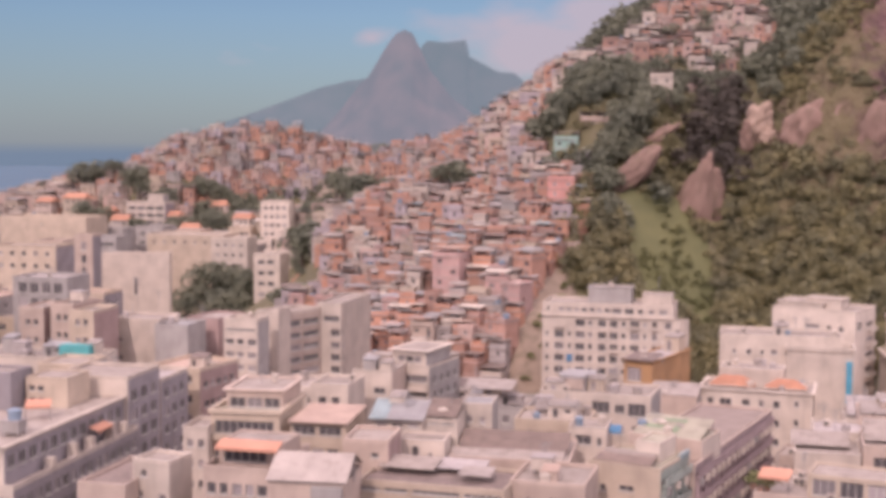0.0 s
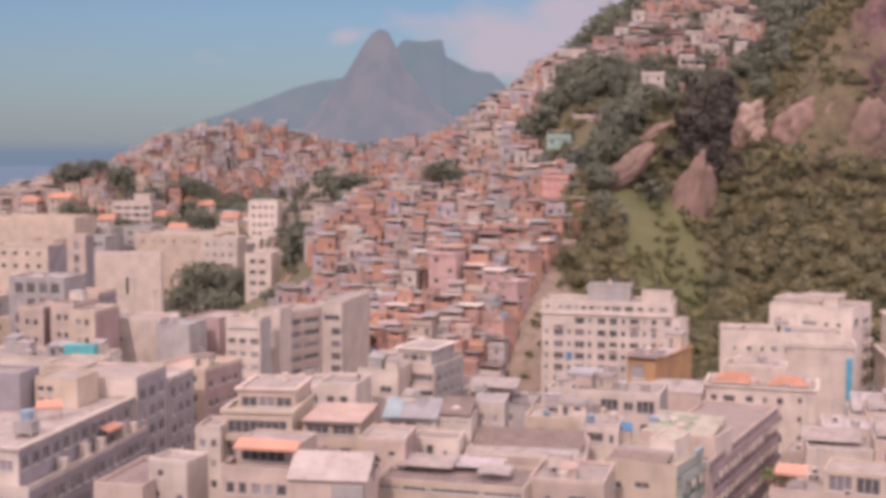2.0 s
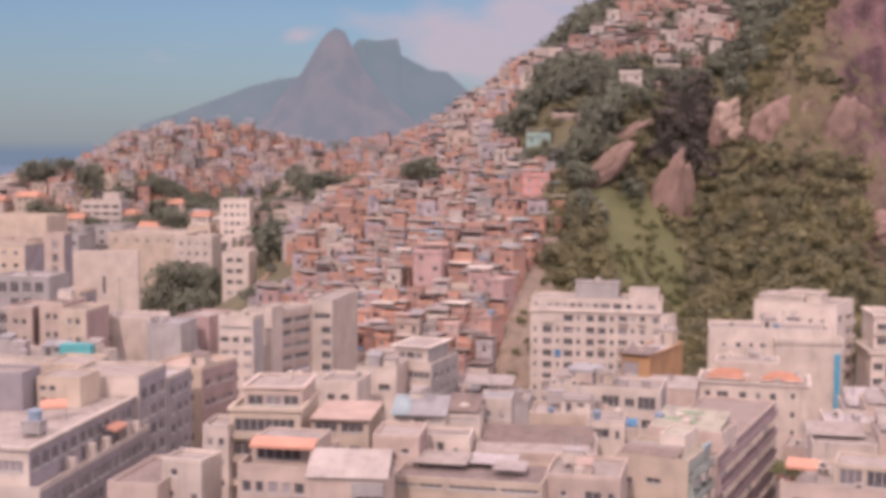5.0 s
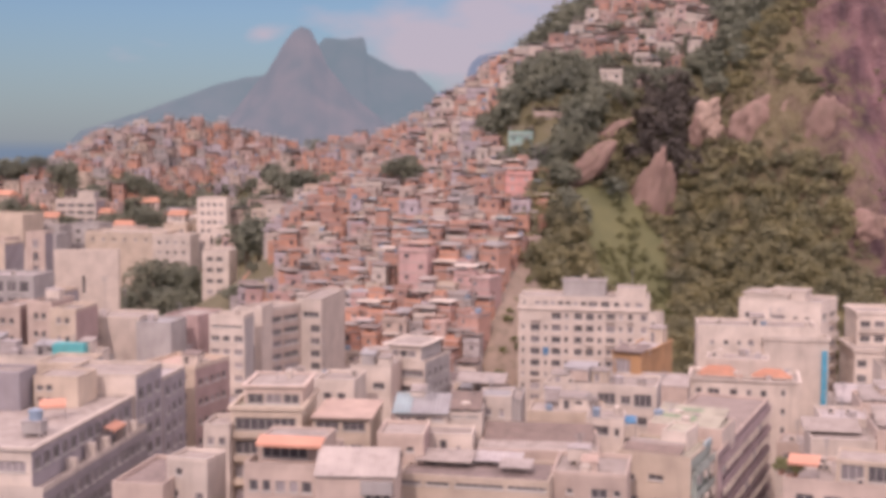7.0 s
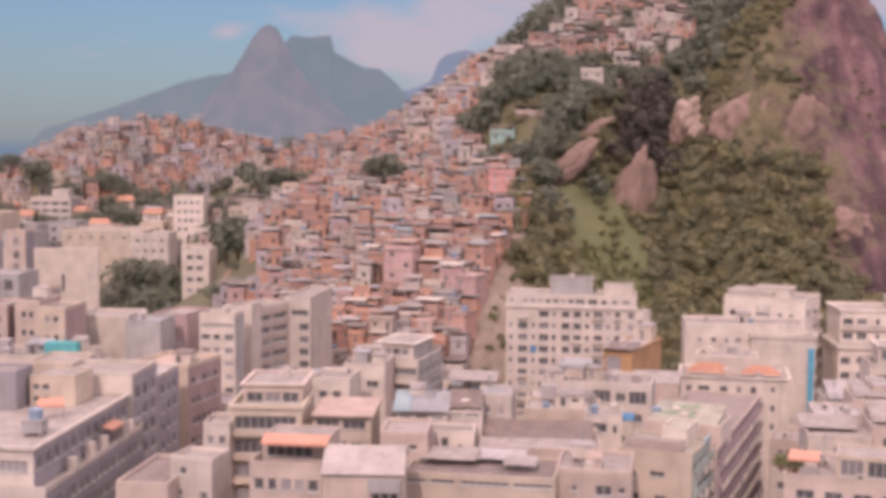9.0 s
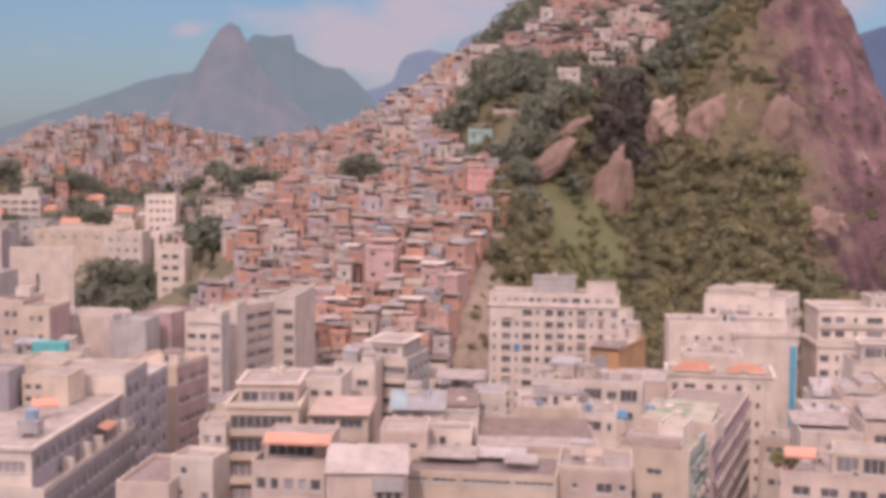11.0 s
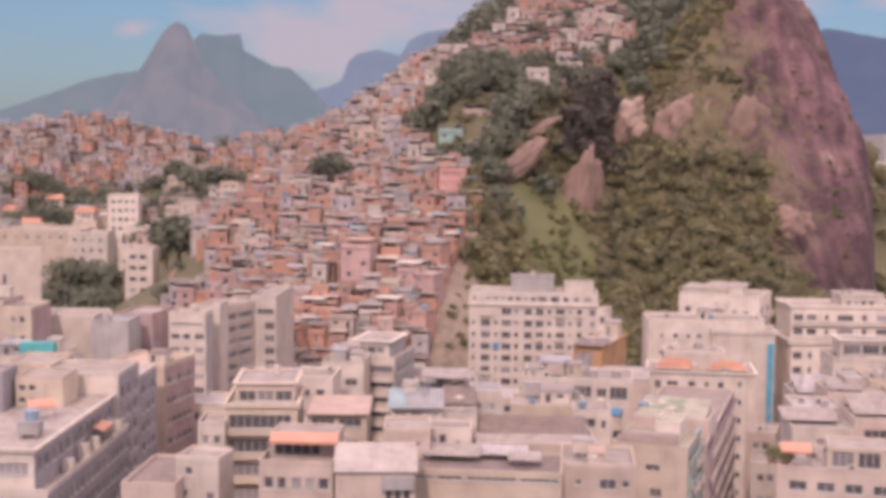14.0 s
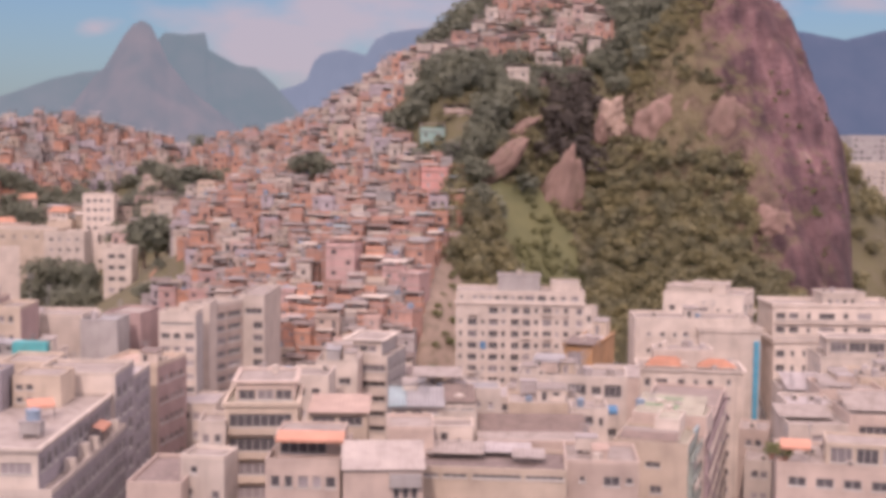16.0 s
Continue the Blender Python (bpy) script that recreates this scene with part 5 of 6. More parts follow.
block("apartment_block", -9.4, 134.4, 44.6, 16.2, 9.0, -16, "low block with an old stained roof terrace", mat=CREAM, front=[(0.1, 43.8, 2.6, 44.25), (3.0, 43.8, 5.6, 44.25), (6.2, 43.8, 11.4, 44.25), (11.8, 43.8, 15.9, 44.25)] + R(16.2, 42.4, 7, 1.3, 1.1, 4), parapet=0.35, roof=DARKROOF, tidy=True)
block("apartment_block", 7.0, 133.4, 44.85, 8.0, 9.0, -16, "pale pink block with a few windows", mat=PALE, front=[(4.2, 42.4, 6.0, 43.5), (1.6, 42.8, 2.3, 43.4), (6.6, 42.7, 7.4, 43.4)] + R(8, 41, 3, 1.2, 1.2, 3), parapet=0.4)

# the block with the green roof and the lattice side
LATTICEWALL = material("dark_purple_wall", (0.31, 0.245, 0.255), stain=0.2)
green_block = block("apartment_block", 16.6, 144.9, 44.3, 8.8, 9.6, -30, "cream block with a green painted roof", tidy=True, mat=CREAM, side_mat=GREENFACADE, parapet=0.35,
      front=[(1.4, 41.2, 2.2, 42.0), (3.8, 41.5, 5.6, 42.2), (1.2, 38.4, 2.6, 39.4), (4.4, 38.4, 5.8, 39.4)], right=R(9.6, 44.1, 5, 1.3, 1.3, 9, step=2.9, edge=0.2), roof=GREENROOF)
block("roof_room", 22.2, 146.2, 46.4, 3.0, 5.6, -30, "white roof room at the corner of the green roof", mat=BRIGHT, side_mat=BRIGHT, parapet=0.2, base=42, roof=GREENROOF, tidy=True)
block("roof_room", 22.8, 155.6, 45.3, 9.4, 7.0, -30, "stepped pale roof rooms with worn green paint", mat=PALE, side_mat=WHITE, parapet=0.15, base=40, roof=GREENROOF)
lattice_block = block("apartment_block", 20.4, 152.9, 43.0, 10.4, 37.0, -28, "long block with a lattice of purple-grey balconies", mat=PALE, side_mat=LATTICEWALL, parapet=0.35, roof=OLDROOF, tidy=True)

# orange terrace block and its neighbours
terrace_block = block("apartment_block", 41.0, 201.8, 42.3, 17.2, 10.0, -18, "white apartment block with orange tiled terraces", mat=WHITE, side_mat=CREAM, parapet=0.35, over=0.35,
      front=[q for k in range(9) for q in ((1.0, 39.7 - 3 * k, 2.0, 41.0 - 3 * k), (2.9, 39.7 - 3 * k, 4.8, 41.0 - 3 * k), (6.4, 40.0 - 3 * k, 7.6, 41.0 - 3 * k), (9.0, 39.9 - 3 * k, 9.8, 41.0 - 3 * k), (11.2, 39.9 - 3 * k, 12.2, 41.0 - 3 * k), (14.4, 40.2 - 3 * k, 15.1, 41.2 - 3 * k))], right=R(10, 42, 3, 1.2, 1.2, 9))
block("roof_room", 44.5, 204.5, 45.2, 10.0, 6.0, -18, "white roof room above the orange terraces", mat=WHITE, parapet=0.2, base=40)
block("apartment_block", 48.8, 224.8, 47.4, 21.0, 10.0, -13, "grey-white block with scattered small windows", mat=WHITE, side_mat=GREY, parapet=0.6,
      front=[q for k in range(5) for q in ((2.2, 44.4 - 3 * k, 2.9, 45.2 - 3 * k), (4.6, 44.4 - 3 * k, 5.5, 45.3 - 3 * k), (7.0, 44.4 - 3 * k, 7.6, 45.2 - 3 * k), (8.8, 44.4 - 3 * k, 9.9, 45.3 - 3 * k), (11.2, 44.3 - 3 * k, 12.0, 45.0 - 3 * k))])
blank_block = block("apartment_block", 59.6, 220.6, 45.6, 11.3, 5.0, -13, "windowless grey-white block with a tiled parapet", mat=WHITE, side_mat=GREY, parapet=0.8, over=0.25)
tall_block = block("apartment_block", 65.1, 252.5, 49.0, 16.5, 13.0, -34.7, "tall white apartment block with few windows and side balconies", mat=BRIGHT, side_mat=BRIGHT, parapet=0.55, tidy=True,
      front=[q for k in range(7) for q in ((1.3, 45.6 - 3 * k, 2.5, 46.7 - 3 * k), (6.6, 45.7 - 3 * k, 9.4, 46.5 - 3 * k), (11.0, 45.2 - 3 * k, 11.8, 46.4 - 3 * k), (13.2, 45.3 - 3 * k, 14.2, 46.4 - 3 * k))],
      right=[(0.8, 45.6, 4.2, 47.2)] + [(7.0, 45.2 - 3 * k, 11.6, 46.7 - 3 * k) for k in range(11)])
block("roof_room", 66.9, 255.2, 50.2, 9.0, 8.0, -34.7, "low white lift housing on the roof", mat=WHITE, parapet=0.25, over=0.2, base=46, tidy=True)
block("roof_room", 72.2, 254.0, 50.9, 7.0, 5.0, -34.7, "raised white tank room with a flat slab", mat=BRIGHT, parapet=0.2, over=0.25, base=46, tidy=True)
white_columns = ((0.6, 1.2), (2.3, 4.1), (4.9, 5.5), (6.3, 8.1), (8.7, 9.5), (10.6, 12.1), (12.8, 14.3), (15.0, 15.8), (16.6, 18.3), (19.0, 19.7), (20.6, 21.6), (23.0, 24.2))
white_block = block("apartment_block", 18.6, 241.4, 51.0, 24.6, 10.0, -14.5, "large white apartment block with many square windows", mat=BRIGHT, side_mat=BRIGHT, parapet=0.5, base=20, tidy=True,
      front=[(0.8, 49.8, 1.3, 50.6)] + [(3.1 + 1.45 * i, 49.8, 4.1 + 1.45 * i, 50.5) for i in range(7)] + [(13.2, 49.6, 15.0, 50.6), (15.6, 49.6, 17.2, 50.6), (18.0, 49.7, 19.0, 50.5), (20.0, 49.7, 21.0, 50.5), (22.0, 49.7, 23.4, 50.5)]
      + [(u0, 47.0 - 2.26 * k + (0.2 if u1 - u0 < 1 else 0), u1, 48.3 - 2.26 * k - (0.1 if u1 - u0 < 1 else 0)) for k in range(9) for u0, u1 in white_columns if k or u0 > 6],
      right=R(10, 50, 2, 1.1, 1.2, 9, step=2.26))
block("roof_room", 27.6, 244.4, 53.8, 8.2, 5.0, -14.5, "grey water-tank room on the roof", mat=GREY, parapet=0.25, over=0.15, base=48)
block("roof_room", 37.4, 241.0, 52.8, 5.6, 5.0, -14.5, "white lift housing on the roof", mat=WHITE, parapet=0.2, base=48)
block("house", 29.1, 205.4, 46.2, 4.8, 17.0, -32, "ochre house with a large dark opening", mat=OCHRE, side_mat=OCHRE, front=[(0.6, 43.0, 3.0, 45.2)], parapet=0.2, over=0.25, roof=CONCRETE)
block("apartment_block", 42.3, 235.2, 48.4, 1.6, 3.2, -40, "narrow stepped wing of the large white block", mat=WHITE, front=R(1.9, 48, 1, 0.9, 1.2, 5, edge=0.3), base=20, parapet=0.4)
block("apartment_block", 29.0, 200.5, 41.4, 11.0, 5.0, -18, "grey lower block beside the ochre house", mat=PALE, side_mat=GREY, parapet=0.4)
upper_block = block("apartment_block", 89.6, 251.7, 46.0, 27.0, 12.0, -10, "white apartment block with balconied top storeys", mat=BRIGHT, parapet=0.7, over=0.3, tidy=True,
      front=[q for k in range(2) for q in ((0.6, 43.4 - 3 * k, 2.6, 44.7 - 3 * k), (3.4, 43.4 - 3 * k, 5.4, 44.7 - 3 * k), (7.2, 43.4 - 3 * k, 8.0, 44.6 - 3 * k), (9.8, 43.3 - 3 * k, 13.2, 44.6 - 3 * k), (15.0, 43.4 - 3 * k, 16.0, 44.6 - 3 * k), (18.0, 43.3 - 3 * k, 21.0, 44.6 - 3 * k))])
block("apartment_block", 86.0, 243.8, 39.6, 29.0, 14.0, -10, "white lower body with a wide cornice and narrow windows", mat=BRIGHT, parapet=0.8, over=0.45, tidy=True,
      front=[q for k in range(9) for q in ((0.5, 36.6 - 3 * k, 2.3, 38.0 - 3 * k), (3.6, 36.7 - 3 * k, 4.3, 38.0 - 3 * k), (6.0, 36.7 - 3 * k, 6.7, 38.0 - 3 * k), (9.4, 36.7 - 3 * k, 10.6, 38.0 - 3 * k), (13.0, 36.7 - 3 * k, 13.8, 38.0 - 3 * k), (16.2, 36.7 - 3 * k, 18.0, 38.0 - 3 * k), (20.6, 36.7 - 3 * k, 21.4, 38.0 - 3 * k), (24.0, 36.7 - 3 * k, 25.6, 38.0 - 3 * k))])
block("roof_room", 101.0, 251.9, 48.4, 9.0, 7.0, -10, "stepped white roof storey with small windows", mat=WHITE, front=R(8, 48.4, 4, 0.9, 1.0, 1), parapet=0.4, over=0.2, base=43)

# right-hand foreground
block("apartment_block", 33.8, 137.2, 42.6, 20.0, 12.0, -25, "white block with a terrace and rows of windows", mat=PALE, front=R(20, 42.4, 6, 2.0, 1.1, 5, first=1.0), parapet=0.5)
block("terrace_room", 39.6, 136.6, 45.0, 12.0, 6.0, -25, "terrace room with dark arched openings", mat=CREAM, front=[(0.5 + 2.9 * i, 42.9, 3.0 + 2.9 * i, 44.7) for i in range(4)], base=41, parapet=0.25)
block("roof_house", 42.0, 150.6, 44.0, 7.6, 9.0, -15, "white roof house with one dark ribbon window", mat=WHITE, front=[(3.0, 42.0, 6.0, 42.9)] + R(7.6, 40.5, 3, 1.4, 1.1, 4), parapet=0.35, tidy=True)
block("roof_house", 49.8, 149.4, 45.2, 13.0, 9.0, -15, "pale roof house under a sheet roof, with brown shutters", mat=PALE, front=[(1.2, 42.4, 5.0, 44.0), (7.0, 42.4, 9.0, 43.8)] + R(13, 40.6, 5, 1.4, 1.1, 4), parapet=0.3, tidy=True)
block("roof_house", 47.0, 160.6, 44.3, 6.5, 8.0, -15, "small white roof house with a stained slab", mat=WHITE, front=R(6.5, 44.1, 2, 1.2, 1.0, 3, first=0.8), parapet=0.45, roof=CONCRETE)
block("apartment_block", 54.6, 166.0, 45.0, 9.0, 9.0, -15, "pale block with terraces and dark windows", mat=PALE, front=R(9, 44.8, 3, 1.9, 1.2, 4, first=0.8), parapet=0.6)
block("apartment_block", 63.6, 171.0, 45.6, 12.0, 10.0, -15, "cream block with a roofed terrace", mat=CREAM, front=R(12, 45.3, 4, 2.0, 1.3, 4, first=0.7), parapet=0.5)
block("apartment_block", 70.0, 194.6, 44.6, 20.0, 10.0, -15, "white block with a long terrace band and dark windows", mat=WHITE, front=R(20, 44.4, 6, 2.4, 1.3, 6, first=0.9), parapet=0.6)
block("terrace_room", 72.6, 197.4, 47.6, 16.0, 6.0, -15, "glazed terrace room under a flat slab", mat=WHITE, front=[(0.5 + 3.1 * i, 45.4, 3.3 + 3.1 * i, 47.0) for i in range(5)], base=43, parapet=0.25, over=0.4)
block("apartment_block", 58.4, 184.0, 41.0, 9.5, 10.0, -15, "low white block with roof sheds", mat=WHITE, front=R(9.5, 40.8, 3, 1.4, 1.1, 3), parapet=0.5)
block("roof_house", 45.2, 172.0, 38.6, 4.2, 7.0, -28, "small pale house at the foot of taller blocks", mat=PALE, front=R(4.2, 38.4, 2, 1.0, 1.0, 3), parapet=0.3)
block("roof_house", 42.0, 163.0, 36.4, 4.0, 7.0, -28, "small white house at the foot of taller blocks", mat=WHITE, front=R(4.0, 36.2, 2, 1.0, 1.0, 3), parapet=0.3)
block("apartment_block", 60.0, 205.0, 24.0, 12.0, 9.0, -15, "low roofs behind the terrace block", mat=WHITE, parapet=0.5)

# left part of the town
block("apartment_block", -72.0, 185.4, 49.6, 21.5, 9.0, -12, "white block with a row of dark windows", mat=WHITE, front=R(21.5, 49.4, 8, 1.5, 1.1, 4, first=1.0), parapet=0.5)
block("apartment_block", -56.6, 175.6, 50.0, 6.4, 8.0, -12, "cream block with ribbon windows", mat=CREAM, side_mat=GREY, front=R(6.4, 49.8, 2, 2.2, 0.9, 8, step=2.4, first=0.9, edge=0.4), parapet=0.4, tidy=True)
block("roof_room", -65.0, 159.6, 51.9, 11.0, 5.0, -11.4, "slate-grey roof storey with blank walls", mat=SLATE, side_mat=SLATE, parapet=0.3, base=46.8, tidy=True)
block("roof_room", -53.2, 160.2, 51.0, 5.7, 6.0, -11.4, "cream roof storey with small windows", mat=CREAM, front=[(0.3, 49.4, 1.2, 50.1), (1.5, 49.4, 2.4, 50.1), (0.3, 47.9, 1.2, 48.6), (1.5, 47.9, 2.4, 48.6)], parapet=0.25, base=46.8, tidy=True)
block("apartment_block", -57.7, 220.0, 50.3, 8.8, 9.0, -12, "white block with a blank wall", mat=WHITE, front=[(1.0, 46.6, 1.9, 47.4), (1.0, 43.4, 1.9, 44.3)], parapet=0.5)
block("apartment_block", -49.2, 215.0, 50.0, 6.0, 8.0, -12, "grey concrete stair block", mat=GREY, parapet=0.4, roof=METAL)
block("apartment_block", -46.0, 226.0, 49.8, 6.4, 10.0, -20, "brownish-grey block with a blank wall", mat=BROWN, side_mat=BROWN, parapet=0.4)
block("apartment_block", -83.5, 246.0, 54.8, 11.5, 9.0, -12, "old grey block with dark openings", mat=GREY, front=R(11.5, 54.8, 4, 1.7, 2.0, 5, first=0.7), parapet=0.5, roof=CONCRETE)
block("apartment_block", -66.8, 215.0, 53.4, 4.2, 9.0, -12, "narrow pale block with brown sides", mat=PALE, side_mat=BROWN, front=R(4.2, 53, 2, 0.8, 1.0, 6), parapet=0.5)
block("apartment_block", -61.9, 209.0, 53.0, 4.4, 9.0, -12, "narrow cream block with brown sides", mat=CREAM, side_mat=BROWN, front=R(4.4, 53, 2, 0.8, 1.0, 6), parapet=0.5)
block("apartment_block", -72.6, 216.5, 52.6, 4.6, 9.0, -12, "narrow pink block with brown sides", mat=PALE, side_mat=BROWN, front=R(4.6, 52, 2, 0.8, 1.0, 6), parapet=0.5)
block("apartment_block", -97.4, 329.0, 52.3, 26.0, 6.0, 6, "large white slab block with a blank wall", mat=BRIGHT, parapet=0.4, front=[(17.0, 42.0, 17.8, 46.5)], tidy=True)
block("apartment_block", -104.0, 317.0, 48.0, 14.0, 7.0, -4, "lower white block before the slab block", mat=BRIGHT, parapet=0.4, front=R(12, 48.4, 4, 0.9, 0.9, 3))
block("apartment_block", -92.0, 395.0, 53.0, 25.0, 14.0, -12, "large cream slab block", mat=CREAM, front=R(25, 53, 7, 0.9, 0.9, 1, first=1.4), parapet=0.5)
block("apartment_block", -135.5, 390.0, 58.2, 28.5, 14.0, -12, "wide pale block with a ribbed roof edge", mat=CREAM, front=R(28, 58, 1, 0.5, 0.5, 1), parapet=0.9)
block("apartment_block", -87.0, 300.0, 59.2, 4.6, 4.5, -12, "narrow tower with a tall window strip", mat=PALE, side_mat=SLATE, front=[(1.6, 50 - 3 * k, 3.0, 52 - 3 * k) for k in range(-2, 4)], parapet=0.5, tidy=True)
block("apartment_block", -110.0, 310.0, 56.0, 17.0, 10.0, -12, "cream block with roof sheds", mat=CREAM, side_mat=SLATE, front=R(17, 56, 5, 1.2, 1.0, 2), parapet=0.5)
block("apartment_block", -116.6, 470.0, 59.4, 14.6, 10.0, -8, "white tower block with many windows", mat=WHITE, side_mat=SLATE, front=R(14.6, 59.2, 4, 2.8, 1.3, 6, step=2.6, first=0.7, edge=0.3), base=36, parapet=0.8)
block("roof_room", -109.5, 473.0, 62.4, 6.0, 6.0, -8, "white lift tower on the roof", mat=WHITE, side_mat=GREY, base=58, parapet=0.4)
block("apartment_block", -63.9, 445.0, 61.1, 10.1, 9.0, -5, "white villa block with a gabled front", mat=BRIGHT, front=R(10.1, 60.9, 4, 1.2, 1.2, 4), base=40, parapet=0.6)
block("apartment_block", -52.6, 352.0, 50.6, 7.4, 9.0, -10, "white block with balconies beside tall trees", mat=WHITE, front=R(9.6, 50.4, 3, 1.8, 1.2, 5), base=25, parapet=0.5)
block("apartment_block", -71.2, 390.0, 52.4, 11.5, 10.0, -10, "white block with small windows", mat=WHITE, front=R(11.5, 52, 4, 1.0, 1.0, 5), base=25, parapet=0.5)
block("apartment_block", -42.0, 330.0, 43.4, 9.0, 9.0, -10, "pink house block on the slope", mat=PALE, front=R(9, 43, 3, 1.2, 1.2, 4), base=22, parapet=0.5, roof=ORANGE)
block("office_block", 415.0, 800.0, 88.0, 60.0, 30.0, 0, "distant grey block beyond the rock", mat=GREY, side_mat=GREY, front=R(60, 88, 12, 3.0, 1.8, 6, step=4.0), base=30, parapet=1.5)
block("office_block", 322.0, 650.0, 71.6, 60.0, 20.0, 0, "long white block beyond the rock", mat=WHITE, front=R(60, 69, 14, 1.8, 1.6, 4), base=30, parapet=1.0)

# ---- the rest of the town, street by street ----
TAKEN = [(o.location.x, o.location.y) for o in scene.objects if o.parent is None and o.get("group") == "buildings of the town"]
frng = random.Random(8)
SPACES = [(-150, -95, 180, 300, 46, 52), (-96, -77, 255, 300, 44, 48), (-76, -60, 255, 300, 38, 41), (-60, -22, 240, 300, 34, 41), (-140, -100, 320, 380, 46, 54), (-50, 14, 203, 246, 34, 41), (20, 60, 206, 236, 30, 38), (95, 140, 190, 240, 34, 40),
          (-130, -80, 150, 180, 44, 48), (60, 110, 130, 180, 38, 43), (-60, -48, 300, 330, 32, 38), (-150, -95, 400, 455, 46, 55), (-95, -45, 420, 500, 44, 52)]
for x0, x1, y0, y1, z0, z1 in SPACES:
    y = y0
    while y < y1 - 4:
        x = x0
        while x < x1 - 4:
            w, d = frng.uniform(8, 13), frng.uniform(9, 12)
            cx, cy = x + w / 2, y + d / 2
            if all(abs(cx - a - 6) > 9 or abs(cy - b - 5) > 8 for a, b in TAKEN):
                top = frng.uniform(z0, z1)
                n = frng.choice([2, 3, 4, 5])
                m, word = frng.choice([(WHITE, "white"), (WHITE, "white"), (PALE, "pale pink"), (CREAM, "cream"), (GREY, "grey")])
                far = y > 290
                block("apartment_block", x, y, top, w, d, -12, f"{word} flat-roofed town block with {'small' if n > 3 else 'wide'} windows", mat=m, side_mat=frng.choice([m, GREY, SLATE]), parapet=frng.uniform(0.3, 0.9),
                      front=R(w, top, n, 1.2 if n > 3 else 1.7, 1.2, 3 if far else 2, skip=0.15, rng=frng), right=R(d, top, 2, 1.0, 1.1, 1, skip=0.3, rng=frng), base=float(hill(cx, cy)) - 6 if far else None,
                      roof=frng.choice([ROOFTOP, ROOFTOP, CONCRETE, FIBRE, PINKROOF]))
            x += w + frng.uniform(0.5, 3)
        y += frng.uniform(12, 16)


# ---- roofs, awnings, tanks and sheds ----
drng = random.Random(77)


def local_to_world(x, y, yaw, u, v):
    c, s = math.cos(radians(yaw)), math.sin(radians(yaw))
    return x + c * u - s * v, y + s * u + c * v


def roof_shed(x, y, z, w, d, h, yaw, wall_mat, roof_mat, label, rise=0.35):
    ob = thing("roof_shed", x, y, z, yaw, label, "shed", "sheds on the roofs")
    s = Shape()
    holes = [(w * 0.15, 0.05, w * 0.15 + 0.8, min(h - 0.3, 1.95))] if w > 2 else []
    if w > 3.2:
        holes.append((w * 0.55, h * 0.42, w * 0.55 + 1.0, h * 0.8))
    s.wall((0, 0), (1, 0), (0, -1), w, 0, h, holes)
    s.wall((w, 0), (0, 1), (1, 0), d, 0, h, [])
    s.wall((w, d), (-1, 0), (0, 1), w, 0, h + rise * 0.9, [])
    s.wall((0, d), (0, -1), (-1, 0), d, 0, h, [])
    part("wall", s, wall_mat, ob)
    sheet_roof("sheet", -0.08, -0.15, h + 0.05, w + 0.16, d + 0.22, 0, rise, roof_mat, "", 0.6, ob)
    for a, c, b, e in holes:
        win = new("door" if c < 0.2 else "window", window_mesh(round(b - a, 1), round(e - c, 1), "plain"))
        win.parent = ob
        win.matrix_local = pose((a + b) / 2, 0, c)
    return ob


def water_tank(x, y, z, r, h, mat, label):
    ob = thing("water_tank", x, y, z, 0, label, "tank", "water tanks on the roofs")
    s, t = Shape(), Shape()
    s.tube(0, 0, 0, h, r * 0.9, 14, 0, r)
    part("body", s, mat, ob)
    t.tube(0, 0, h, h + 0.12, r * 1.06, 14, 0, r * 1.02)
    t.tube(0, 0, h + 0.12, h + 0.28, r * 0.95, 14, 0, r * 0.35)
    part("lid", t, mat, ob)
    return ob


def box_tank(x, y, z, w, d, h, yaw, mat, label):
    """A concrete tank on short piers."""
    ob = thing("concrete_tank", x, y, z, yaw, label, "tank", "water tanks on the roofs")
    s = Shape()
    s.box(0, 0, 0.45, w, d, h)
    part("body", s, mat, ob)
    t = Shape()
    t.box(-0.1, -0.1, h, w + 0.1, d + 0.1, h + 0.12)
    part("lid", t, CONCRETE, ob)
    for a in (0.1, w - 0.35):
        for b in (0.1, d - 0.35):
            p = Shape()
            p.box(a, b, 0, a + 0.25, b + 0.25, 0.45)
            part("pier", p, CONCRETE, ob)
    return ob


def antenna(x, y, z, h):
    ob = thing("antenna", x, y, z, drng.uniform(0, 180), "thin metal television antenna on a roof", "antenna", "antennas on the roofs")
    s = Shape()
    s.tube(0, 0, 0, h, 0.05, 6)
    part("mast", s, METAL, ob)
    for k in range(4):
        b = Shape()
        w = 0.9 - 0.15 * k
        b.box(-w, -0.03, h - 0.25 - 0.3 * k, w, 0.03, h - 0.19 - 0.3 * k)
        part("rod", b, METAL, ob)
    return ob


def vent(x, y, z, yaw):
    ob = thing("air_conditioner", x, y, z, yaw, "white air-conditioning unit on a roof", "air conditioner", "air conditioners on the roofs")
    s = Shape()
    s.box(0, 0, 0.12, 0.95, 0.45, 0.85)
    part("case", s, WHITE, ob)
    g = Shape()
    g.tube(0, 0, 0, 0.03, 0.28, 14)
    grille = part("grille", g, RAIL, ob)
    grille.matrix_local = pose(0.4, -0.001, 0.48, 90, 0, 0)
    for a in (0.05, 0.8):
        f = Shape()
        f.box(a, 0, 0, a + 0.1, 0.45, 0.12)
        part("foot", f, RAIL, ob)
    return ob


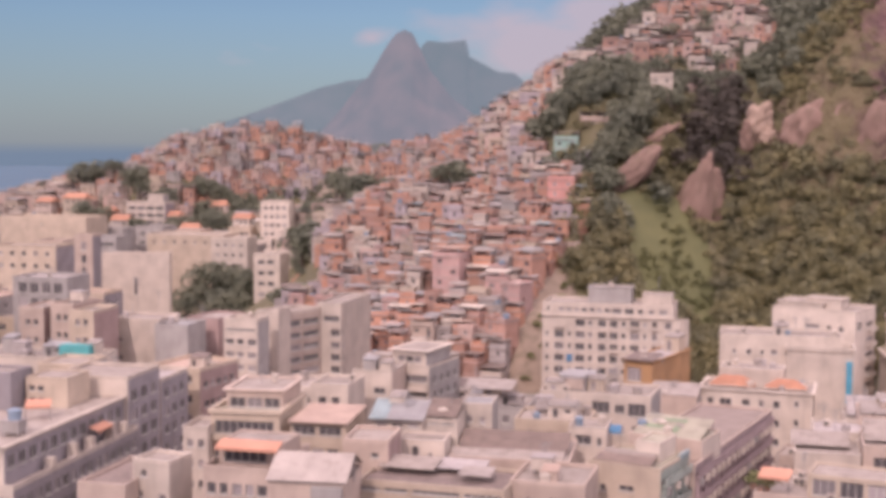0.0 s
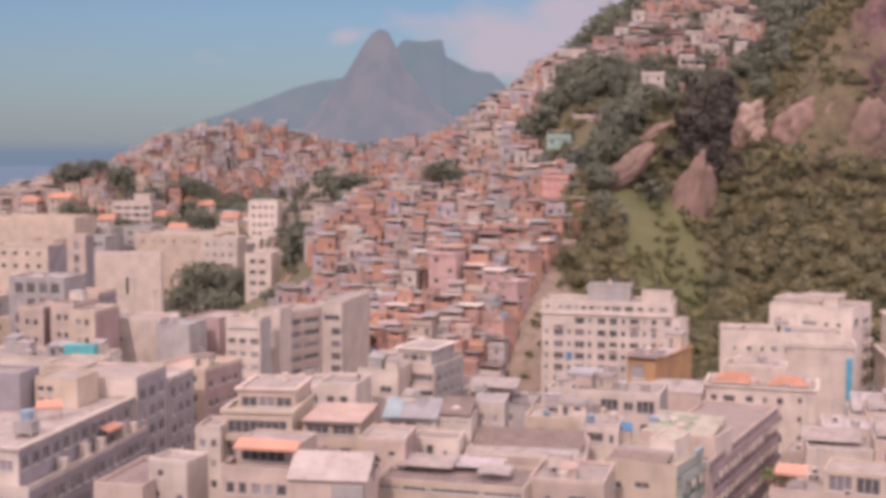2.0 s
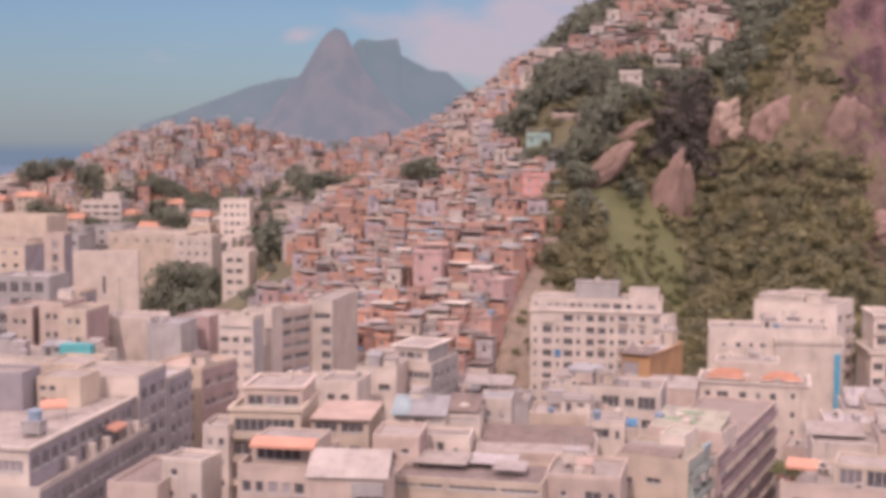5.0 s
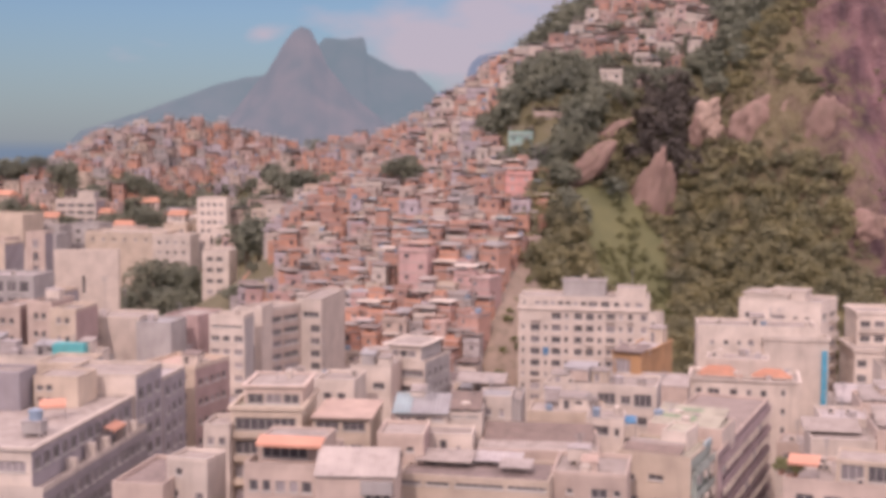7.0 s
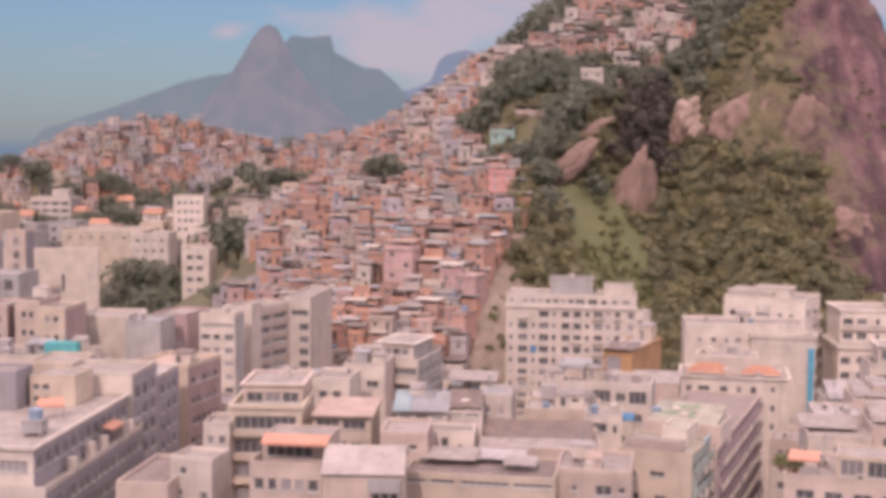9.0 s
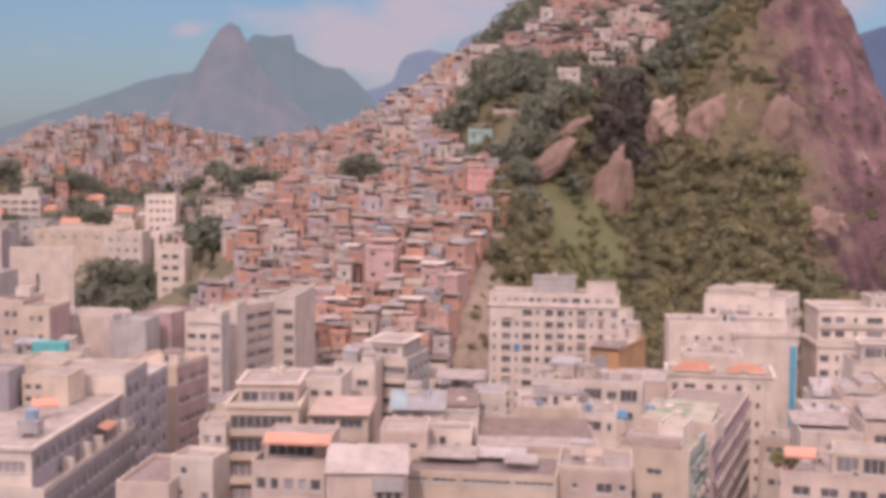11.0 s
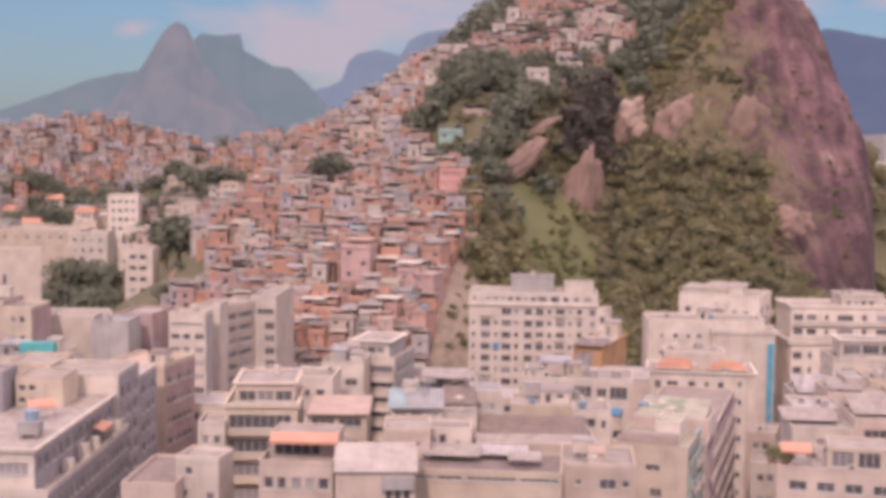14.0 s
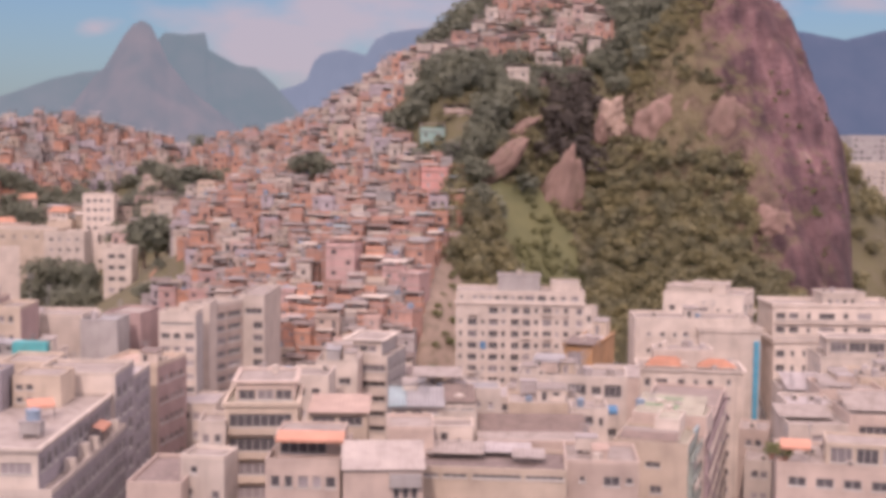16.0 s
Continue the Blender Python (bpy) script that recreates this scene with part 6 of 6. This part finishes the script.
def awning(x, y, z, w, d, drop, yaw, mat, label):
    """A sloping cloth awning with a hanging front edge on two posts."""
    ob = thing("awning", x, y, z, yaw, label, "awning", "awnings")
    s = Shape()
    s.face([(0, 0, -drop), (w, 0, -drop), (w, d, 0), (0, d, 0)])
    s.face([(0, d, -0.04), (w, d, -0.04), (w, 0, -drop - 0.04), (0, 0, -drop - 0.04)])
    part("cloth", s, mat, ob)
    v = Shape()
    v.box(0, -0.02, -drop - 0.3, w, 0.02, -drop)
    part("valance", v, mat, ob)
    for a in (0.05, w - 0.12):
        p = Shape()
        p.box(a, 0.03, -drop - 2.1, a + 0.07, 0.1, -drop - 0.02)
        part("post", p, RAIL, ob)
    return ob


awning(-24.3, 132.3, 49.4, 7.0, 1.9, 0.55, -14, AWNING, "faded orange awning along a roof terrace")
awning(34.4, 137.6, 45.2, 3.4, 2.4, 0.5, -25, AWNING, "orange awning on a corner terrace")
awning(-42.6, 154.4, 45.9, 4.2, 1.3, 0.4, 78.6, AWNING, "orange awning on a street terrace")
awning(-50.6, 151.6, 49.6, 3.0, 1.8, 0.5, 12, AWNING, "small orange awning on the long roof")
box_tank(-50.6, 143.0, 47.38, 2.2, 2.0, 1.7, -11.4, GREY, "grey tank stand on the long roof")
water_tank(-49.2, 143.8, 49.2, 0.8, 1.0, TANKBLUE, "round blue water tank on its stand")
awning(20.5, 160.0, 45.2, 1.9, 1.3, 0.55, -14, BLUE, "small blue awning beside a white roof house")


def roof_on(x, y, z, w, d, yaw, rise, mat, label, pitch=0.5):
    ob = thing("sheet_roof", x, y, z, yaw, label, "roof", "sheet roofs")
    sheet_roof("sheet", 0, 0, 0, w, d, 0, rise, mat, "", pitch, ob)
    for a in (0.1, w - 0.2):
        p = Shape()
        p.box(a, d - 0.25, min(0, rise) - 0.9, a + 0.1, d - 0.12, rise - 0.08)
        part("post", p, CONCRETE, ob)
    return ob


roof_on(-19.1, 152.2, 47.3, 7.5, 10.4, -10, 0.25, PINKROOF, "pale pink low-pitched sheet roof")
roof_on(-9.3, 152.4, 47.7, 2.2, 5.2, -10, 1.5, BLUESHEET, "faded blue corrugated roof")
roof_on(-7.1, 152.0, 47.7, 4.6, 5.2, -10, 1.5, METAL, "pale corrugated roof with a bluish edge")
roof_on(-2.5, 152.6, 48.0, 4.0, 5.0, -10, 1.3, OLDTILE, "dark corrugated roof")
roof_on(1.6, 150.4, 44.7, 13.2, 4.6, -10, 1.3, OLDTILE, "long stained brown tile roof", 0.3)
roof_on(0.4, 146.6, 44.4, 13.4, 3.2, -10, 0.5, ROOFTOP, "long pale sheet roof")
roof_on(-7.4, 138.6, 45.3, 6.4, 4.0, -16, 0.5, ROOFTOP, "pale fibre-cement roof over a terrace")
roof_on(1.4, 134.6, 45.4, 3.6, 2.8, -16, 0.4, FIBRE, "small pale sheet roof over a terrace")
roof_on(-1.0, 138.4, 45.2, 5.4, 3.4, -16, 0.4, CONCRETE, "stained brown sheet roof over a terrace")
roof_on(-18.2, 126.8, 46.75, 8.4, 4.4, -7.6, 2.0, PALESHEET, "wide pale pitched sheet roof", 0.7)
back_x, back_y = local_to_world(-18.2, 126.8, -7.6, 8.4, 8.8)
roof_on(back_x, back_y, 46.75, 8.4, 4.4, 172.4, 2.0, PALESHEET, "back slope of the wide pale sheet roof", 0.7)
s = Shape()
s.box(4.6, -0.7, 40.0, 7.8, -0.002, 41.3)
part("bay_box", s, GREY, pale_roof_block, "grey sheet-clad box over the windows")
roof_on(17.2, 144.9, 44.7, 6.9, 1.9, -30, 0.55, OLDTILE, "dark stained tile roof edge")
roof_on(18.2, 146.7, 45.0, 6.6, 2.0, -30, 0.3, ROOFTOP, "pale sheet strip above a dark roof edge")


def hip_roof(x, y, z, w, d, h, yaw, mat, label):
    """A low hipped roof of tile courses on a plain eaves board."""
    ob = thing("tiled_roof", x, y, z, yaw, label, "roof", "tiled terrace roofs")
    s = Shape()
    n = 6
    for k in range(n):
        i, j = d / 2 * k / n, d / 2 * (k + 1) / n
        z0, z1 = h * k / n + 0.06, h * (k + 1) / n
        p = [(i, i, z0), (w - i, i, z0), (w - i, d - i, z0), (i, d - i, z0)]
        q = [(j, j, z1), (w - j, j, z1), (w - j, d - j, z1), (j, d - j, z1)]
        for m in range(4):
            s.face([p[m], p[(m + 1) % 4], q[(m + 1) % 4], q[m]])
            s.face([(p[m][0], p[m][1], z0 - 0.08), (p[(m + 1) % 4][0], p[(m + 1) % 4][1], z0 - 0.08), p[(m + 1) % 4], p[m]])
    part("tiles", s, mat, ob)
    e = Shape()
    e.box(-0.1, -0.1, -0.12, w + 0.1, d + 0.1, 0.03)
    part("eaves", e, WHITE, ob)
    return ob


hip_roof(42.3, 202.4, 42.9, 7.2, 4.2, 1.4, -18, ORANGE, "bright orange tiled hipped roof over a terrace")
hip_roof(50.6, 199.7, 42.9, 6.4, 4.2, 1.2, -18, ORANGE, "bright orange tiled hipped roof over a terrace")
roof_on(42.4, 154.0, 44.5, 7.0, 5.4, -15, 0.7, ROOFTOP, "weathered pale pitched sheet roof")
roof_on(50.6, 151.4, 45.6, 7.5, 6.0, -15, 1.5, ROOFTOP, "wide pale pitched sheet roof")
roof_on(58.4, 150.0, 45.7, 4.4, 5.0, -15, 0.8, DARKROOF, "dark stained lean-to roof")
roof_on(55.0, 166.5, 45.8, 4.4, 5.0, -15, 0.9, FIBRE, "pale pitched sheet roof beside taller blocks")
roof_on(59.0, 184.6, 41.8, 6.0, 7.0, -15, 1.6, CONCRETE, "weathered sheet roof of a low block")
roof_on(28.9, 204.6, 46.6, 5.1, 4.6, -32, 0.7, DARKROOF, "dark overhanging roof of the ochre house")
roof_on(31.5, 199.8, 41.9, 8.5, 5.0, -18, 1.2, FIBRE, "grey sheet roof")
roof_on(3.0, 203.0, 42.0, 8.0, 5.0, -14, 0.8, FIBRE, "pale sheet roof near the hillside houses")
roof_on(1.0, 211.0, 40.8, 10.0, 5.0, -14, 0.6, DARKROOF, "dark sheet roof near the hillside houses")

# worn green paint on the stepped roof
roof_on(23.2, 155.8, 45.4, 8.6, 6.0, -30, 1.4, GREENROOF, "pale sloping roof with worn green paint", 0.8)
for u, v, w, e in ((1.0, 2.0, 2.2, 0.8), (2.4, 2.8, 0.8, 2.0), (3.2, 4.2, 2.4, 0.7), (4.6, 1.2, 0.7, 2.4)):
    px, py = local_to_world(23.2, 155.8, -30, u, v)
    s = Shape()
    s.face([(0, 0, 0), (w, 0, 0), (w, e, e * 0.233), (0, e, e * 0.233)])
    s.face([(0, 0, -0.03), (0, e, e * 0.233 - 0.03), (w, e, e * 0.233 - 0.03), (w, 0, -0.03)])
    ob = part("roof_paint", s, GREENPAINT)
    ob.matrix_world = pose(px, py, 45.4 + v * 0.233 + 0.09, 0, 0, -30)
    tagged(ob, "worn patch of green roof paint", "paint patch", "green paint patches")



def potted_shrub(x, y, z, size):
    """A leafy shrub in a clay pot."""
    ob = thing("potted_shrub", x, y, z, drng.uniform(0, 360), "yellow-green shrub in a clay pot on a terrace", "plant", "potted shrubs on a terrace")
    pot = Shape()
    pot.tube(0, 0, 0, 0.55, 0.28, 12, 0, 0.38)
    part("pot", pot, BRICK, ob)
    q = BUSH[drng.randrange(3)].reshape(-1, 3) * 0.5 * size + np.array([0, 0, 0.35])
    part("leaves", quads_mesh("leaves", q, [GRASS]), None, ob)
    return ob


for px, py, size in ((34.9, 138.6, 1.3), (34.6, 140.2, 1.6), (35.4, 141.6, 1.2), (35.9, 139.2, 1.0)):
    potted_shrub(px, py, 42.58, size)

antenna(-60.6, 251.0, 47.5, 7.0)
antenna(-58.0, 258.0, 46.0, 5.5)

# balconies on the long street front
LATTICE = material("purple_grey_balcony", (0.37, 0.29, 0.30), stain=0.3)


def balcony_bands(ob, w, length, top, floors, mat, reach, step, pale):
    """Bands, slabs and pale panels on the right-hand wall of a block."""
    turn = pose(w, 0, 0, 0, 0, 90)

    def add(name, shape, m):
        part(name, shape, m, ob).matrix_local = turn

    for k in range(floors):
        z = top - BASE - 0.5 - 2.9 * k
        s = Shape()
        s.box(0.3, -reach, z - 0.95, length - 0.3, -reach + 0.1, z)
        add("balcony_band", s, mat)
        s = Shape()
        s.box(0.3, -reach + 0.1, z - 0.95, length - 0.3, 0, z - 0.82)
        add("balcony_slab", s, mat)
        n = int(length / step)
        for i in range(n):
            u = 0.7 + step * i + (0.9 if k % 2 else 0)
            u += drng.uniform(-0.12, 0.12)
            if u + 0.9 < length - 0.3 and drng.random() < 0.9:
                s = Shape()
                a, b = drng.uniform(0.85, 1.05), drng.uniform(0.7, 0.95)
                s.box(u, -reach - 0.24, z - 1.05 - b, u + a, -reach - 0.002, z - 1.05)
                add("panel", s, pale if (i * 7 + k * 3) % 11 else GREY)
    for i in range(int(length / 2.6)):
        s = Shape()
        s.box(0.6 + 2.6 * i, -reach + 0.12, 12.0, 0.72 + 2.6 * i, -0.002, top - BASE - 1.6)
        add("fin", s, mat)


balcony_bands(lattice_block, 10.4, 37.0, 43.0, 8, LATTICE, 0.45, 2.3, WHITE)
balcony_bands(green_block, 8.8, 9.6, 43.9, 8, GREENFACADE, 0.6, 2.9, WHITE)
for v, w, h in ((9.0, 1.1, 1.5), (14.5, 1.1, 1.9), (18.6, 1.1, 1.7), (24.4, 1.2, 2.2), (28.0, 1.2, 1.6)):
    s = Shape()
    s.box(29.0 - w, v, 38.2, 29.0, v + 0.9, 38.2 + h)
    part("terrace_wall", s, WHITE, long_block)
s = Shape()
s.box(8.55, 6.5, 39.32, 8.9, 9.5, 40.0)
part("painted_edge", s, BLUESHEET, green_block, "faded teal painted roof edge")


def upright(name, x, y, z0, z1, w, d, yaw, mat, label, category):
    s = Shape()
    s.box(0, 0, 0, w, d, z1 - z0)
    ob = part(name, s, mat)
    ob.matrix_world = pose(x, y, z0, 0, 0, yaw)
    return tagged(ob, label, category)


s = Shape()
s.box(10.0, -0.5, 3, 10.95, -0.002, 39.0)
part("painted_strip", s, material("sky_blue_paint", (0.07, 0.33, 0.48), stain=0.2), blank_block, "sky-blue painted strip")
for u in (13.2, 15.7, 16.8):
    s = Shape()
    s.box(u, -0.28, 0, u + 0.4, -0.002, 36.9)
    part("pilaster", s, WHITE, terrace_block)
for k in range(9):
    s = Shape()
    s.box(7.0, 0.002, 39.8 - 3 * k, 11.6, 0.1, 40.9 - 3 * k)
    s.box(7.0, -0.9, 39.8 - 3 * k, 11.6, -0.002, 39.95 - 3 * k)
    s.box(7.0, -0.9, 39.95 - 3 * k, 11.6, -0.8, 40.7 - 3 * k)
    part("balcony", s, WHITE, tall_block).matrix_local = pose(16.5, 0, 0, 0, 0, 90)
upright("roof_tank", -56.0, 183.6, 49.6, 51.6, 4.6, 2.0, -12, TEAL, "long teal painted water tank", "tank")
upright("wall_pier", -38.4, 191.6, 5, 47.0, 0.9, 0.5, -14, CREAM, "narrow cream pier at the street corner", "pier")

# balconies and shades on the large white block
s = Shape()
s.box(4.7, -0.1, 20.1, 5.8, -0.002, 21.6)
part("panel", s, BLUE, white_block, "small blue panel")
s = Shape()
s.box(-0.2, -0.4, 28.9, 24.8, -0.002, 29.1)
s.box(-0.2, -0.4, 29.1, 24.8, -0.32, 29.5)
part("terrace_ledge", s, BRIGHT, white_block)
for k in range(9):
    for u, w in ((2.2, 2.0), (12.7, 1.7), (16.4, 2.0), (20.4, 1.4)):
        if drng.random() < 0.45:
            s = Shape()
            s.box(u, -0.55, 26.75 - 2.26 * k, u + w, -0.45, 27.4 - 2.26 * k)
            s.box(u, -0.45, 26.75 - 2.26 * k, u + w, -0.002, 26.87 - 2.26 * k)
            part("balcony", s, WHITE, white_block)
    for u, w in ((6.2, 2.0), (10.5, 1.7)):
        if drng.random() < 0.5:
            s = Shape()
            s.box(u, -0.35, 28.32 - 2.26 * k, u + w, -0.002, 28.42 - 2.26 * k)
            part("window_hood", s, WHITE, white_block)

# balcony fronts on other blocks
for ob, w, top, n, step, mat in ((balcony_block, 8.6, 48.0, 8, 2.9, CREAM), (band_block, 6.0, 46.1, 7, 2.3, WHITE), (upper_block, 25, 45.6, 2, 3.0, WHITE)):
    for k in range(n):
        s = Shape()
        z = top - BASE - 2.5 - step * k
        s.box(0.2, -0.7, z - 0.75, w - 0.2, -0.6, z + 0.1)
        part("balcony_front", s, mat, ob)
        f = Shape()
        f.box(0.2, -0.6, z - 0.75, w - 0.2, -0.002, z - 0.6)
        part("balcony_floor", f, mat, ob)


# ---- villas with orange roofs ----
def villa(x, y, top, w, d, yaw, wall_mat, label):
    z0 = float(hill(x, y)) - 4
    ob = thing("villa", x, y, z0, yaw, label, "house", "orange-roofed villas")
    h = top - 2.0 - z0
    s = Shape()
    front = rows_of(w, h, 3, 1.0, 1.2, 2, first=0.7)
    front = [q for q in front if q[1] > 0.2]
    s.wall((0, 0), (1, 0), (0, -1), w, 0, h, front)
    s.wall((w, 0), (0, 1), (1, 0), d, 0, h, [])
    s.wall((w, d), (-1, 0), (0, 1), w, 0, h, [])
    s.wall((0, d), (0, -1), (-1, 0), d, 0, h, [])
    part("wall", s, wall_mat, ob)
    fill(front, ob, 0, w, d, "plain")
    r, o = Shape(), 0.5
    a, b = (w * 0.04, d / 2, h + 1.8), (w * 0.96, d / 2, h + 1.8)
    p = [(-o, -o, h), (w + o, -o, h), (w + o, d + o, h), (-o, d + o, h)]
    r.face([p[0], p[1], b, a])
    r.face([p[1], p[2], b])
    r.face([p[2], p[3], a, b])
    r.face([p[3], p[0], a])
    r.face(p[::-1])
    part("roof", r, ORANGE, ob)
    return ob


for x, y, top, w, m in ((-143, 480, 63, 11, CREAM), (-153, 480, 61.5, 8, PALE), (-128, 470, 58.5, 8, PALE), (-120, 460, 56, 8, WHITE), (-100, 500, 61.5, 9, PALE), (-93, 450, 53.6, 8, BROWN), (-90, 490, 60, 8, PALE),
                        (-76, 460, 56.8, 8, WHITE), (-104, 470, 57, 8, PALE), (-145, 505, 60, 9, PALE), (-40, 336, 47, 7, WHITE), (-82, 436, 50, 9, CREAM)):
    villa(x, y, top, w * 0.8, 6.5, drng.uniform(-18, 0), m, "villa with plastered walls under an orange tiled roof")

# ---- trees of the town ----
TOWN_TREES = [(-70, 384, 40, 2.6, 1), (-62, 378, 40, 2.4, 1), (-76, 376, 36, 2, 0.9), (-57, 366, 40, 1.3, 1.9), (-66, 368, 35, 2.2, 0.9), (-58.5, 352, 36, 1.7, 1.3), (-55.5, 346, 33, 1.6, 1.0), (-51, 340, 31, 1.6, 0.9), (-39.2, 384, 53.5, 2.8, 0.75), (-36, 380, 53, 2.2, 0.8), (-43, 388, 52, 2.3, 0.75), (-45, 440, 50, 2.2, 1.1), (-36.5, 320, 44, 1.5, 0.75), (-41, 318, 43.5, 1.2, 0.7)]
SLOPE_TREES = [(-37.9, 446, 68.8, 1.7, 0.85), (-31.0, 440, 67.1, 2.1, 0.85), (-30.2, 434, 63.6, 1.5, 0.85), (-23.5, 436, 68.4, 1.9, 0.85), (-17.3, 431, 68.2, 1.5, 0.85), (-25.3, 332, 57.8, 1.1, 0.85), (-19.9, 331, 58.2, 0.8, 0.85), (3.5, 350, 74, 1.5, 0.9), (7, 348, 73, 1.1, 0.9), (-1, 352, 74, 1.2, 0.8), (32, 325, 77.5, 1, 0.9), (27, 323, 77, 0.9, 0.9)]
CREST_TREES = [(44.3, 388, 110.6, 1.5, 0.9), (48.6, 390, 113.7, 2, 0.9), (53.1, 392, 116.7, 2.3, 0.9), (58.8, 396, 119.9, 2.4, 0.9), (64.6, 400, 122.5, 2.4, 0.9), (49.7, 384, 110.9, 1.6, 0.9), (54.3, 386, 113.5, 1.7, 0.9), (41.5, 386, 107.9, 1.2, 0.9), (56, 338.5, 95, 1, 0.9), (60.5, 339.5, 94.5, 0.9, 0.9), (52, 340, 96, 1.1, 0.9), (111, 366, 122, 1.5, 0.9), (106, 372, 121, 1.6, 0.9), (115, 362, 122.5, 1.1, 0.8)]
FAR_TREES = [(-114, 480, 69, 1.9, 1), (-119, 484, 69, 1.6, 0.9), (-93, 500, 65, 1.6, 0.8), (-99, 503, 64, 1.4, 0.8), (-140, 520, 71, 1.9, 0.9), (-148, 524, 70, 2.0, 0.9), (-132, 512, 73, 1.3, 0.7), (-125, 466, 55, 1.9, 0.9), (-132, 468, 57, 1.6, 0.9), (-112, 462, 52, 1.5, 0.9), (-24, 505, 80, 1.5, 0.7), (-84, 470, 54, 1.7, 1), (-96, 462, 52, 1.5, 1), (-108, 490, 62, 1.6, 0.8)]
SADDLE_TREES = [(-30, 580, 67, 2.6, 0.9), (-37, 574, 68, 2.6, 0.9), (-44, 566, 67, 2.2, 0.9), (-24, 584, 67, 2, 0.9), (-52, 560, 62, 2, 0.8), (-64, 556, 60, 2.2, 0.7), (-74, 548, 61, 2, 0.7)]
for spots, words in ((TOWN_TREES, "large dark-green tree with a dense rounded crown"), (SLOPE_TREES, "small dark tree between the hillside houses"), (CREST_TREES, "broad dark tree near the crest of the hill"), (FAR_TREES, "dark-green tree among the villas"), (SADDLE_TREES, "dark tree at the foot of the far hill")):
    for x, y, crown, k, t in spots:
        tree(x, y, k, words, True, t, z=crown - 4.2 * k * t)

# ---- small things on the roofs ----
def covered(x, y, top, skip):
    for i, b in enumerate(BLOCKS):
        if i != skip and b[2] > top - 0.5:
            c, s = math.cos(radians(b[5])), math.sin(radians(b[5]))
            u, v = c * (x - b[0]) + s * (y - b[1]), -s * (x - b[0]) + c * (y - b[1])
            if -0.3 < u < b[3] + 0.3 and -0.3 < v < b[4] + 0.3:
                return True
    return False


SHED_LOOKS = [(WHITE, FIBRE, "white roof shed under fibre-cement sheets"), (PALE, PINKROOF, "pale roof shed under a pinkish sheet roof"), (CREAM, FIBRE, "cream roof shed with a sheet roof"), (GREY, METAL, "grey roof shed with a metal roof"),
              (WHITE, DARKROOF, "white roof shed under a dark stained roof"), (PALE, ROOFTOP, "pale roof room with a flat slab")]
for i, (bx, by, top, w, d, yaw, name) in enumerate(BLOCKS):
    if by > 262 or name in ("tidy", "stair_tower", "terrace_room", "office_block") or w < 3.5:
        continue
    for _ in range(max(2, int(w * d / (8 if by < 205 and -16 < bx < 72 else 15 if by < 212 else 28)))):
        u, v = drng.uniform(0.5, w - 1.0), drng.uniform(0.5, d - 1.0)
        kind = drng.random()
        sw, sd = drng.uniform(1.4, 4.4), drng.uniform(1.3, 3.2)
        spots = [(u, v)] if kind > 0.42 else [(u, v), (u + sw, v), (u, v + sd), (u + sw, v + sd), (u + sw / 2, v + sd / 2)]
        if kind <= 0.42 and (u + sw > w - 0.3 or v + sd > d - 0.3):
            continue
        world_spots = [local_to_world(bx, by, yaw, a, b) for a, b in spots]
        if any(covered(a, b, top, i) for a, b in world_spots):
            continue
        px, py = world_spots[0]
        z = top - 0.02
        if kind < 0.30 and name != "roof_room":
            m, r, text = drng.choice(SHED_LOOKS)
            roof_shed(px, py, z, sw, sd, drng.uniform(1.1, 2.5), yaw, m, r, text)
        elif kind < 0.42 and name != "roof_room":
            box_tank(px, py, z, min(sw, 2.4), min(sd, 2.0), drng.uniform(1.3, 2.2), yaw, drng.choice([WHITE, CONCRETE, PALE]), "weathered concrete water tank on a roof")
        elif kind < 0.60:
            m = drng.choice([TANKBLUE, WHITE, FIBRE, CONCRETE, CONCRETE, FIBRE, WHITE])
            water_tank(px, py, z, drng.uniform(0.45, 0.7), drng.uniform(0.8, 1.2), m, "round water tank on a flat roof")
        elif kind < 0.78:
            vent(px, py, z, yaw)
        else:
            antenna(px, py, z, drng.uniform(2.0, 3.8))
